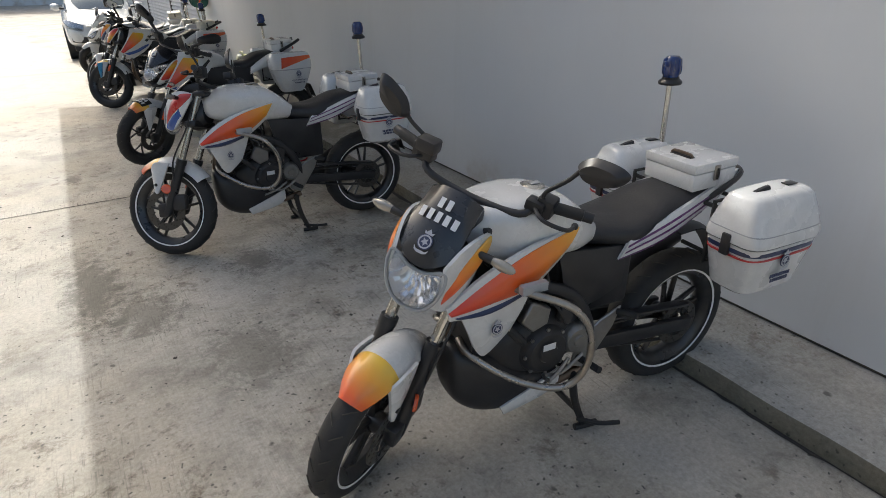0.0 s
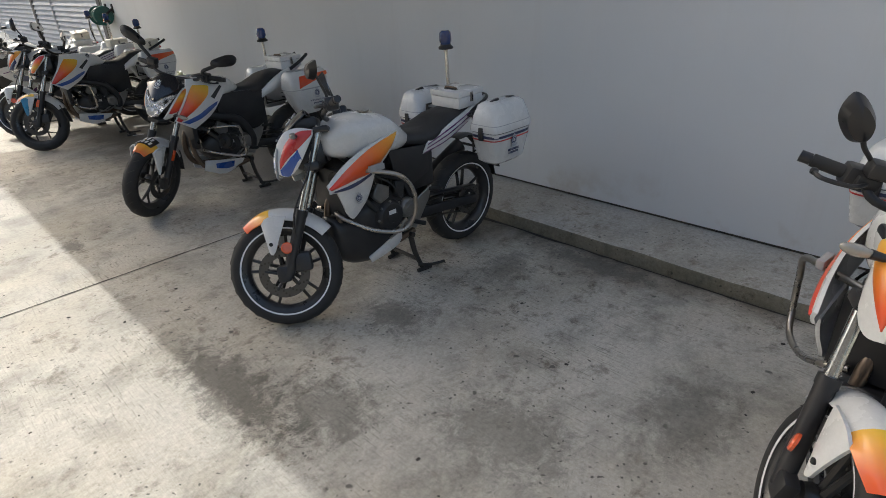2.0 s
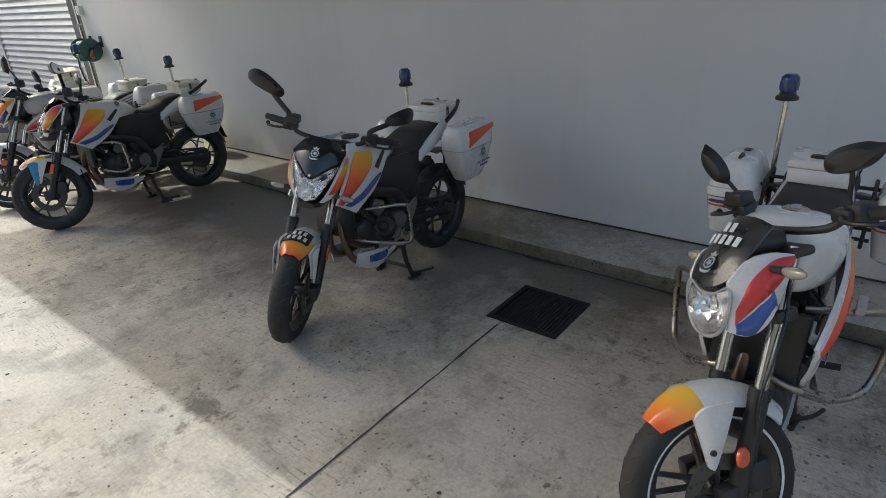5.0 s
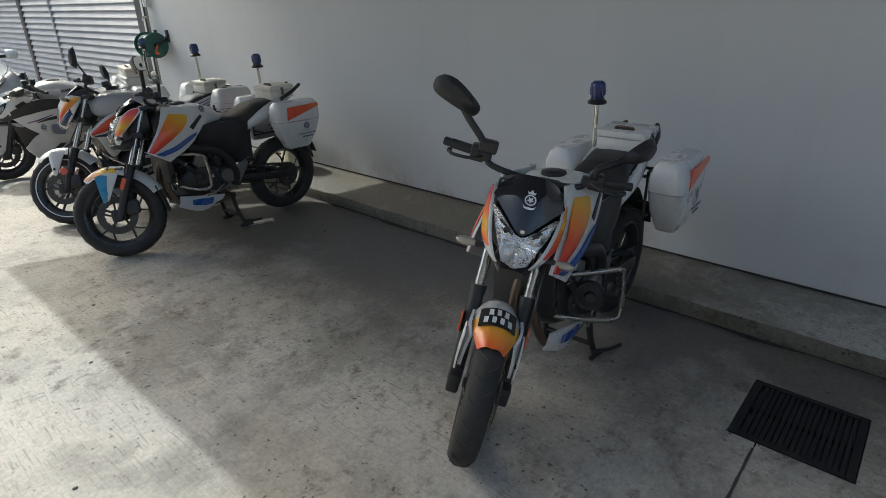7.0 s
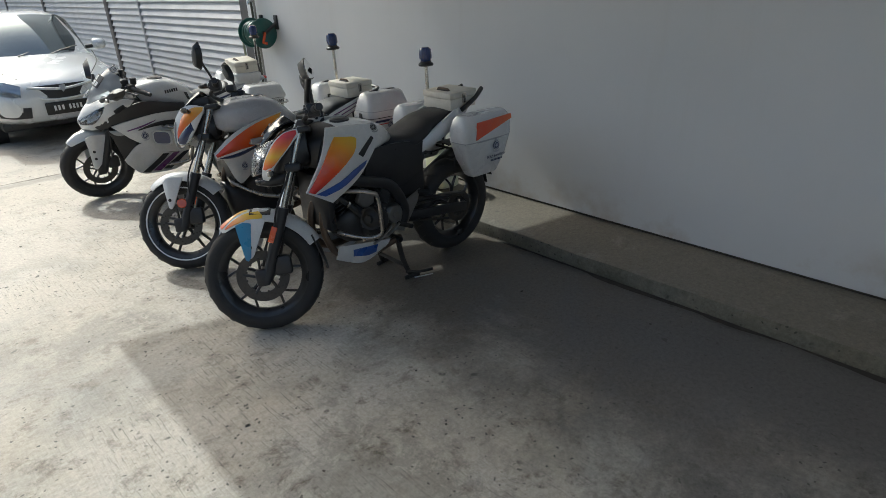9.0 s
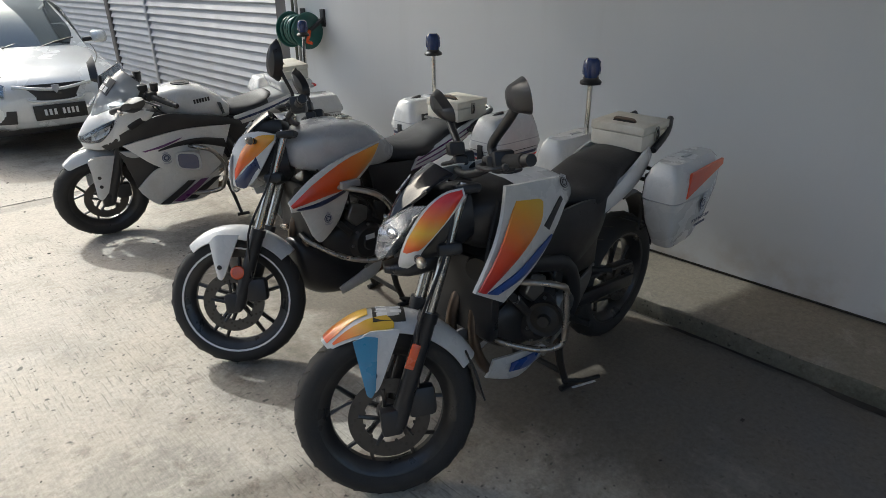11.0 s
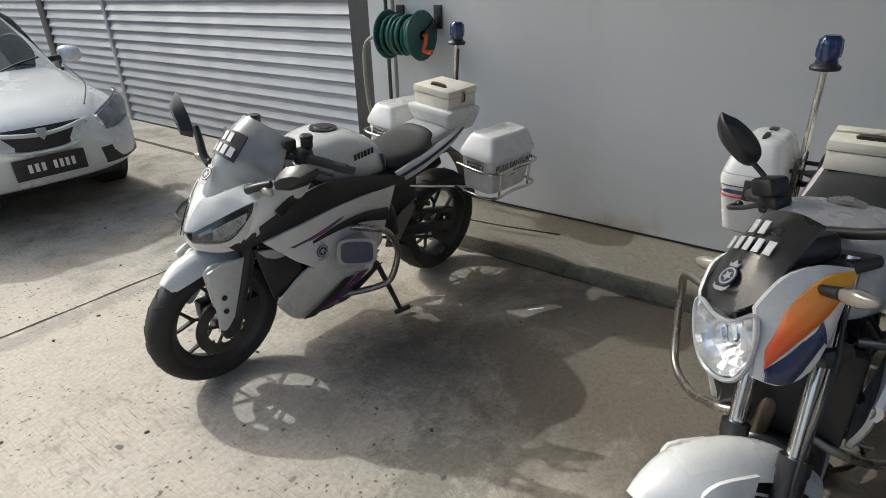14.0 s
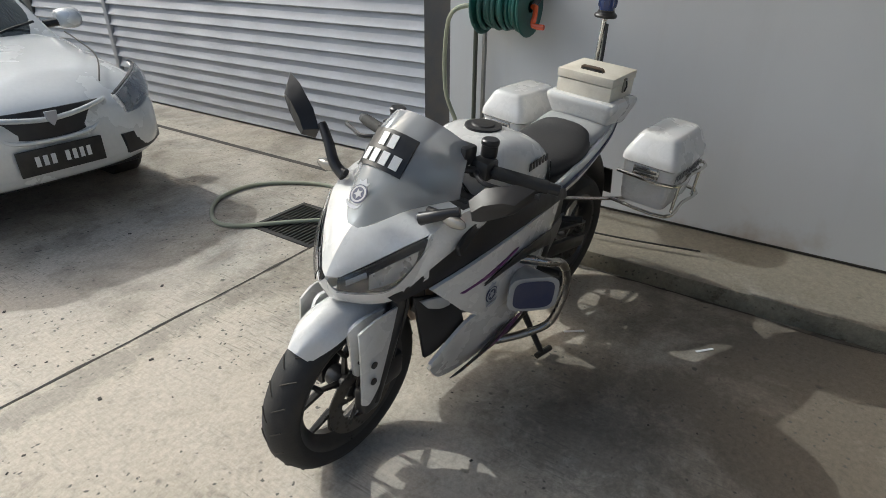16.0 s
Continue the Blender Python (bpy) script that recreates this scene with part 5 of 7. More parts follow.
def roadster(front, rear, steer, tip, cowl, label, tank_scuffed, cant, pole, reach=(0.03, 0.045, 0.135), slip=0.0, mirror_shape=LEAF_MIRROR):
    f, r = Vector((*front, 0)), Vector((*rear, 0))
    d, c = (f - r).normalized(), (f + r) / 2
    bike = thing("motorcycle", pose(c.x, c.y, 0, 0, 0, math.degrees(math.atan2(d.y, d.x))) , label, "motorcycle", "row of parked patrol motorcycles")
    hw = (f - r).length / 2
    FX, RX, FZ_, RZ = hw, -hw, 0.286, 0.305
    S = steering(0.30, 0.95, steer)
    wheel(bike, "front_wheel", FX, FZ_, 0.286, 0.216, 0.092, "pair", S, 0.128, True)
    wheel(bike, "rear_wheel", RX, RZ, 0.295, 0.216, 0.118, "pair", None, 0.10, True)
    fork(bike, S, FX, FZ_, (0.325, 0, 0.965), 0.43)
    fender(bike, S, FX, FZ_, 0.312, 57, 146, 0.08, [WHITE, FIRE_TIP] if tip else WHITE, 0.34 if tip else 0.0)
    handlebar(bike, S, 0.285, 1.0, 0.045, 0.09, 0.33, reach, mirror_shape, 0.0065, cant, slip)
    part("clock_pod", rbox(0.33, 0.45, -0.08, 0.08, 0.96, 1.02, 0.02), BLACK, bike, M=S)
    part("clock_glass", rbox(-0.03, 0.03, -0.06, 0.06, 0, 0.004, 0.002), GLOSSBLACK, bike, M=S @ Matrix.Translation((0.37, 0, 1.022)) @ Matrix.Rotation(radians(-25), 4, "Y"))
    # lamp, cowl and visor turn with the bars
    L = S @ Matrix.Translation((-0.045, 0, 0.008))
    oval = [(0.0, -0.088), (0.045, -0.076), (0.074, -0.04), (0.088, 0.015), (0.078, 0.052), (0.03, 0.03), (0.0, 0.026), (-0.03, 0.03), (-0.078, 0.052), (-0.088, 0.015), (-0.074, -0.04), (-0.045, -0.076)]
    headlamp(bike, L, oval, -14, (0.605, 0, 0.83), 0.03)
    part("lamp_back", loft([(0.38, 0.06, 0.78, 0.92, 2.6), (0.45, 0.085, 0.74, 0.92, 2.8), (0.52, 0.07, 0.77, 0.88, 2.8)], 20, 3), BLACK, bike, M=L)
    rim = smoothed([(0.012, y * 1.1, z * 1.1) for y, z in oval], 3, True)
    part("lamp_rim", tube(rim, 0.0055, 6, 1, True), GREYPAINT, bike, "pale lamp surround", M=L @ Matrix.Translation((0.595, 0, 0.83)) @ Matrix.Rotation(radians(-14), 4, "Y"))
    for s in (1, -1):
        top = flip([(0.592, 0.088, 0.905), (0.54, 0.106, 0.955), (0.47, 0.118, 0.965), (0.40, 0.118, 0.945)], s)
        bot = flip([(0.612, 0.085, 0.765), (0.565, 0.108, 0.745), (0.50, 0.125, 0.785), (0.405, 0.122, 0.92)], s)
        cw = part("headlight_cowl", skin(top, bot, 0.012, 0.01, 4, 5), WHITE, bike, "white side cowl of the headlight", M=L)
        st_t = flip([(0.590, 0.096, 0.835), (0.54, 0.118, 0.905), (0.47, 0.130, 0.945), (0.405, 0.125, 0.942)], s)
        st_b = flip([(0.596, 0.100, 0.785), (0.55, 0.122, 0.825), (0.48, 0.133, 0.87), (0.41, 0.127, 0.922)], s)
        part("cowl_stripe", skin(st_t, st_b, 0.012, 0.006, 4, 4), cowl[0], cw, M=L)
        if cowl[1]:
            bt = flip([(0.596, 0.102, 0.782), (0.55, 0.121, 0.815), (0.49, 0.132, 0.868)], s)
            bb = flip([(0.596, 0.098, 0.757), (0.55, 0.113, 0.748), (0.48, 0.127, 0.815)], s)
            part("cowl_under_stripe", skin(bt, bb, 0.010, 0.006, 4, 3), cowl[1], cw, M=L)
        indicator(bike, L @ Matrix.Translation((0.485, 0.19 * s, 0.925)), s, AMBER)
        indicator(bike, Matrix.Translation((RX - 0.18, 0.14 * s, 0.80)), s, AMBER)
    vt = [(0.425, 0.085, 1.030), (0.437, 0.047, 1.052), (0.442, 0.0, 1.058), (0.437, -0.047, 1.052), (0.425, -0.085, 1.030)]
    vb = [(0.565, 0.094, 0.922), (0.60, 0.047, 0.893), (0.61, 0.0, 0.885), (0.60, -0.047, 0.893), (0.565, -0.094, 0.922)]
    visor = part("visor", skin(vt, vb, 0.022, 0.006, 4, 6, Vector((0.62, 0, 0.78))), DARKGREY, bike, "dark visor carrying a number", M=L)
    n_up = Vector((-0.19, 0, 0.18)).normalized()
    face = basis((0.519, 0, 1.012), (0, 1, 0), n_up)
    bars("number", visor, L @ face @ Matrix.Translation((0, -0.001, 0.012)), [2, 5], 0.132, 0.084, MARK, 0.42, False, 2.5)
    badge(visor, L @ basis((0.585, 0, 0.955), (0, 1, 0), n_up) @ Matrix.Translation((0, 0.007, 0)), 0.075, NAVY, EMBLEM_GREY)
    # tank, shrouds, seat and tail
    tank = part("fuel_tank", loft([(0.365, 0.045, 0.855, 0.925, 2.4), (0.34, 0.085, 0.825, 0.955, 3.0), (0.27, 0.122, 0.80, 0.985, 3.4), (0.16, 0.158, 0.785, 0.998, 3.4), (0.02, 0.162, 0.775, 0.985, 3.2), (-0.07, 0.135, 0.76, 0.935, 2.6), (-0.15, 0.09, 0.77, 0.865, 2.4), (-0.19, 0.07, 0.77, 0.83, 2.2)], 32, 5), SCUFFED if tank_scuffed else WHITE, bike, "fuel tank under scuffed grey film" if tank_scuffed else "white fuel tank")
    cap = part("filler_cap", turned([(0, 0.008), (0.032, 0.008), (0.036, 0.005), (0.042, 0.004), (0.044, -0.006), (0, -0.006)], 24), CHROME, tank, "bright filler cap", M=Matrix.Translation((0.06, 0, 0.990)))
    part("cap_flap", rbox(-0.028, 0.008, -0.012, 0.012, 0.008, 0.012, 0.002), GREYPAINT, tank, M=Matrix.Translation((0.06, 0, 0.990)))
    bp = part("belly_pan", loft([(0.385, 0.05, 0.34, 0.475, 2.6), (0.365, 0.085, 0.265, 0.495, 2.8), (0.29, 0.112, 0.20, 0.475, 2.8), (0.17, 0.122, 0.175, 0.40, 2.8), (0.04, 0.118, 0.20, 0.34, 2.6), (-0.04, 0.105, 0.24, 0.31, 2.4)], 26, 4), BLACK, bike, "black rounded engine belly pan")
    for s in (1, -1):
        wt = flip([(0.448, 0.165, 0.722), (0.335, 0.180, 0.812), (0.18, 0.182, 0.872), (-0.02, 0.162, 0.905)], s)
        wb = flip([(0.438, 0.165, 0.680), (0.32, 0.178, 0.680), (0.18, 0.180, 0.715), (0.03, 0.160, 0.81)], s)
        sh = part("tank_shroud", skin(wt, wb, 0.018, 0.012, 5, 6), WHITE, bike, "white tank shroud with a fire-coloured dart")
        ft = flip([(0.445, 0.172, 0.712), (0.333, 0.1875, 0.792), (0.18, 0.190, 0.860), (-0.01, 0.170, 0.898)], s)
        fb = flip([(0.435, 0.172, 0.698), (0.32, 0.187, 0.712), (0.18, 0.190, 0.742), (0.04, 0.172, 0.825)], s)
        part("fire_dart", skin(ft, fb, 0.0175, 0.006, 5, 5), FIRE, sh, "orange to yellow dart")
        nt_ = flip([(0.428, 0.172, 0.694), (0.32, 0.1865, 0.707), (0.19, 0.189, 0.736)], s)
        nb = flip([(0.41, 0.171, 0.682), (0.31, 0.182, 0.682), (0.19, 0.183, 0.716)], s)
        part("navy_dart", skin(nt_, nb, 0.012, 0.006, 4, 3), NAVY, sh)
        lt = flip([(0.40, 0.165, 0.682), (0.31, 0.172, 0.682), (0.16, 0.172, 0.715)], s)
        lb = flip([(0.345, 0.150, 0.545), (0.305, 0.150, 0.505), (0.215, 0.150, 0.575)], s)
        part("lower_shroud", skin(lt, lb, 0.012, 0.012, 4, 5), WHITE, sh)
        badge(sh, basis((0.285, 0.178 * s, 0.622), (-s, 0, 0), (0, 0.0, 1)) @ Matrix.Translation((0, -0.008, 0)), 0.062)
        tt = flip([(-0.26, 0.140, 0.785), (-0.44, 0.138, 0.845), (-0.64, 0.118, 0.90), (-0.82, 0.08, 0.94)], s)
        tb = flip([(-0.22, 0.140, 0.722), (-0.40, 0.145, 0.755), (-0.60, 0.125, 0.82), (-0.78, 0.09, 0.88)], s)
        tp = part("tail_panel", skin(tt, tb, 0.010, 0.012, 5, 5), WHITE, bike, "white tail panel with purple pinstripes")
        for k_, (z_a, z_b) in enumerate(((0.22, 0.30), (0.52, 0.60), (0.92, 1.0))):
            a = [tuple(Vector(p).lerp(Vector(q), z_a) + Vector((0, 0.011 * s * math.sin(math.pi * z_a) + 0.002 * s, 0))) for p, q in zip(tt, tb)]
            b = [tuple(Vector(p).lerp(Vector(q), z_b) + Vector((0, 0.011 * s * math.sin(math.pi * z_b) + 0.002 * s, 0))) for p, q in zip(tt, tb)]
            part("pinstripe", skin(a[:3], b[:3], 0.0015, 0.003, 5, 2), PURPLE, tp)
        part("side_cover", skin(flip([(0.02, 0.12, 0.79), (-0.12, 0.13, 0.78), (-0.26, 0.125, 0.765)], s), flip([(-0.02, 0.115, 0.62), (-0.12, 0.12, 0.56), (-0.28, 0.11, 0.60)], s), 0.015, 0.01, 4, 5), BLACK, bike, "black side cover")
        part("main_frame", tube(flip([(0.27, 0.04, 0.82), (0.15, 0.11, 0.72), (-0.05, 0.12, 0.62), (-0.15, 0.11, 0.45), (-0.14, 0.10, 0.36)], s), 0.024, 10, 4), BLACK, bike, "black frame spar")
        part("crash_bar", tube(flip([(0.255, 0.10, 0.745), (0.22, 0.22, 0.755), (0.11, 0.315, 0.72), (0.045, 0.335, 0.62), (0.045, 0.33, 0.49), (0.11, 0.30, 0.415), (0.23, 0.22, 0.43), (0.345, 0.13, 0.505), (0.355, 0.06, 0.53)], s), 0.0118, 10, 6), TUBE, bike, "tarnished steel crash bar loop")
        part("bar_clamp", rbox(0.15, 0.24, 0.235 * s - 0.012, 0.235 * s + 0.012, 0.755, 0.785, 0.003), GREYPAINT, bike)
        part("belly_trim", skin(flip([(0.22, 0.126, 0.235), (0.08, 0.128, 0.285), (-0.03, 0.122, 0.325)], s), flip([(0.2, 0.118, 0.192), (0.06, 0.12, 0.215), (-0.03, 0.115, 0.24)], s), 0.008, 0.008, 4, 4), WHITE, bp, "white belly trim")
    part("radiator", rbox(0.31, 0.345, -0.13, 0.13, 0.50, 0.76, 0.008), BLACK, bike, "black radiator")
    part("seat", loft([(-0.09, 0.06, 0.77, 0.845, 2.4), (-0.15, 0.10, 0.76, 0.848, 2.6), (-0.28, 0.145, 0.75, 0.842, 2.8), (-0.38, 0.14, 0.77, 0.865, 2.8), (-0.47, 0.125, 0.80, 0.895, 2.8), (-0.62, 0.115, 0.835, 0.905, 2.8), (-0.76, 0.085, 0.87, 0.912, 2.4)], 26, 5), VINYL, bike, "worn black vinyl seat")
    part("grab_rail", tube([(-0.60, 0.12, 0.86), (-0.70, 0.125, 0.90), (-0.82, 0.09, 0.93), (-0.85, 0.0, 0.935), (-0.82, -0.09, 0.93), (-0.70, -0.125, 0.90), (-0.60, -0.12, 0.86)], 0.011, 8, 5), BLACK, bike, "black grab rail")
    part("tail_light", loft([(-0.78, 0.05, 0.86, 0.91, 3), (-0.845, 0.04, 0.87, 0.905, 3)], 14, 2), RED, bike, "red tail light")
    part("battery_box", rbox(-0.34, 0.0, -0.09, 0.09, 0.50, 0.76, 0.02), BLACK, bike)
    engine(bike, 0.06, 0.44)
    footrests(bike, -0.12, 0.38)
    rear_end(bike, RX, RZ, -0.16, 0.36)
    stand(bike, -0.10, 0.26)
    tool_box(bike, -0.65, 0.905, 0.0, 2, paint=CREAM if cowl[1] is NAVY else WHITE)
    beacon(bike, pole[0], pole[1], 0.72, 1.205, 2)
    part("pole_bracket", tube([(pole[0], pole[1], 0.80), (-0.62, -0.13, 0.82)], 0.011, 8, 1), IRON, bike)
    for s in (1, -1):
        pannier(bike, s, -0.86, -0.515, 0.205, 0.42, 0.605, 0.962, "round")
    return bike


# ---------- naked streetfighter with an arrow-shaped lamp ----------
def streetfighter(front, rear, steer, fender_style, label, pole):
    f, r = Vector((*front, 0)), Vector((*rear, 0))
    d, c = (f - r).normalized(), (f + r) / 2
    bike = thing("motorcycle", pose(c.x, c.y, 0, 0, 0, math.degrees(math.atan2(d.y, d.x))), label, "motorcycle", "row of parked patrol motorcycles")
    hw = (f - r).length / 2
    FX, RX, FZ_, RZ = hw, -hw, 0.292, 0.315
    S = steering(0.31, 0.95, steer)
    wheel(bike, "front_wheel", FX, FZ_, 0.292, 0.216, 0.10, "swirl", S, 0.128, steel=WORNDISC)
    wheel(bike, "rear_wheel", RX, RZ, 0.302, 0.216, 0.128, "swirl", None, 0.10, steel=WORNDISC)
    fork(bike, S, FX, FZ_, (0.335, 0, 0.98), 0.41, "long", 0.095)
    shape = (FX, FZ_, 0.318, 65, 156, 0.084, 0.4) if fender_style == "tip" else (FX, FZ_, 0.320, 57, 156, 0.086, 0.1)
    fd = fender(bike, S, *shape[:6], [WHITE, FIRE_TIP], 0.30 if fender_style == "tip" else 0.0, True, shape[6])
    if fender_style != "tip":
        fender_flash("yellow_flash", fd, S, shape, [(0.02, -0.8, 0.8), (0.10, -0.72, 0.72), (0.22, -0.5, 0.5), (0.30, -0.42, 0.42)], FIRE_TIP, "amber nose flash")
        for s in (1, -1):
            fender_flash("red_flash", fd, S, shape, [(0.05, 0.88 * s, 0.94 * s), (0.16, 0.74 * s, 0.95 * s), (0.30, 0.60 * s, 0.95 * s), (0.40, 0.56 * s, 0.94 * s), (0.44, 0.80 * s, 0.92 * s)], FIRE_TIP, "red fender flash")
    loop = [(0.21, 0.12, 0.60), (0.14, 0.22, 0.612), (0.05, 0.285, 0.605), (0.02, 0.295, 0.57), (0.005, 0.295, 0.40), (0.03, 0.28, 0.365), (0.10, 0.235, 0.375), (0.23, 0.14, 0.42), (0.25, 0.08, 0.43)]
    if fender_style != "tip":
        loop = [(0.25, 0.12, 0.655), (0.20, 0.20, 0.662), (0.145, 0.262, 0.655), (0.118, 0.275, 0.62), (0.105, 0.275, 0.45), (0.125, 0.262, 0.41), (0.18, 0.22, 0.405), (0.26, 0.14, 0.43), (0.27, 0.08, 0.44)]
    around = 88 if fender_style == "tip" else 98
    pm = S @ Matrix.Translation((FX + 0.323 * math.cos(radians(around)), 0, FZ_ + 0.323 * math.sin(radians(around)))) @ Matrix.Rotation(radians(90 - around), 4, "Y")
    sheet = rbox(-0.05, 0.05, -0.065, 0.065, 0.002, 0.007, 0)
    for k in range(-3, 4):
        bmesh.ops.bisect_plane(sheet, geom=sheet.verts[:] + sheet.edges[:] + sheet.faces[:], plane_co=(0, k * 0.016, 0), plane_no=(0, 1, 0))
    for v in sheet.verts:
        v.co.z -= 5.0 * v.co.y ** 2
    pl = part("number_plate", sheet, PLATE_BLACK, bike, "small black number plate on the fender", M=pm)
    bars("number", pl, pm @ basis((0, 0, 0.0075), (0, 1, 0), (-1, 0, 0)), [3, 4], 0.112, 0.088, MARK, 0.48, False, 5.0)
    for s in (1, -1):
        part("blue_stay", skin(flip([(FX + 0.075, 0.103, FZ_ + 0.27), (FX + 0.035, 0.106, FZ_ + 0.28), (FX + 0.0, 0.106, FZ_ + 0.27)], s), flip([(FX + 0.058, 0.109, FZ_ + 0.10), (FX + 0.045, 0.11, FZ_ + 0.09), (FX + 0.03, 0.109, FZ_ + 0.11)], s), 0.004, 0.005, 3, 4), SKYBLUE if fender_style != "tip" else MARK, fd, "blue fender stay", M=S)
    part("fender_flap", skin([(FX - 0.27, 0.06, FZ_ + 0.16), (FX - 0.275, 0.0, FZ_ + 0.165), (FX - 0.27, -0.06, FZ_ + 0.16)], [(FX - 0.315, 0.05, FZ_ - 0.02), (FX - 0.32, 0.0, FZ_ - 0.03), (FX - 0.315, -0.05, FZ_ - 0.02)], 0.006, 0.006, 4, 4, Vector((-1, 0, 0.2))), BLACK, fd, "black rubber flap", M=S)
    handlebar(bike, S, 0.30, 1.0, 0.037, 0.075, 0.345, ((-0.06, 0.13, 0.115) if fender_style == "tip" else (-0.04, 0.165, 0.135), (0.007, 0.125, 0.172)), OVAL_MIRROR, 0.0135, (4, 24, 62, 0) if fender_style == "tip" else (-8, 24, 0, 0))
    # arrow-shaped lamp under a black bonnet
    arrow = [(0.0, -0.092), (0.045, -0.075), (0.07, -0.02), (0.1, 0.05), (0.122, 0.112), (0.1, 0.1), (0.052, 0.052), (0.02, 0.024), (0.0, 0.018), (-0.02, 0.024), (-0.052, 0.052), (-0.1, 0.1), (-0.122, 0.112), (-0.1, 0.05), (-0.07, -0.02), (-0.045, -0.075)]
    headlamp(bike, S, arrow, -24, (0.575, 0, 0.862), 0.025, 5.0)
    part("lamp_back", loft([(0.32, 0.10, 0.81, 0.985, 2.8), (0.40, 0.115, 0.77, 0.98, 3), (0.455, 0.10, 0.76, 0.95, 3), (0.485, 0.075, 0.76, 0.92, 3), (0.505, 0.05, 0.775, 0.88, 2.6)], 20, 3), BLACK, bike, M=S)
    part("lamp_chin", loft([(0.44, 0.06, 0.72, 0.80, 2.6), (0.53, 0.075, 0.715, 0.775, 2.6), (0.60, 0.045, 0.735, 0.765, 2.4)], 18, 3), BLACK, bike, M=S)
    vt = [(0.37, 0.095, 1.015), (0.405, 0.05, 1.045), (0.415, 0.0, 1.052), (0.405, -0.05, 1.045), (0.37, -0.095, 1.015)]
    vb = [(0.46, 0.128, 0.975), (0.53, 0.06, 0.925), (0.572, 0.0, 0.89), (0.53, -0.06, 0.925), (0.46, -0.128, 0.975)]
    bon = part("bonnet", skin(vt, vb, 0.022, 0.008, 5, 7, Vector((0.62, 0, 0.78))), GLOSSBLACK, bike, "gloss black lamp bonnet", M=S)
    badge(bon, S @ basis((0.495, 0, 0.985), (0, 1, 0), (-0.2, 0, 0.2)) @ Matrix.Translation((0, -0.014, 0)), 0.075, NAVY, MARK)
    part("bonnet_stud", lathe([(0, 0.006), (0.008, 0.004), (0.009, -0.004)], 10), CHROME, bon, M=S @ Matrix.Translation((0.574, 0, 0.905)) @ Matrix.Rotation(radians(-90), 4, "Z"))
    for s in (1, -1):
        fore = flip([(0.350, 0.134, 0.972), (0.412, 0.134, 0.962), (0.472, 0.128, 0.922), (0.528, 0.110, 0.850), (0.556, 0.082, 0.785), (0.558, 0.060, 0.755)], s)
        aft = flip([(0.346, 0.136, 0.944), (0.402, 0.140, 0.888), (0.452, 0.138, 0.842), (0.488, 0.128, 0.806), (0.508, 0.105, 0.772), (0.535, 0.070, 0.748)], s)
        cw = part("headlight_cowl", skin(fore, aft, 0.008, 0.010, 5, 5), WHITE, bike, "white leaf-shaped cowl wing beside the lamp", M=S)
        part("cowl_stripe", skin(flip([(0.356, 0.1395, 0.966), (0.412, 0.1395, 0.957), (0.468, 0.1345, 0.918), (0.520, 0.119, 0.854), (0.544, 0.098, 0.806)], s), flip([(0.354, 0.1405, 0.950), (0.405, 0.1450, 0.892), (0.454, 0.1430, 0.846), (0.490, 0.133, 0.815), (0.524, 0.108, 0.796)], s), 0.009, 0.006, 5, 4), FIRE_WING, cw, M=S)
        indicator(bike, S @ Matrix.Translation((0.505, 0.165 * s, 0.785)), s, AMBER)
        indicator(bike, Matrix.Translation((RX - 0.2, 0.13 * s, 0.78)), s, AMBER)
    tank = part("fuel_tank", loft([(0.28, 0.06, 0.83, 0.92, 2.6), (0.235, 0.12, 0.78, 0.955, 2.8), (0.14, 0.16, 0.76, 0.982, 3), (0.02, 0.158, 0.80, 0.974, 3), (-0.07, 0.130, 0.82, 0.945, 2.8), (-0.13, 0.09, 0.82, 0.90, 2.4), (-0.17, 0.05, 0.82, 0.86, 2.2)], 28, 5), WHITE, bike, "white fuel tank")
    part("filler_cap", turned([(0, 0.008), (0.032, 0.008), (0.036, 0.005), (0.05, 0.004), (0.052, -0.006), (0, -0.006)], 24), CASTING, tank, "dark filler cap", M=Matrix.Translation((0.12, 0, 0.985)))
    for s in (1, -1):
        fore = flip([(0.290, 0.140, 0.992), (0.325, 0.162, 0.912), (0.362, 0.175, 0.848), (0.410, 0.184, 0.785), (0.462, 0.186, 0.715)], s)
        aft = flip([(0.005, 0.152, 0.970), (0.012, 0.168, 0.888), (0.078, 0.179, 0.800), (0.168, 0.182, 0.712), (0.322, 0.180, 0.628)], s)
        sh = part("tank_shroud", skin(fore, aft, 0.014, 0.012, 6, 8), WHITE, bike, "white tank shroud with red, amber and blue flashes")
        part("fire_flash", skin(flip([(0.262, 0.160, 0.945), (0.312, 0.180, 0.893), (0.352, 0.192, 0.843), (0.400, 0.197, 0.784), (0.452, 0.192, 0.718)], s), flip([(0.140, 0.168, 0.928), (0.164, 0.188, 0.872), (0.214, 0.199, 0.828), (0.302, 0.203, 0.772), (0.424, 0.195, 0.704)], s), 0.010, 0.006, 6, 6), FIRE_NS, sh, "red to amber flash")
        part("blue_flash", skin(flip([(0.104, 0.191, 0.800), (0.178, 0.199, 0.776), (0.282, 0.202, 0.730), (0.412, 0.194, 0.698)], s), flip([(0.118, 0.191, 0.776), (0.186, 0.198, 0.738), (0.270, 0.200, 0.698), (0.366, 0.192, 0.676)], s), 0.004, 0.006, 5, 4), BLUE, sh, "deep blue flash")
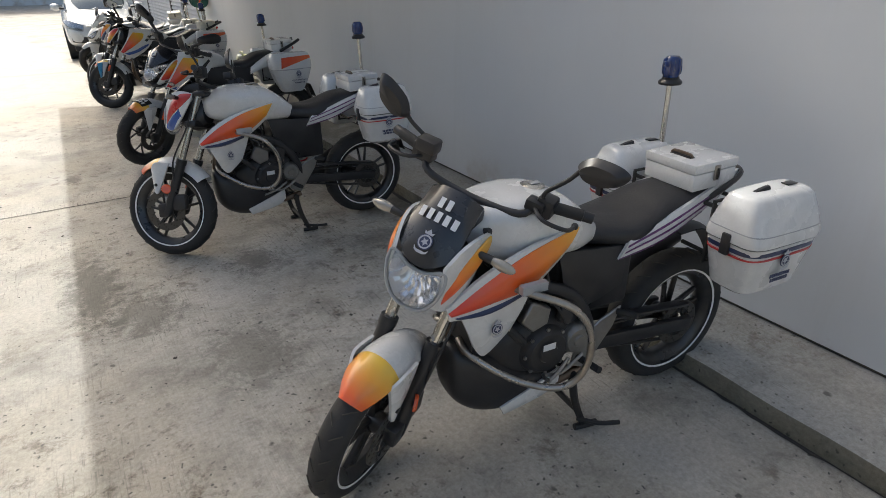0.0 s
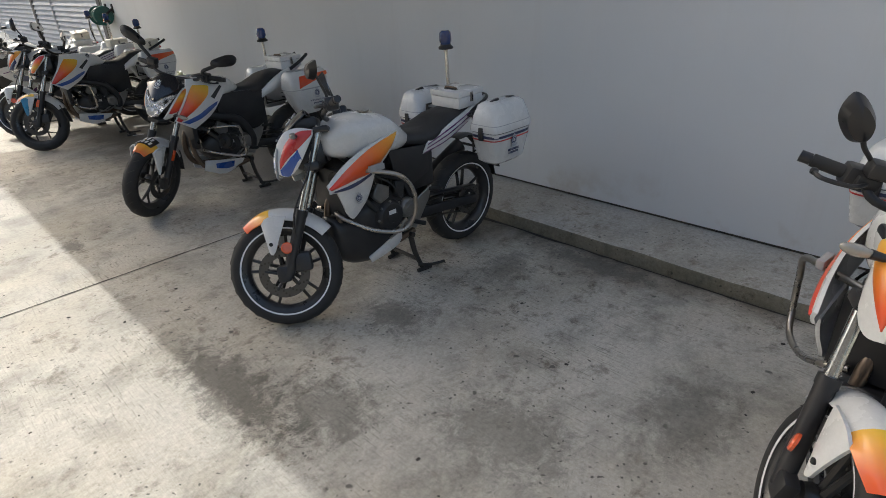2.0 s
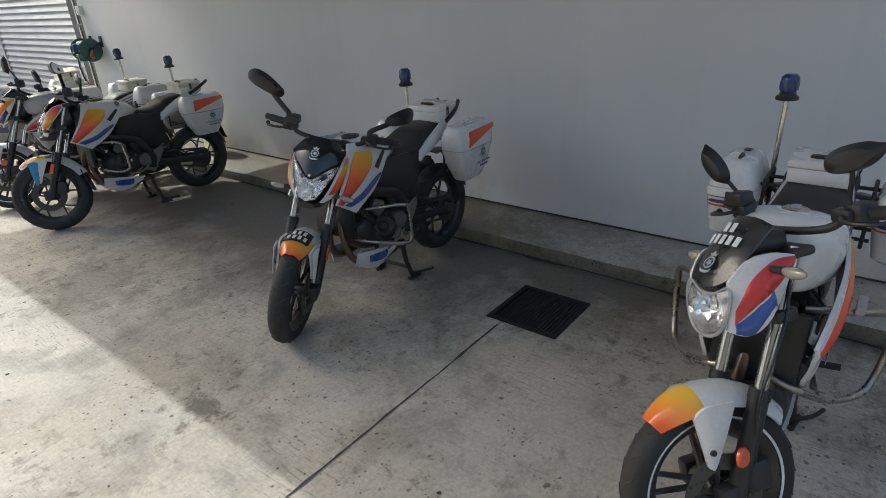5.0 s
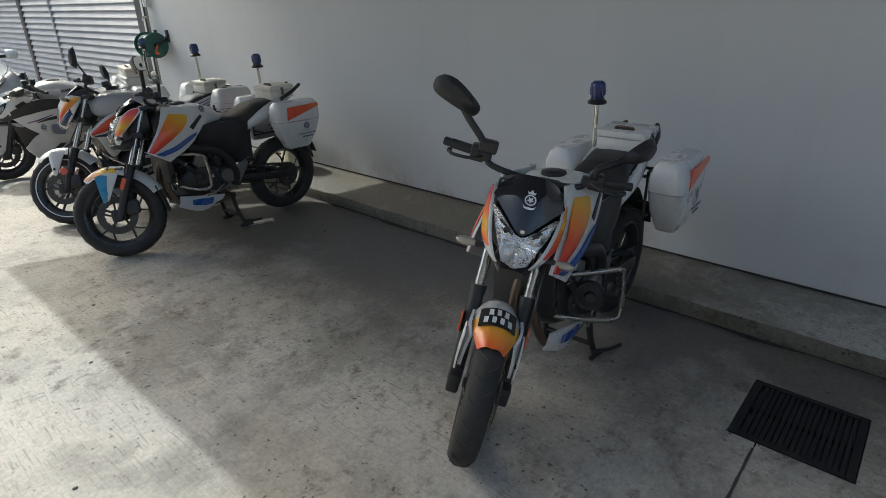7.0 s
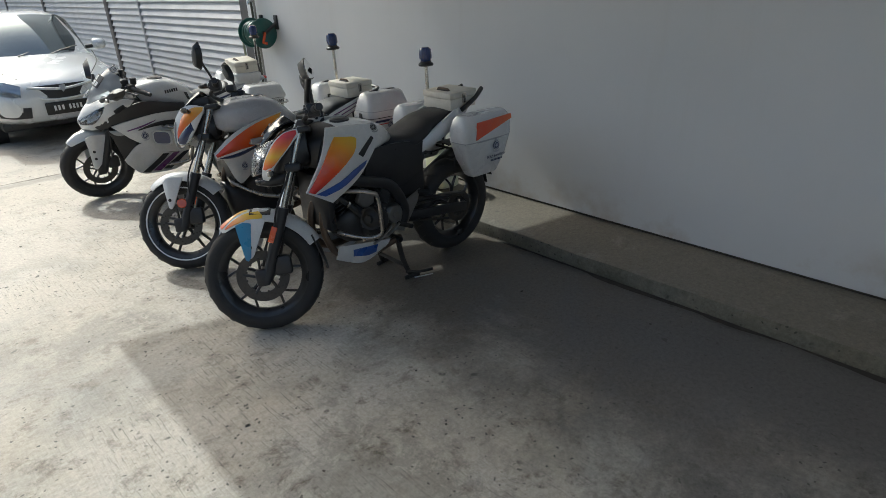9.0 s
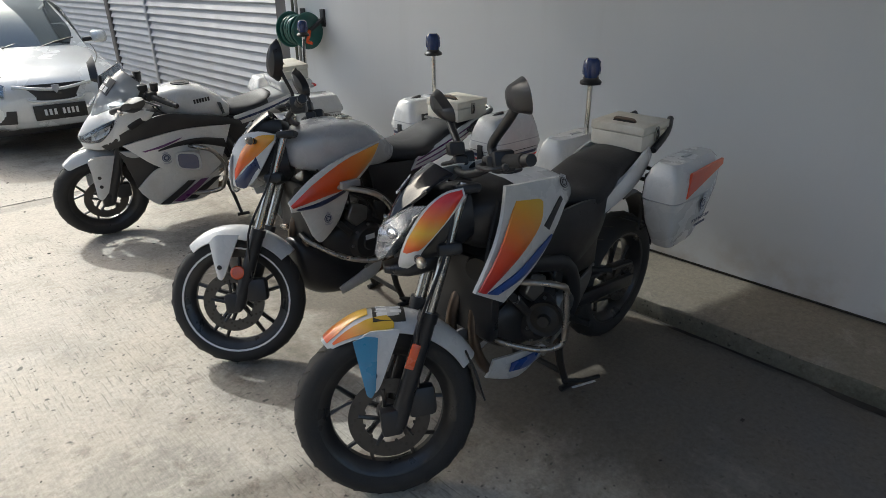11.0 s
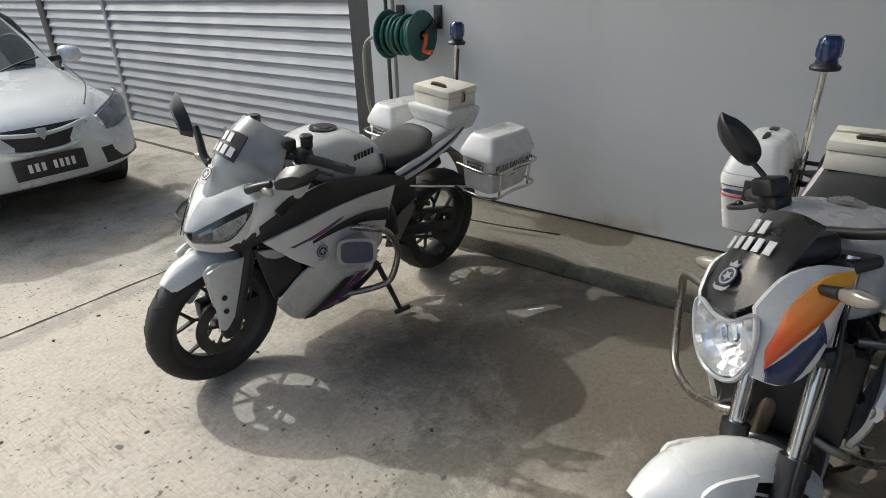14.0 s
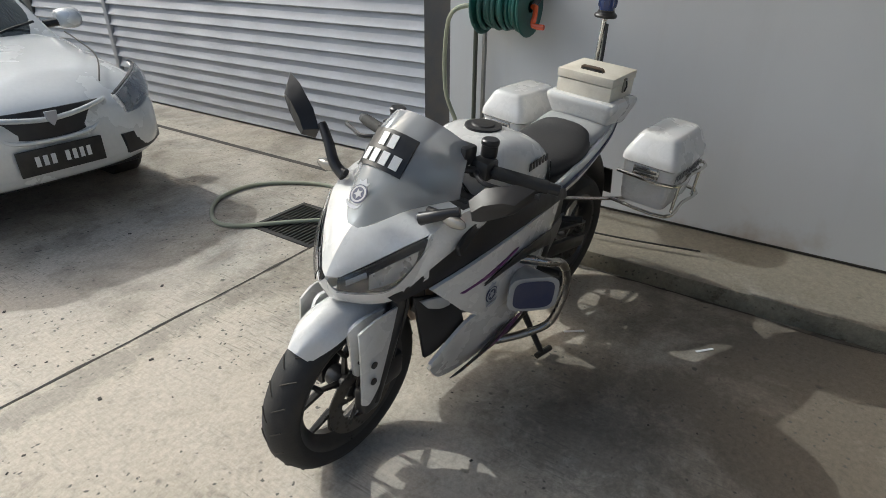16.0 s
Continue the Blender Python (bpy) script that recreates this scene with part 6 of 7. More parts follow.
        part("black_slash", skin(flip([(0.150, 0.190, 0.842), (0.052, 0.174, 0.915)], s), flip([(0.125, 0.191, 0.822), (0.040, 0.174, 0.900)], s), 0.002, 0.004, 3, 2), BLACK, sh)
        part("fork_cover", skin(flip([(0.30, 0.125, 0.945), (0.345, 0.140, 0.86), (0.375, 0.150, 0.77), (0.36, 0.150, 0.66)], s), flip([(0.255, 0.140, 0.90), (0.285, 0.155, 0.80), (0.30, 0.160, 0.70), (0.27, 0.155, 0.60)], s), 0.008, 0.01, 5, 5), BLACK, bike, "matt black cover between fork and shroud")
        part("cover_label", rbox(0.325, 0.345, 0.158 * s - 0.002, 0.158 * s + 0.002, 0.765, 0.835, 0.0005, 1), EMBLEM_GREY, bike, "pale printed label")
        badge(tank, basis((0.03, 0.152 * s, 0.945), (-s, 0, 0), (0, -0.5 * s, 0.8)) @ Matrix.Translation((0, -0.016, 0)), 0.06, BLACK, GREYPAINT)
        tt = flip([(-0.33, 0.125, 0.805), (-0.46, 0.14, 0.885), (-0.60, 0.125, 0.94), (-0.80, 0.05, 0.975)], s)
        tb = flip([(-0.32, 0.13, 0.742), (-0.47, 0.145, 0.80), (-0.62, 0.125, 0.86), (-0.78, 0.06, 0.925)], s)
        part("tail_panel", skin(tt, tb, 0.012, 0.012, 5, 5), WHITE, bike, "white tail panel")
        part("frame_spar", tube(flip([(0.28, 0.05, 0.82), (0.16, 0.13, 0.70), (-0.06, 0.14, 0.62), (-0.17, 0.12, 0.46), (-0.16, 0.11, 0.36)], s), 0.032, 10, 4), BLACK, bike, "black perimeter frame spar")
        part("side_cover", skin(flip([(0.06, 0.15, 0.835), (-0.14, 0.14, 0.835), (-0.36, 0.125, 0.80)], s), flip([(0.10, 0.145, 0.69), (-0.12, 0.135, 0.59), (-0.32, 0.115, 0.64)], s), 0.012, 0.01, 4, 5), BLACK, bike, "black side cover")
        part("crash_bar", tube(flip(loop, s), 0.0112, 10, 5), TUBE, bike, "tarnished steel crash bar loop")
        siren = part("horn_speaker", turned([(0, 0.03), (0.02, 0.03), (0.024, 0.012), (0.05, 0.0), (0.062, 0.006), (0.062, -0.02), (0.05, -0.035), (0, -0.04)], 22), IRON, bike, "black siren horn behind the crash bar", M=Matrix.Translation((0.12, 0.20 * s, 0.49)) @ Matrix.Rotation(radians(80), 4, "Y") @ Matrix.Rotation(radians(-25 * s), 4, "X"))
        bt = flip([(0.275, 0.115, 0.352), (0.12, 0.13, 0.325), (-0.06, 0.122, 0.292)], s)
        bb = flip([(0.285, 0.09, 0.268), (0.13, 0.11, 0.205), (-0.03, 0.115, 0.252)], s)
        bp = part("belly_panel", skin(bt, bb, 0.010, 0.01, 4, 5), WHITE, bike, "white belly panel with blue and red flashes")
        part("belly_flash", skin(flip([(0.2, 0.134, 0.312), (0.12, 0.140, 0.305), (0.04, 0.136, 0.295)], s), flip([(0.2, 0.128, 0.272), (0.11, 0.130, 0.248), (0.05, 0.128, 0.250)], s), 0.004, 0.004, 4, 3), BLUE, bp)
    part("tank_front_cover", loft([(0.35, 0.07, 0.79, 0.925, 2.6), (0.285, 0.128, 0.76, 0.962, 2.8), (0.205, 0.150, 0.77, 0.984, 3)], 24, 4), BLACK, bike, "black cover before the tank")
    part("radiator", rbox(0.29, 0.33, -0.14, 0.14, 0.46, 0.74, 0.008), BLACK, bike, "black radiator")
    part("seat", loft([(-0.06, 0.06, 0.79, 0.87, 2.4), (-0.13, 0.10, 0.785, 0.865, 2.6), (-0.26, 0.14, 0.77, 0.86, 2.8), (-0.36, 0.135, 0.80, 0.895, 2.8), (-0.43, 0.12, 0.83, 0.925, 2.8), (-0.60, 0.11, 0.87, 0.94, 2.8), (-0.76, 0.07, 0.905, 0.945, 2.4)], 26, 5), VINYL, bike, "worn black stepped seat")
    part("grab_rail", tube([(-0.64, 0.13, 0.93), (-0.76, 0.12, 0.98), (-0.86, 0.08, 1.02)], 0.014, 8, 3), BLACK, bike)
    part("grab_rail", tube([(-0.64, -0.13, 0.93), (-0.76, -0.12, 0.98), (-0.86, -0.08, 1.02)], 0.014, 8, 3), BLACK, bike)
    part("tail_light", loft([(-0.76, 0.04, 0.92, 0.965, 3), (-0.82, 0.03, 0.93, 0.955, 3)], 14, 2), RED, bike, "red tail light")
    part("battery_box", rbox(-0.36, 0.0, -0.10, 0.10, 0.50, 0.78, 0.02), BLACK, bike)
    engine(bike, 0.05, 0.44)
    footrests(bike, -0.14, 0.40)
    rear_end(bike, RX, RZ, -0.18, 0.38)
    stand(bike, -0.12, 0.27)
    tool_box(bike, -0.67, 0.935, 0.0, 2, paint=WHITE if fender_style == "tip" else CREAM)
    beacon(bike, pole[0], pole[1], 0.74, 1.155, 2)
    part("pole_bracket", tube([(pole[0], pole[1], 0.82), (-0.6, -0.11, 0.84)], 0.011, 8, 1), IRON, bike)
    for s in (1, -1):
        pannier(bike, s, -0.86, -0.47, 0.18, 0.36 if fender_style == "tip" else 0.335, 0.57, 0.93, "wedge")
    return bike

# ---------- fully faired sports motorcycle ----------
DART_MIRROR = [(-0.085, -0.03), (-0.05, -0.045), (0.03, -0.04), (0.085, -0.012), (0.095, 0.015), (0.05, 0.04), (-0.03, 0.045), (-0.08, 0.02)]


def sports_bike(front, rear, steer, lean, label):
    f, r = Vector((*front, 0)), Vector((*rear, 0))
    d, c = (f - r).normalized(), (f + r) / 2
    bike = thing("motorcycle", pose(c.x, c.y, 0.006, 0, 0, math.degrees(math.atan2(d.y, d.x))) @ pose(0, 0, 0, lean), label, "motorcycle", "row of parked patrol motorcycles")
    hw = (f - r).length / 2
    FX, RX, FZ_, RZ = hw, -hw, 0.278, 0.288
    S = steering(0.38, 0.90, steer)
    wheel(bike, "front_wheel", FX, FZ_, 0.278, 0.205, 0.11, "y", S, 0.13, steel=WORNDISC)
    wheel(bike, "rear_wheel", RX, RZ, 0.288, 0.205, 0.145, "y", None, 0.10, steel=WORNDISC)
    fork(bike, S, FX, FZ_, (0.43, 0, 0.86), 0.25, "plain", 0.092)
    fd = fender(bike, S, FX, FZ_, 0.305, 52, 128, 0.074, WHITE)
    for s in (1, -1):
        part("fork_guard", skin(flip([(FX + 0.06, 0.115, FZ_ + 0.28), (FX + 0.0, 0.122, FZ_ + 0.30), (FX - 0.09, 0.115, FZ_ + 0.29)], s), flip([(FX + 0.055, 0.128, FZ_ + 0.03), (FX + 0.03, 0.132, FZ_ + 0.02), (FX - 0.01, 0.13, FZ_ + 0.06)], s), 0.006, 0.006, 4, 5), WHITE, fd, "white fork guard", M=S)
        for zz in (0.11, 0.17):
            part("bolt", lathe([(0, 0.005 * s), (0.011, 0.004 * s), (0.011, 0)], 10), IRON, fd, M=S @ Matrix.Translation((FX + 0.025, 0.139 * s, FZ_ + zz)))
    # nose: ridged upper panel, slanted lamps, lower lip
    part("nose_core", loft([(0.28, 0.16, 0.67, 0.84, 2.6), (0.42, 0.165, 0.655, 0.835, 2.4), (0.53, 0.14, 0.65, 0.79, 2.2), (0.62, 0.085, 0.64, 0.72, 2)], 24, 4), BLACK, bike)
    for s in (1, -1):
        ridge = flip([(0.712, 0.0, 0.685), (0.672, 0.0, 0.745), (0.62, 0.0, 0.80), (0.53, 0.0, 0.85), (0.42, 0.0, 0.885)], s)
        brow = flip([(0.694, 0.034, 0.69), (0.632, 0.098, 0.742), (0.575, 0.145, 0.782), (0.512, 0.184, 0.815), (0.42, 0.203, 0.852)], s)
        nose = part("nose_fairing", skin(ridge, brow, 0.006, 0.008, 5, 6, Vector((0.5, 0.25 * s, 0.8))), WHITE, bike, "white ridged nose fairing")
        lt = flip([(0.696, 0.030, 0.688), (0.634, 0.097, 0.738), (0.576, 0.144, 0.778), (0.514, 0.183, 0.811)], s)
        lb = flip([(0.705, 0.034, 0.655), (0.658, 0.098, 0.658), (0.606, 0.148, 0.682), (0.518, 0.186, 0.794)], s)
        hl = part("headlight", skin(lt, lb, 0.004, 0.014, 5, 6, Vector((0.7, 0.7 * s, 0))), GLOSSBLACK, bike, "black slanted headlight with clear bowls")
        it = flip([(0.648, 0.093, 0.708), (0.600, 0.132, 0.742), (0.548, 0.168, 0.772)], s)
        ib = flip([(0.655, 0.100, 0.672), (0.610, 0.140, 0.692), (0.560, 0.170, 0.738)], s)
        part("reflector_bowl", skin([tuple(Vector(p) + Vector((0.006, 0.007 * s, 0))) for p in it], [tuple(Vector(p) + Vector((0.006, 0.007 * s, 0))) for p in ib], -0.004, 0.003, 4, 4, Vector((0.7, 0.7 * s, 0))), LAMPBOWL, hl)
        part("position_lamp", skin(flip([(0.688, 0.05, 0.684), (0.652, 0.088, 0.712)], s), flip([(0.69, 0.055, 0.672), (0.655, 0.095, 0.70)], s), 0.002, 0.003, 3, 2, Vector((0.7, 0.7 * s, 0))), LAMPBOWL, hl)
        shift = Vector((0.007, 0.008 * s, 0))
        ln = part("headlight_lens", skin([tuple(Vector(p) + shift) for p in lt], [tuple(Vector(p) + shift) for p in lb], 0.006, 0.003, 5, 6, Vector((0.7, 0.7 * s, 0))), GLASS, hl, "clear lens")
        ln.visible_shadow = False
        lip_t = flip([(0.712, 0.0, 0.68), (0.705, 0.036, 0.653), (0.658, 0.101, 0.656), (0.606, 0.151, 0.680), (0.52, 0.188, 0.788)], s)
        lip_b = flip([(0.698, 0.0, 0.612), (0.688, 0.032, 0.612), (0.642, 0.09, 0.608), (0.592, 0.142, 0.626), (0.52, 0.186, 0.68)], s)
        part("nose_lip", skin(lip_t, lip_b, 0.004, 0.008, 5, 4, Vector((0.7, 0.7 * s, 0))), WHITE, nose)
        # side of the fairing
        ut = flip([(0.522, 0.184, 0.81), (0.45, 0.202, 0.842), (0.37, 0.218, 0.852), (0.31, 0.226, 0.835)], s)
        ub = flip([(0.585, 0.150, 0.638), (0.53, 0.188, 0.705), (0.44, 0.215, 0.758), (0.35, 0.228, 0.795)], s)
        up_ = part("upper_fairing", skin(ut, ub, 0.012, 0.01, 5, 6), WHITE, bike, "white upper fairing side")
        part("fairing_vent", rbox(-0.06, 0.06, -0.008, 0.008, -0.018, 0.018, 0.006), BLACK, up_, "black slotted vent", M=Matrix.Translation((0.415, 0.226 * s, 0.785)) @ Matrix.Rotation(radians(26), 4, "Y") @ Matrix.Rotation(radians(8 * s), 4, "Z"))
        bt = flip([(0.62, 0.140, 0.640), (0.52, 0.186, 0.715), (0.42, 0.21, 0.765), (0.31, 0.224, 0.808), (0.20, 0.225, 0.815), (0.05, 0.222, 0.785), (-0.10, 0.205, 0.755), (-0.24, 0.175, 0.70)], s)
        bb = flip([(0.585, 0.138, 0.605), (0.50, 0.184, 0.645), (0.40, 0.210, 0.675), (0.29, 0.227, 0.694), (0.18, 0.233, 0.705), (0.05, 0.228, 0.715), (-0.11, 0.205, 0.69), (-0.26, 0.175, 0.66)], s)
        part("fairing_band", skin(bt, bb, 0.005, 0.01, 4, 6), BLACK, bike, "matt black fairing band")
        mt = flip([(0.515, 0.196, 0.642), (0.35, 0.232, 0.684), (0.14, 0.240, 0.712), (-0.16, 0.198, 0.69)], s)
        mb = flip([(0.395, 0.215, 0.525), (0.28, 0.237, 0.45), (0.08, 0.232, 0.36), (-0.06, 0.20, 0.42)], s)
        mid = part("middle_fairing", skin(mt, mb, 0.010, 0.012, 5, 8), WHITE, bike, "white middle fairing with a badge")
        lt2 = flip([(0.475, 0.185, 0.345), (0.34, 0.226, 0.475), (0.22, 0.238, 0.418), (0.08, 0.232, 0.358), (-0.05, 0.20, 0.40)], s)
        lb2 = flip([(0.455, 0.165, 0.30), (0.36, 0.14, 0.19), (0.22, 0.15, 0.175), (0.08, 0.155, 0.18), (-0.04, 0.14, 0.22)], s)
        low = part("lower_fairing", skin(lt2, lb2, 0.016, 0.012, 5, 7), WHITE, bike, "white belly fairing with dark slashes")
        part("fairing_inlet", skin(flip([(0.54, 0.160, 0.61), (0.47, 0.185, 0.595), (0.38, 0.20, 0.53)], s), flip([(0.468, 0.155, 0.35), (0.43, 0.17, 0.37), (0.35, 0.20, 0.45)], s), 0.0, 0.01, 4, 5), BLACK, low, "black radiator inlet")
        part("inlet_badge", skin(flip([(0.535, 0.180, 0.605), (0.485, 0.200, 0.605), (0.44, 0.210, 0.59)], s), flip([(0.505, 0.182, 0.57), (0.47, 0.198, 0.56), (0.44, 0.206, 0.562)], s), 0.006, 0.008, 4, 3), GREYPAINT, low)
        sl = flip([(0.33, 0.246, 0.60), (0.20, 0.256, 0.64), (0.06, 0.252, 0.645), (-0.10, 0.215, 0.605)], s)
        sb = flip([(0.33, 0.246, 0.592), (0.20, 0.256, 0.612), (0.06, 0.252, 0.602), (-0.12, 0.212, 0.535)], s)
        part("dark_slash", skin(sl, sb, 0.004, 0.004, 4, 3), BLACK, mid)
        part("purple_slash", skin(flip([(0.42, 0.225, 0.60), (0.30, 0.246, 0.63), (0.18, 0.254, 0.665)], s), flip([(0.40, 0.227, 0.592), (0.30, 0.246, 0.616), (0.20, 0.253, 0.652)], s), 0.003, 0.004, 4, 2), PURPLE, mid)
        for q in range(3):
            x0 = 0.24 - q * 0.085
            part("belly_slash", skin(flip([(x0 - 0.06, 0.246, 0.365 - 0.005 * q), (x0 + 0.03, 0.226, 0.29), (x0 + 0.12, 0.182, 0.21)], s), flip([(x0 - 0.11, 0.246, 0.36), (x0 - 0.03, 0.226, 0.285), (x0 + 0.06, 0.184, 0.20)], s), 0.005, 0.004, 4, 2), (CASTING, PURPLE, BLACK)[q], low)
        badge(mid, basis((0.29, 0.243 * s, 0.545), (-s, 0, 0.1), (0, 0, 1)) @ Matrix.Translation((0, -0.004, 0)), 0.09, NAVY, EMBLEM_GREY)
        # bars and mirrors
        grip_a, grip_b = Vector((0.30, 0.20 * s, 0.925)), Vector((0.23, 0.335 * s, 0.905))
        part("clip_on_bar", tube([(0.38, 0.10 * s, 0.925), tuple(grip_a), tuple(grip_b)], 0.011, 8, 2), BLACK, bike, M=S)
        g = part("grip", tube([grip_a, grip_b], 0.0185, 12, 1), RUBBER, bike, "black rubber handgrip", M=S)
        part("bar_end", tube([grip_b, grip_b + (grip_b - grip_a).normalized() * 0.03], 0.016, 10, 1), BLACK, g, M=S)
        part("switchgear", rbox(0.27, 0.33, 0.17 * s - 0.03, 0.17 * s + 0.03, 0.90, 0.955, 0.01), BLACK, bike, M=S)
        part("lever", tube([(0.34, 0.17 * s, 0.925), (0.37, 0.22 * s, 0.92), (0.33, 0.30 * s, 0.91), (0.305, 0.35 * s, 0.905)], 0.0065, 8, 4), BLACK, bike, M=S)
        part("reservoir" if s < 0 else "clutch_perch", rbox(0.305, 0.365, 0.12 * s - 0.03, 0.12 * s + 0.03, 0.935, 0.99, 0.012), BLACK, bike, M=S)
        cup = part("fluid_cup", turned([(0, 0.0), (0.02, 0.0), (0.023, 0.006), (0.023, 0.036), (0.025, 0.038), (0.025, 0.048), (0.021, 0.052), (0, 0.052)], 18), BLACK, bike, "black brake fluid cup", M=S @ Matrix.Translation((0.275, 0.165 * s, 0.95)))
        part("cup_bracket", rbox(-0.008, 0.05, -0.012, 0.012, -0.006, 0.004, 0.003), IRON, cup, M=S @ Matrix.Translation((0.275, 0.165 * s, 0.95)))
        # one mirror is folded back along the fairing, the other stands out
        if s > 0:
            stalk = [(0.525, 0.15, 0.845), (0.515, 0.19, 0.865), (0.485, 0.240, 0.885)]
            hold = Matrix.Translation((0.425, 0.312, 0.918)) @ Matrix.Rotation(radians(30), 4, "Z") @ Matrix.Rotation(radians(20), 4, "X") @ Matrix.Diagonal((0.9, 0.85, 0.82, 1))
        else:
            stalk = [(0.50, -0.16, 0.85), (0.50, -0.20, 0.875), (0.49, -0.235, 0.925), (0.478, -0.275, 0.965)]
            hold = Matrix.Translation((0.478, -0.350, 0.998)) @ Matrix.Rotation(radians(-8), 4, "Z") @ Matrix.Rotation(radians(-42), 4, "X") @ Matrix.Diagonal((0.8, 1.0, 0.68, 1))
        mir = part("mirror", tube(stalk, (0.018, 0.013), 10, 4), BLACK, bike, "dark angular mirror on a stalk")
        shell = bmesh.new()
        ring = [shell.verts.new((0, px * 1.1 * s, pz * 1.15)) for px, pz in DART_MIRROR]
        tipv = [shell.verts.new((0.055, px * 0.7 * s - 0.02 * s, pz * 0.55)) for px, pz in DART_MIRROR]
        for j in range(len(ring)):
            k2 = (j + 1) % len(ring)
            shell.faces.new((ring[j], ring[k2], tipv[k2], tipv[j]))
        shell.faces.new(ring)
        shell.faces.new(tipv)
        part("mirror_shell", shell, BLACK, mir, M=hold, smooth=55)
        part("mirror_glass", plate([(px * s * 0.9, pz * 0.88) for px, pz in DART_MIRROR], -0.003, -0.001, "x"), MIRROR, mir, M=hold)
        indicator(bike, Matrix.Translation((0.50, 0.215 * s, 0.862)), s, AMBER)
        # rear
        tt = flip([(-0.20, 0.16, 0.725), (-0.42, 0.155, 0.775), (-0.64, 0.13, 0.83), (-0.82, 0.07, 0.86)], s)
        tb = flip([(-0.23, 0.16, 0.665), (-0.40, 0.158, 0.70), (-0.62, 0.135, 0.765), (-0.80, 0.08, 0.825)], s)
        tp = part("tail_panel", skin(tt, tb, 0.010, 0.012, 5, 5), WHITE, bike, "white tail panel with dark stripes")
        part("tail_stripe", skin([tuple(Vector(p).lerp(Vector(q), 0.3) + Vector((0, 0.013 * s, 0))) for p, q in zip(tt, tb)], [tuple(Vector(p).lerp(Vector(q), 0.52) + Vector((0, 0.013 * s, 0))) for p, q in zip(tt, tb)], 0.001, 0.004, 5, 2), NAVY, tp)
        part("frame_spar", tube(flip([(0.30, 0.08, 0.80), (0.1, 0.15, 0.70), (-0.12, 0.16, 0.60), (-0.2, 0.14, 0.42)], s), 0.032, 10, 4), BLACK, bike)
        bar = part("crash_bar", tube(flip([(0.14, 0.235, 0.60), (0.10, 0.31, 0.605), (0.02, 0.335, 0.57), (-0.045, 0.335, 0.46), (-0.03, 0.325, 0.34), (0.0, 0.30, 0.285), (0.10, 0.23, 0.255), (0.20, 0.15, 0.24)], s), 0.0145, 10, 6), TUBE, bike, "dull steel crash bar loop")
        if s > 0:
            sp = part("siren", loft([(-0.075, 0.03, -0.03, 0.03, 4), (-0.02, 0.05, -0.045, 0.045, 4), (0.035, 0.078, -0.058, 0.058, 4), (0.05, 0.082, -0.062, 0.062, 4)], 20, 3), GREYPAINT, bike, "grey box siren on the crash bar", M=Matrix.Translation((0.15, 0.29, 0.53)) @ Matrix.Rotation(radians(52), 4, "Z"))
            part("siren_mouth", loft([(0.045, 0.06, -0.045, 0.045, 4), (0.053, 0.066, -0.05, 0.05, 4)], 20, 1), NAVY, sp, "dark blue siren mouth", M=Matrix.Translation((0.15, 0.29, 0.53)) @ Matrix.Rotation(radians(52), 4, "Z"))
    # screen
    st_ = [(0.325, 0.140, 0.985), (0.382, 0.078, 1.038), (0.402, 0.0, 1.055), (0.382, -0.078, 1.038), (0.325, -0.140, 0.985)]
    sb_ = [(0.40, 0.172, 0.868), (0.52, 0.105, 0.852), (0.622, 0.0, 0.795), (0.52, -0.105, 0.852), (0.40, -0.172, 0.868)]
    scr = part("windscreen", skin(st_, sb_, 0.03, 0.004, 6, 8, Vector((0.7, 0, 0.7))), SCREEN, bike, "smoky grey windscreen")
    scr.visible_shadow = False
    face = basis((0.501, 0.0, 0.976), (0, 1, 0), (-0.22, 0, 0.253)) @ Matrix.Translation((0, -0.009, 0))
    sheet = rbox(-0.072, 0.072, 0.0, 0.003, -0.054, 0.054, 0)
    for k in range(-3, 4):
        bmesh.ops.bisect_plane(sheet, geom=sheet.verts[:] + sheet.edges[:] + sheet.faces[:], plane_co=(k * 0.016, 0, 0), plane_no=(1, 0, 0))
    for v in sheet.verts:
        v.co.y += 4.3 * v.co.x ** 2
    pl = part("number_panel", sheet, PLATE_BLACK, bike, "black number panel on the screen", M=face)
    bars("number", pl, face @ Matrix.Translation((0, -0.001, 0)), [2, 4], 0.128, 0.098, MARK, 0.34, False, 4.3)
    badge(scr, basis((0.585, 0, 0.872), (0, 1, 0), (-0.2, 0, 0.22)) @ Matrix.Translation((0, -0.014, 0)), 0.085, NAVY, EMBLEM_GREY)
    part("clock_pod", rbox(0.35, 0.44, -0.09, 0.09, 0.88, 0.945, 0.02), BLACK, bike)
    part("inner_fairing", loft([(0.24, 0.17, 0.72, 0.80, 3), (0.34, 0.185, 0.72, 0.84, 3), (0.44, 0.165, 0.72, 0.862, 3)], 20, 2), BLACK, bike)
    tank = part("fuel_tank", loft([(0.255, 0.07, 0.79, 0.90, 2.6), (0.19, 0.135, 0.75, 0.932, 2.8), (0.06, 0.168, 0.72, 0.950, 2.8), (-0.06, 0.168, 0.71, 0.918, 2.8), (-0.15, 0.135, 0.70, 0.865, 2.6), (-0.22, 0.08, 0.70, 0.785, 2.2)], 30, 5), WHITE, bike, "white fuel tank")
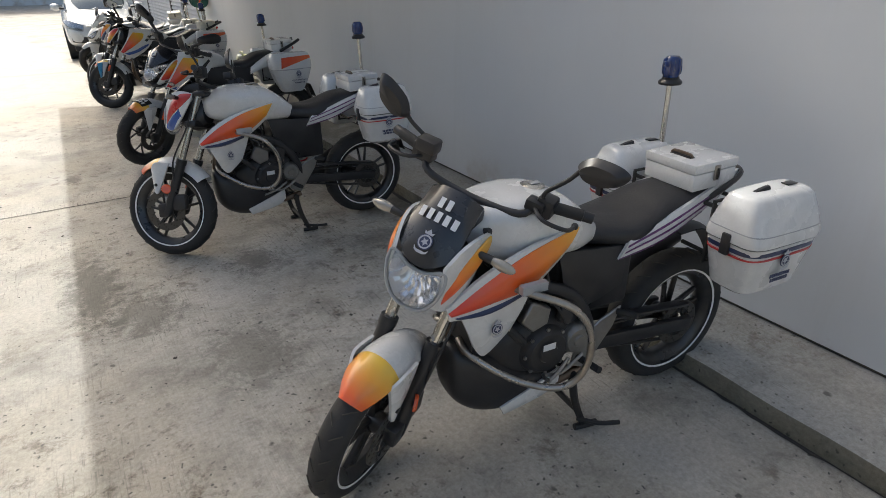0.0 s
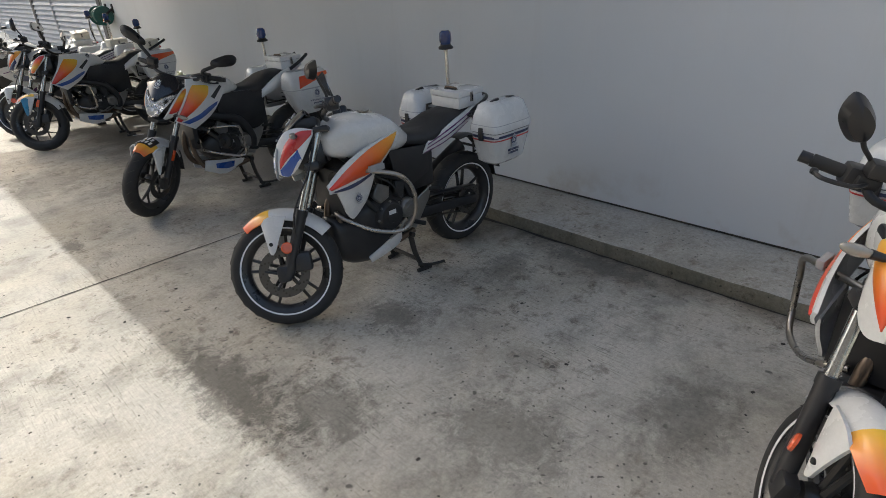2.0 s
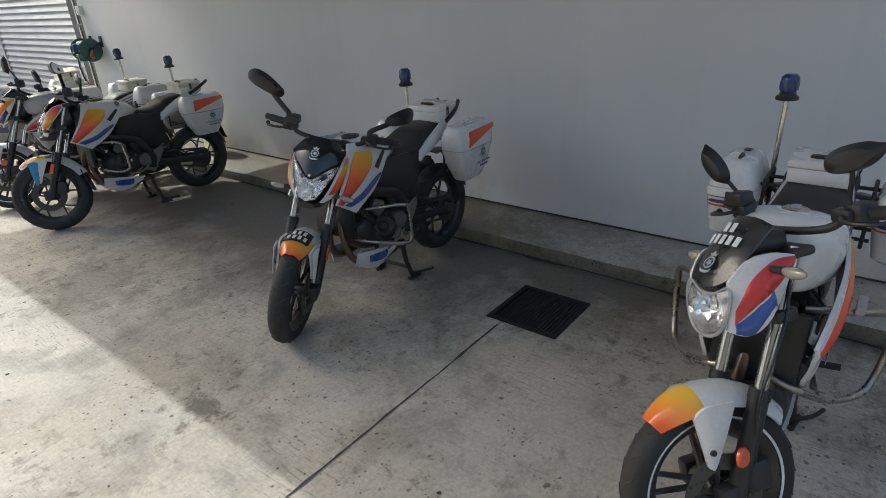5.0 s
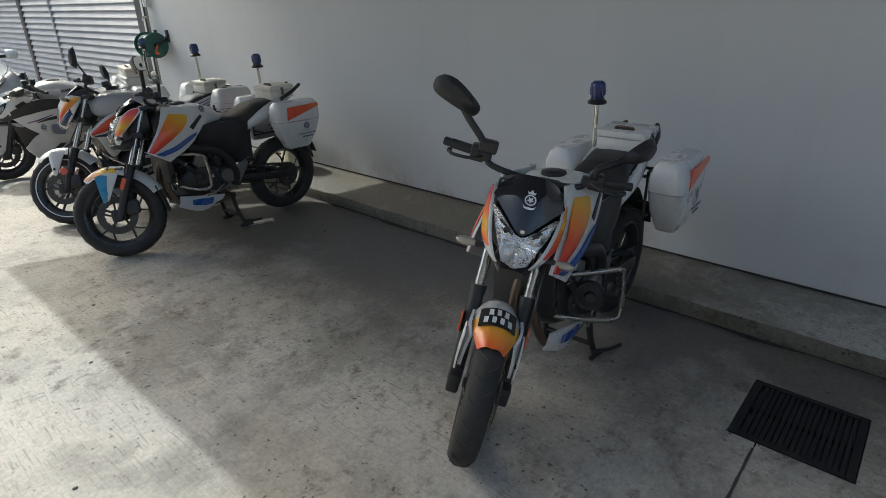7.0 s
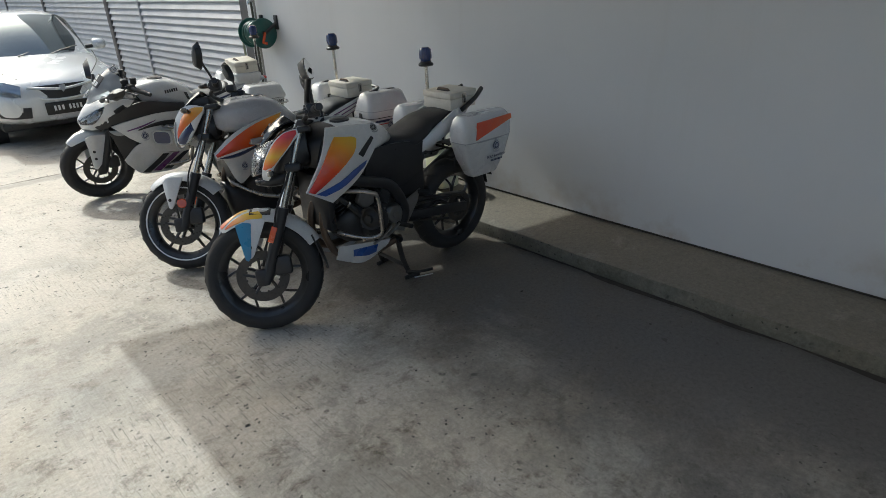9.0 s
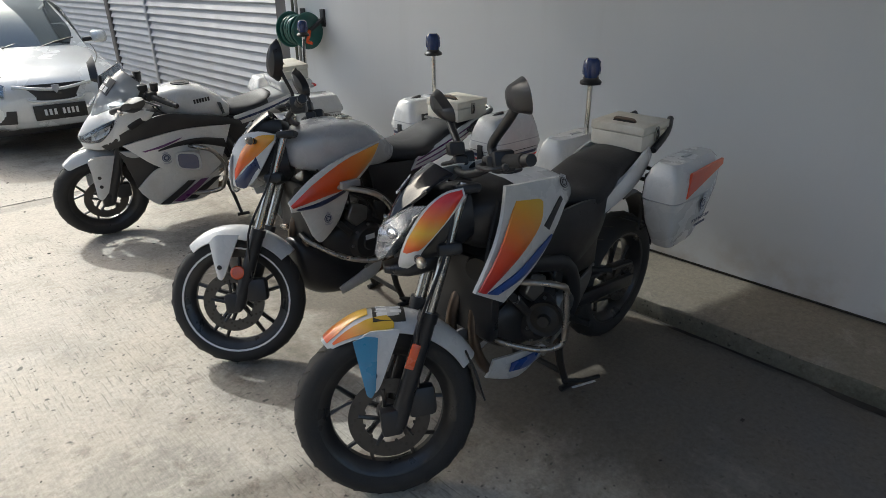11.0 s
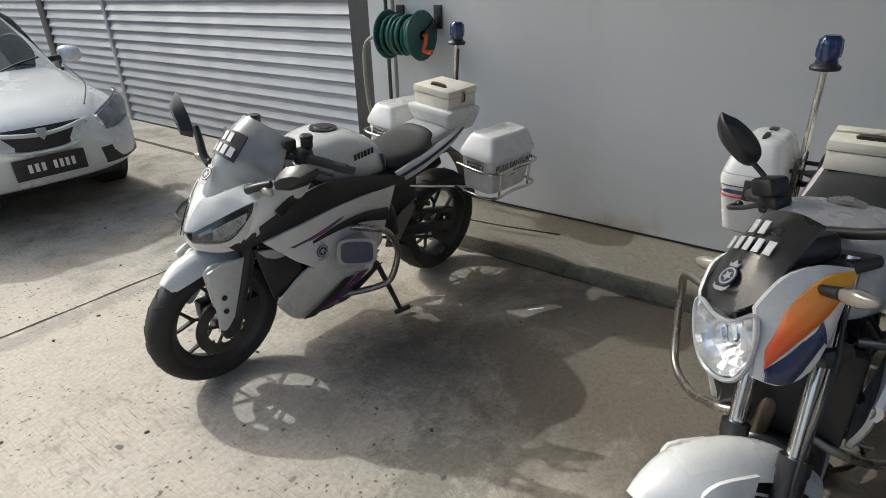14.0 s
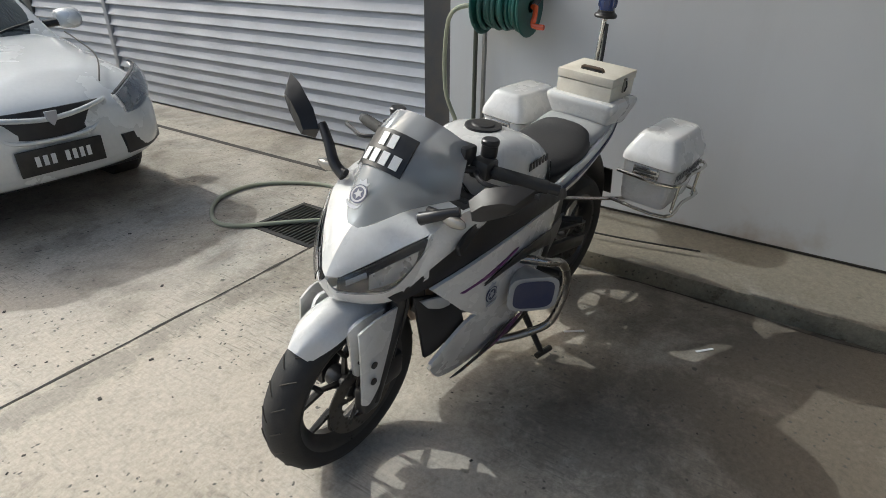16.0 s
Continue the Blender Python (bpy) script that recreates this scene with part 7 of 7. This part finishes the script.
    part("filler_cap", turned([(0, 0.008), (0.034, 0.008), (0.038, 0.004), (0.052, 0.004), (0.055, -0.008), (0, -0.008)], 24), CASTING, tank, "round filler cap", M=Matrix.Translation((0.07, 0, 0.949)))
    part("cap_ring", turned([(0.048, 0.006), (0.058, 0.005), (0.06, -0.006)], 24), BLACK, tank, M=Matrix.Translation((0.07, 0, 0.947)))
    for s in (1, -1):
        bars("maker_mark", tank, basis((0.0, 0.170 * s, 0.865), (-s, 0, 0.12), (0, 0, 1)) @ Matrix.Translation((0, -0.004, 0)), [6], 0.11, 0.035, BLACK)
        part("knee_slot", skin(flip([(-0.10, 0.165, 0.84), (-0.13, 0.15, 0.83)], s), flip([(-0.13, 0.163, 0.755), (-0.15, 0.15, 0.76)], s), 0.001, 0.004, 3, 3), BLACK, tank)
    part("rider_seat", loft([(-0.17, 0.075, 0.72, 0.785, 2.4), (-0.24, 0.12, 0.70, 0.785, 2.8), (-0.36, 0.15, 0.72, 0.80, 3), (-0.45, 0.14, 0.735, 0.825, 2.8), (-0.50, 0.11, 0.76, 0.85, 2.6), (-0.53, 0.08, 0.77, 0.84, 2.4)], 26, 5), VINYL, bike, "black vinyl rider seat")
    part("tail_hump", loft([(-0.46, 0.13, 0.76, 0.825, 3), (-0.60, 0.135, 0.785, 0.85, 3), (-0.76, 0.10, 0.81, 0.86, 2.8), (-0.88, 0.05, 0.83, 0.86, 2.4)], 24, 4), GREYPAINT, bike, "silver tail hump")
    plinth = rbox(-0.14, 0.14, -0.165, 0.165, 0.80, 0.928, 0.03, 3)
    for v in plinth.verts:
        k = (v.co.z - 0.80) / 0.128
        v.co = Vector((v.co.x * (0.72 + 0.24 * k) - 0.69 - 0.02 * (1 - k), v.co.y * (0.66 + 0.30 * k), v.co.z))
    part("box_plinth", plinth, WHITE, bike, "white moulded plinth under the tool box")
    tool_box(bike, -0.70, 0.925, 0.0, 3, "cream wooden tool box on a moulded plinth")
    part("tail_light", loft([(-0.85, 0.045, 0.825, 0.86, 3), (-0.91, 0.03, 0.835, 0.855, 3)], 14, 2), RED, bike)
    part("battery_box", rbox(-0.40, 0.05, -0.11, 0.11, 0.42, 0.72, 0.02), BLACK, bike)
    engine(bike, 0.06, 0.42)
    part("radiator", rbox(0.30, 0.34, -0.16, 0.16, 0.36, 0.68, 0.008), BLACK, bike)
    footrests(bike, -0.22, 0.40)
    rear_end(bike, RX, RZ, -0.22, 0.38)
    part("side_stand", tube([(-0.12, 0.12, 0.26), (-0.14, 0.20, 0.13), (-0.15, 0.255, 0.045)], (0.014, 0.011), 8, 3), IRON, bike, "black side stand, down")
    part("stand_foot", tube([(-0.12, 0.25, 0.042), (-0.20, 0.265, 0.046)], 0.012, 8, 1), IRON, bike)
    beacon(bike, -0.90, -0.10, 0.80, 1.19, 2)
    part("pole_lead", tube([(-0.90, -0.08, 0.85), (-0.87, -0.07, 1.03), (-0.885, -0.085, 1.16)], 0.007, 6, 5), BLACK, bike)
    for s in (1, -1):
        pannier(bike, s, -0.90, -0.56, 0.23, 0.44, 0.585, 0.865, "sport")
    return bike


# ---------- the row of motorcycles ----------
roadster((0.845, 1.52), (2.155, 1.385), 37, True, (FIRE_COWL, None), "white patrol motorcycle with orange flashes, front wheel turned aside", False, (8, 42, 0, 0), (-0.80, -0.28), ((0.03, 0.085, 0.165), (0.03, 0.07, 0.1)), 0.045, SLIM_MIRROR)
roadster((0.605, 3.845), (1.905, 3.84), -43, True, (RED, BLUE), "white patrol motorcycle with a red and blue lamp cowl", False, (10, 60, 30, 0), (-0.79, -0.20))
streetfighter((0.715, 5.98), (2.065, 6.06), 30, "tip", "white and black patrol motorcycle with an arrow-shaped lamp", (-0.60, -0.14))
streetfighter((0.66, 9.03), (1.965, 9.01), -36, "flash", "white patrol motorcycle with red-amber flashes and blue fork stays", (-0.70, -0.22))
roadster((0.661, 10.04), (1.955, 9.985), -42.5, False, (FIRE_COWL, NAVY), "white patrol motorcycle with an orange dart and plain white fender", True, (62, 60, 55, 35), (-0.67, -0.19))
sports_bike((0.685, 11.985), (1.98, 11.865), 2, -5.5, "white and black faired patrol motorcycle leaning on its side stand")

# ---------- the parked car ----------
def car(m):
    cr = thing("car", m, "silver-white saloon car parked facing the motorcycles", "car")
    # x runs forward from the middle of the wheelbase; the bumper's face is near x = 2.24
    body = bmesh.new()
    lv = [(2.24, 0.50, 0.34, 0.56, 3), (2.20, 0.64, 0.29, 0.64, 3.2), (2.08, 0.755, 0.26, 0.715, 3.6), (1.85, 0.82, 0.22, 0.785, 4), (1.4, 0.845, 0.18, 0.865, 4.2), (0.95, 0.855, 0.18, 0.93, 4.4), (0.2, 0.86, 0.18, 0.95, 4.6), (-0.8, 0.86, 0.18, 0.97, 4.6), (-1.6, 0.84, 0.2, 1.0, 4.4), (-2.05, 0.78, 0.24, 1.0, 4), (-2.22, 0.66, 0.3, 0.94, 3.4)]
    part("body", loft(lv, 44, 6), SILVER, cr, "silver-white car body")
    FWD = Matrix.Translation((0.22, 0, -0.07))
    roof_ = loft([(0.98, 0.70, 0.86, 0.94, 4), (0.55, 0.695, 0.86, 1.2, 4.4), (0.12, 0.66, 0.86, 1.40, 4.4), (-0.4, 0.645, 0.86, 1.445, 4.4), (-1.0, 0.63, 0.86, 1.41, 4.4), (-1.5, 0.63, 0.9, 1.2, 4), (-1.85, 0.62, 0.9, 1.0, 4)], 36, 6)
    part("cabin", roof_, SILVER, cr, "silver-white roof and pillars", M=FWD)
    wt = [(0.17, 0.555, 1.372), (0.20, 0.28, 1.392), (0.205, 0.0, 1.397), (0.20, -0.28, 1.392), (0.17, -0.555, 1.372)]
    wb = [(0.90, 0.665, 0.955), (1.0, 0.33, 0.948), (1.0, 0.0, 0.953), (0.97, -0.33, 0.955), (0.86, -0.655, 0.965)]
    part("windscreen", skin(wt, wb, 0.055, 0.006, 6, 8, Vector((0.5, 0, 0.85))), CARGLASS, cr, "windscreen reflecting the pale sky", M=FWD)
    for s in (1, -1):
        gt = flip([(0.30, 0.672, 1.30), (-0.1, 0.665, 1.365), (-0.55, 0.655, 1.37)], s)
        gb = flip([(0.72, 0.735, 0.965), (0.1, 0.735, 0.965), (-0.55, 0.735, 0.975)], s)
        part("side_window", skin(gt, gb, 0.02, 0.006, 4, 4), CARGLASS, cr, "dark side window", M=FWD)
        gt = flip([(-0.62, 0.655, 1.365), (-1.0, 0.645, 1.33), (-1.28, 0.64, 1.24)], s)
        gb = flip([(-0.62, 0.735, 0.975), (-1.0, 0.735, 0.985), (-1.38, 0.72, 1.0)], s)
        part("side_window", skin(gt, gb, 0.02, 0.006, 4, 4), CARGLASS, cr, M=FWD)
        lt = flip([(2.205, 0.44, 0.665), (2.10, 0.62, 0.725), (1.93, 0.775, 0.755), (1.82, 0.812, 0.765)], s)
        lb = flip([(2.235, 0.47, 0.565), (2.165, 0.63, 0.575), (2.03, 0.765, 0.62), (1.86, 0.83, 0.715)], s)
        hl = part("headlight", skin(lt, lb, 0.02, 0.03, 5, 6, Vector((0.8, 0.55 * s, 0.2))), REFLECT, cr, "headlight bowl")
        part("lamp_surround", skin([tuple(Vector(p) + Vector((-0.008, 0, 0.006))) for p in lt], [tuple(Vector(p) + Vector((-0.008, 0, -0.006))) for p in lb], 0.018, 0.02, 5, 5, Vector((0.8, 0.55 * s, 0.2))), GLOSSBLACK, hl)
        ln = part("headlight_lens", skin([tuple(Vector(p) + Vector((0.012, 0.006 * s, 0))) for p in lt], [tuple(Vector(p) + Vector((0.012, 0.006 * s, 0))) for p in lb], 0.022, 0.004, 5, 6, Vector((0.8, 0.55 * s, 0.2))), SMOKE, hl, "clear lens")
        ln.visible_shadow = False
        part("bumper_inlet", skin(flip([(2.258, 0.40, 0.455), (2.212, 0.58, 0.465), (2.115, 0.73, 0.475)], s), flip([(2.25, 0.42, 0.345), (2.20, 0.60, 0.35), (2.11, 0.735, 0.37)], s), 0.006, 0.02, 5, 3, Vector((0.9, 0.4 * s, 0))), BLACK, cr, "black lower bumper inlet")
        mr = part("door_mirror", loft([(-0.05, 0.085, -0.06, 0.06, 3), (0.03, 0.095, -0.065, 0.065, 3), (0.09, 0.06, -0.04, 0.04, 2.6), (0.11, 0.02, -0.015, 0.015, 2.4)], 18, 3), SILVER, cr, "silver-white door mirror", M=Matrix.Translation((0.90, 0.93 * s, 0.955)))
        part("mirror_stalk", tube([(0.90, 0.74 * s, 0.925), (0.91, 0.87 * s, 0.935)], 0.025, 8, 1), BLACK, mr)
        part("bonnet_gap", tube(flip([(2.10, 0.42, 0.728), (1.8, 0.60, 0.815), (1.4, 0.70, 0.872), (1.2, 0.73, 0.90)], s), 0.005, 5, 5), SOIL, cr)
        for ax in (1.30, -1.30):
            M = Matrix.Translation((ax, 0.76 * s, 0.30))
            part("wheel_arch", lathe([(0.335, 0.108 * s), (0.35, 0.103 * s), (0.35, -0.1 * s), (0.30, -0.1 * s), (0.0, -0.1 * s)], 32), BLACK, cr, M=M)
            wl = part("wheel", lathe([(0.0, 0.075 * s), (0.05, 0.08 * s), (0.07, 0.06 * s), (0.17, 0.075 * s), (0.195, 0.09 * s), (0.20, 0.07 * s), (0.18, -0.06 * s), (0.0, -0.06 * s)], 30), ALLOY, cr, "alloy wheel", M=M)
            part("tyre", lathe([(0.195, 0.095 * s), (0.24, 0.105 * s), (0.285, 0.09 * s), (0.30, 0.05 * s), (0.30, -0.06 * s), (0.26, -0.09 * s), (0.195, -0.085 * s)], 40), RUBBER, wl, M=M)
            for i in range(6):
                a = math.pi * i / 3
                part("wheel_slot", rbox(0.075, 0.165, -0.018, 0.018, 0, 0.012, 0.004), BLACK, wl, M=M @ Matrix.Rotation(a, 4, "Y") @ Matrix.Rotation(radians(90 if s < 0 else -90), 4, "X") @ Matrix.Translation((0, 0, 0.068)))
    g = part("grille", skin([(2.17, 0.36, 0.655), (2.225, 0.18, 0.66), (2.235, 0.0, 0.66), (2.225, -0.18, 0.66), (2.17, -0.36, 0.655)], [(2.22, 0.26, 0.545), (2.252, 0.14, 0.525), (2.258, 0.0, 0.52), (2.252, -0.14, 0.525), (2.22, -0.26, 0.545)], 0.006, 0.02, 5, 4, Vector((1, 0, 0.1))), BLACK, cr, "black grille")
    part("grille_bar", tube([(2.19, 0.37, 0.652), (2.25, 0.18, 0.628), (2.265, 0.0, 0.615), (2.25, -0.18, 0.628), (2.19, -0.37, 0.652)], 0.014, 8, 4), SILVER, g, "bright grille bar")
    part("grille_trim", tube([(2.19, 0.375, 0.645), (2.235, 0.27, 0.54), (2.268, 0.13, 0.515), (2.272, -0.13, 0.515), (2.235, -0.27, 0.54), (2.19, -0.375, 0.645)], 0.010, 8, 4), SILVER, g)
    part("nose_badge", plate([(-0.035, 0.03), (0.035, 0.03), (0.032, -0.01), (0.0, -0.045), (-0.032, -0.01)], 0, 0.012, "x", 0.003), EMBLEM_GREY, g, "shield-shaped nose badge", M=Matrix.Translation((2.27, 0, 0.625)))
    pl = part("number_plate", rbox(2.262, 2.275, -0.25, 0.25, 0.355, 0.485, 0.006), PLATE_BLACK, cr, "black number plate")
    bars("number", pl, basis((2.276, -0.1, 0.422), (0, 1, 0), (0, 0, 1)), [3], 0.135, 0.07, MARK, 0.42, True)
    bars("number", pl, basis((2.276, 0.09, 0.422), (0, 1, 0), (0, 0, 1)), [4], 0.17, 0.07, MARK, 0.42, True)
    for y in (0.16, -0.24):
        part("wiper", tube([(1.0, y, 0.955), (0.93, y + 0.2, 1.0), (0.88, y + 0.42, 1.035)], 0.008, 6, 3), BLACK, cr, "black wiper", M=FWD)
    part("washer_jet", turned([(0, 0.012), (0.012, 0.006), (0.014, -0.01)], 10), BLACK, cr, M=Matrix.Translation((1.25, -0.2, 0.905)))
    # black slab that stands in for the shade under the sills
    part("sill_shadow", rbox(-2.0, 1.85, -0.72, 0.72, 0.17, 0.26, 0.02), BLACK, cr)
    return cr


car(pose(1.09, 16.60, 0, 0, 0, -91) @ Matrix.Diagonal((1, 0.87, 1.05, 1)))

# ---------- loose things by the wall ----------
def jerrycan(m, material, label, cap):
    t = thing("jerrycan", m, label, "jerrycan")
    levels = [(0.0, 0.88), (0.012, 0.97), (0.05, 1.0), (0.12, 0.985), (0.14, 1.0), (0.27, 1.0), (0.30, 0.97), (0.335, 0.82), (0.345, 0.7)]
    bm, rings = bmesh.new(), []
    for z, fs in levels:
        ring = []
        for j in range(28):
            a = 2 * math.pi * j / 28
            c, q = math.cos(a), math.sin(a)
            ring.append(bm.verts.new((0.125 * fs * math.copysign(abs(c) ** 0.42, c), 0.095 * fs * math.copysign(abs(q) ** 0.42, q), z)))
        rings.append(ring)
    for a, b in zip(rings, rings[1:]):
        for j in range(28):
            bm.faces.new((a[j], a[(j + 1) % 28], b[(j + 1) % 28], b[j]))
    bm.faces.new(rings[0][::-1])
    bm.faces.new(rings[-1])
    part("can_body", bm, material, t)
    part("can_handle", tube([(-0.06, 0, 0.34), (-0.05, 0, 0.385), (0.03, 0, 0.385), (0.05, 0, 0.34)], 0.013, 10, 4), material, t)
    part("spout", turned([(0.026, 0.335), (0.026, 0.365), (0.031, 0.366), (0.031, 0.39), (0, 0.39)], 18), cap, t, M=Matrix.Translation((0.085, 0, 0)))


jerrycan(pose(2.578, 9.72, LIFT, 0, 0, 80), CANPLASTIC, "cloudy yellowish plastic jerrycan standing on the apron", CANPLASTIC)


def hose_reel():
    t = thing("hose_reel", pose(2.60, 12.50, 1.185), "green plastic hose reel with orange crank fixed to the wall", "hose reel")
    for y in (-0.135, 0.135):
        part("reel_flange", lathe([(0.03, y - 0.008), (0.145, y - 0.008), (0.15, y), (0.145, y + 0.008), (0.03, y + 0.008)], 30, True), GREENHOSE, t, "green reel flange")
    part("reel_drum", lathe([(0.075, -0.13), (0.075, 0.13)], 24), GREENHOSE, t)
    coil = [(math.cos(a) * (0.105 + 0.012 * math.sin(a * 0.37)), -0.115 + 0.23 * a / (2 * math.pi * 9), math.sin(a) * (0.105 + 0.012 * math.sin(a * 0.37))) for a in [i * 2 * math.pi * 9 / 160 for i in range(161)]]
    part("coiled_hose", tube(coil, 0.0125, 8, 1), GREENHOSE, t, "coiled green hose")
    part("crank", tube([(0, -0.15, 0), (-0.01, -0.175, 0.0), (-0.03, -0.18, -0.05), (-0.04, -0.18, -0.085), (-0.04, -0.24, -0.09)], 0.014, 8, 2), ORANGE, t, "orange crank handle")
    for y in (-0.155, 0.155):
        part("reel_arm", tube([(0.0, y, 0.0), (0.08, y, 0.05), (0.15, y, 0.10)], 0.018, 8, 2), BLACK, t)
        part("reel_foot", rbox(0.135, 0.155, y - 0.03, y + 0.03, 0.03, 0.17, 0.005), BLACK, t)
    part("inlet_elbow", tube([(0, 0.15, 0), (0.0, 0.20, 0.0), (0.0, 0.215, -0.03)], 0.017, 10, 3), GREYPAINT, t)


hose_reel()
t = thing("water_pipe", pose(2.70, 12.68, 0), "grey water pipes running up the wall beside the reel", "pipe")
for dy, mm in ((0.0, ALLOY), (0.06, DARKHOSE)):
    part("pipe", tube([(0.0, dy, LIFT), (0.0, dy, 0.8), (0.0, dy, 2.6)], 0.013, 10, 1), mm, t)
part("tap", tube([(-0.01, 0.0, 1.50), (-0.06, -0.02, 1.50), (-0.07, -0.02, 1.46)], 0.014, 8, 2), CHROME, t)
part("pipe_box", rbox(-0.01, 0.05, -0.05, 0.05, 1.62, 1.74, 0.006), MARK, t)
t = thing("hose", pose(0, 0, 0), "pale green garden hose hanging from the reel to the ground", "hose")
part("hose_run", tube([(2.62, 12.72, 1.18), (2.60, 12.86, 1.10), (2.66, 12.92, 0.7), (2.68, 12.84, 0.45), (2.66, 12.87, 0.2), (2.58, 12.95, 0.145), (2.38, 13.2, 0.02), (2.31, 13.75, 0.014), (2.05, 14.08, 0.014), (1.72, 14.05, 0.014), (1.52, 13.72, 0.014), (1.82, 13.36, 0.018), (2.15, 13.0, 0.018)], 0.013, 8, 6), HOSE, t)
t = thing("cable", pose(0, 0, 0), "thin black cable lying along the apron", "cable")
part("cable_run", tube([(2.30, 12.9, LIFT + 0.006), (2.36, 12.3, LIFT + 0.006), (2.41, 11.72, LIFT + 0.006), (2.49, 11.3, LIFT + 0.006)], 0.005, 6, 5), BLACK, t)

# ---------- litter, loose bits and a painted sun sliver on the concrete ---
rng = random.Random(4)
bm = bmesh.new()
for i in range(260):
    x, y = rng.uniform(-2.6, 2.15), rng.uniform(0.2, 14.5)
    s = rng.choice((0.004, 0.005, 0.006, 0.009))
    join(bm, rbox(-s, s, -s * 0.7, s * 0.7, 0, s * 0.5, s * 0.2, 1), pose(x, y, 0, 0, 0, rng.uniform(0, 180)))
tagged(part("grit", bm, SOIL), "dark grit and leaf bits scattered on the concrete", "grit", kind="stuff")
# the first two are paper; the third is a sunlit sliver made as white sheet
for x, y, a, l in ((1.70, 11.615, -51, 0.045), (1.875, 11.125, -42, 0.04), (1.56, 8.84, -22, 0.06)):
    tagged(part("paper_and_sun_sliver", rbox(-l, l, -0.006, 0.006, 0.0, 0.003, 0.001, 1), MARK, M=pose(x, y, 0, 0, 0, a)), "white sliver on the concrete; two are paper, the third a painted sun patch", "litter", "scraps on the concrete")
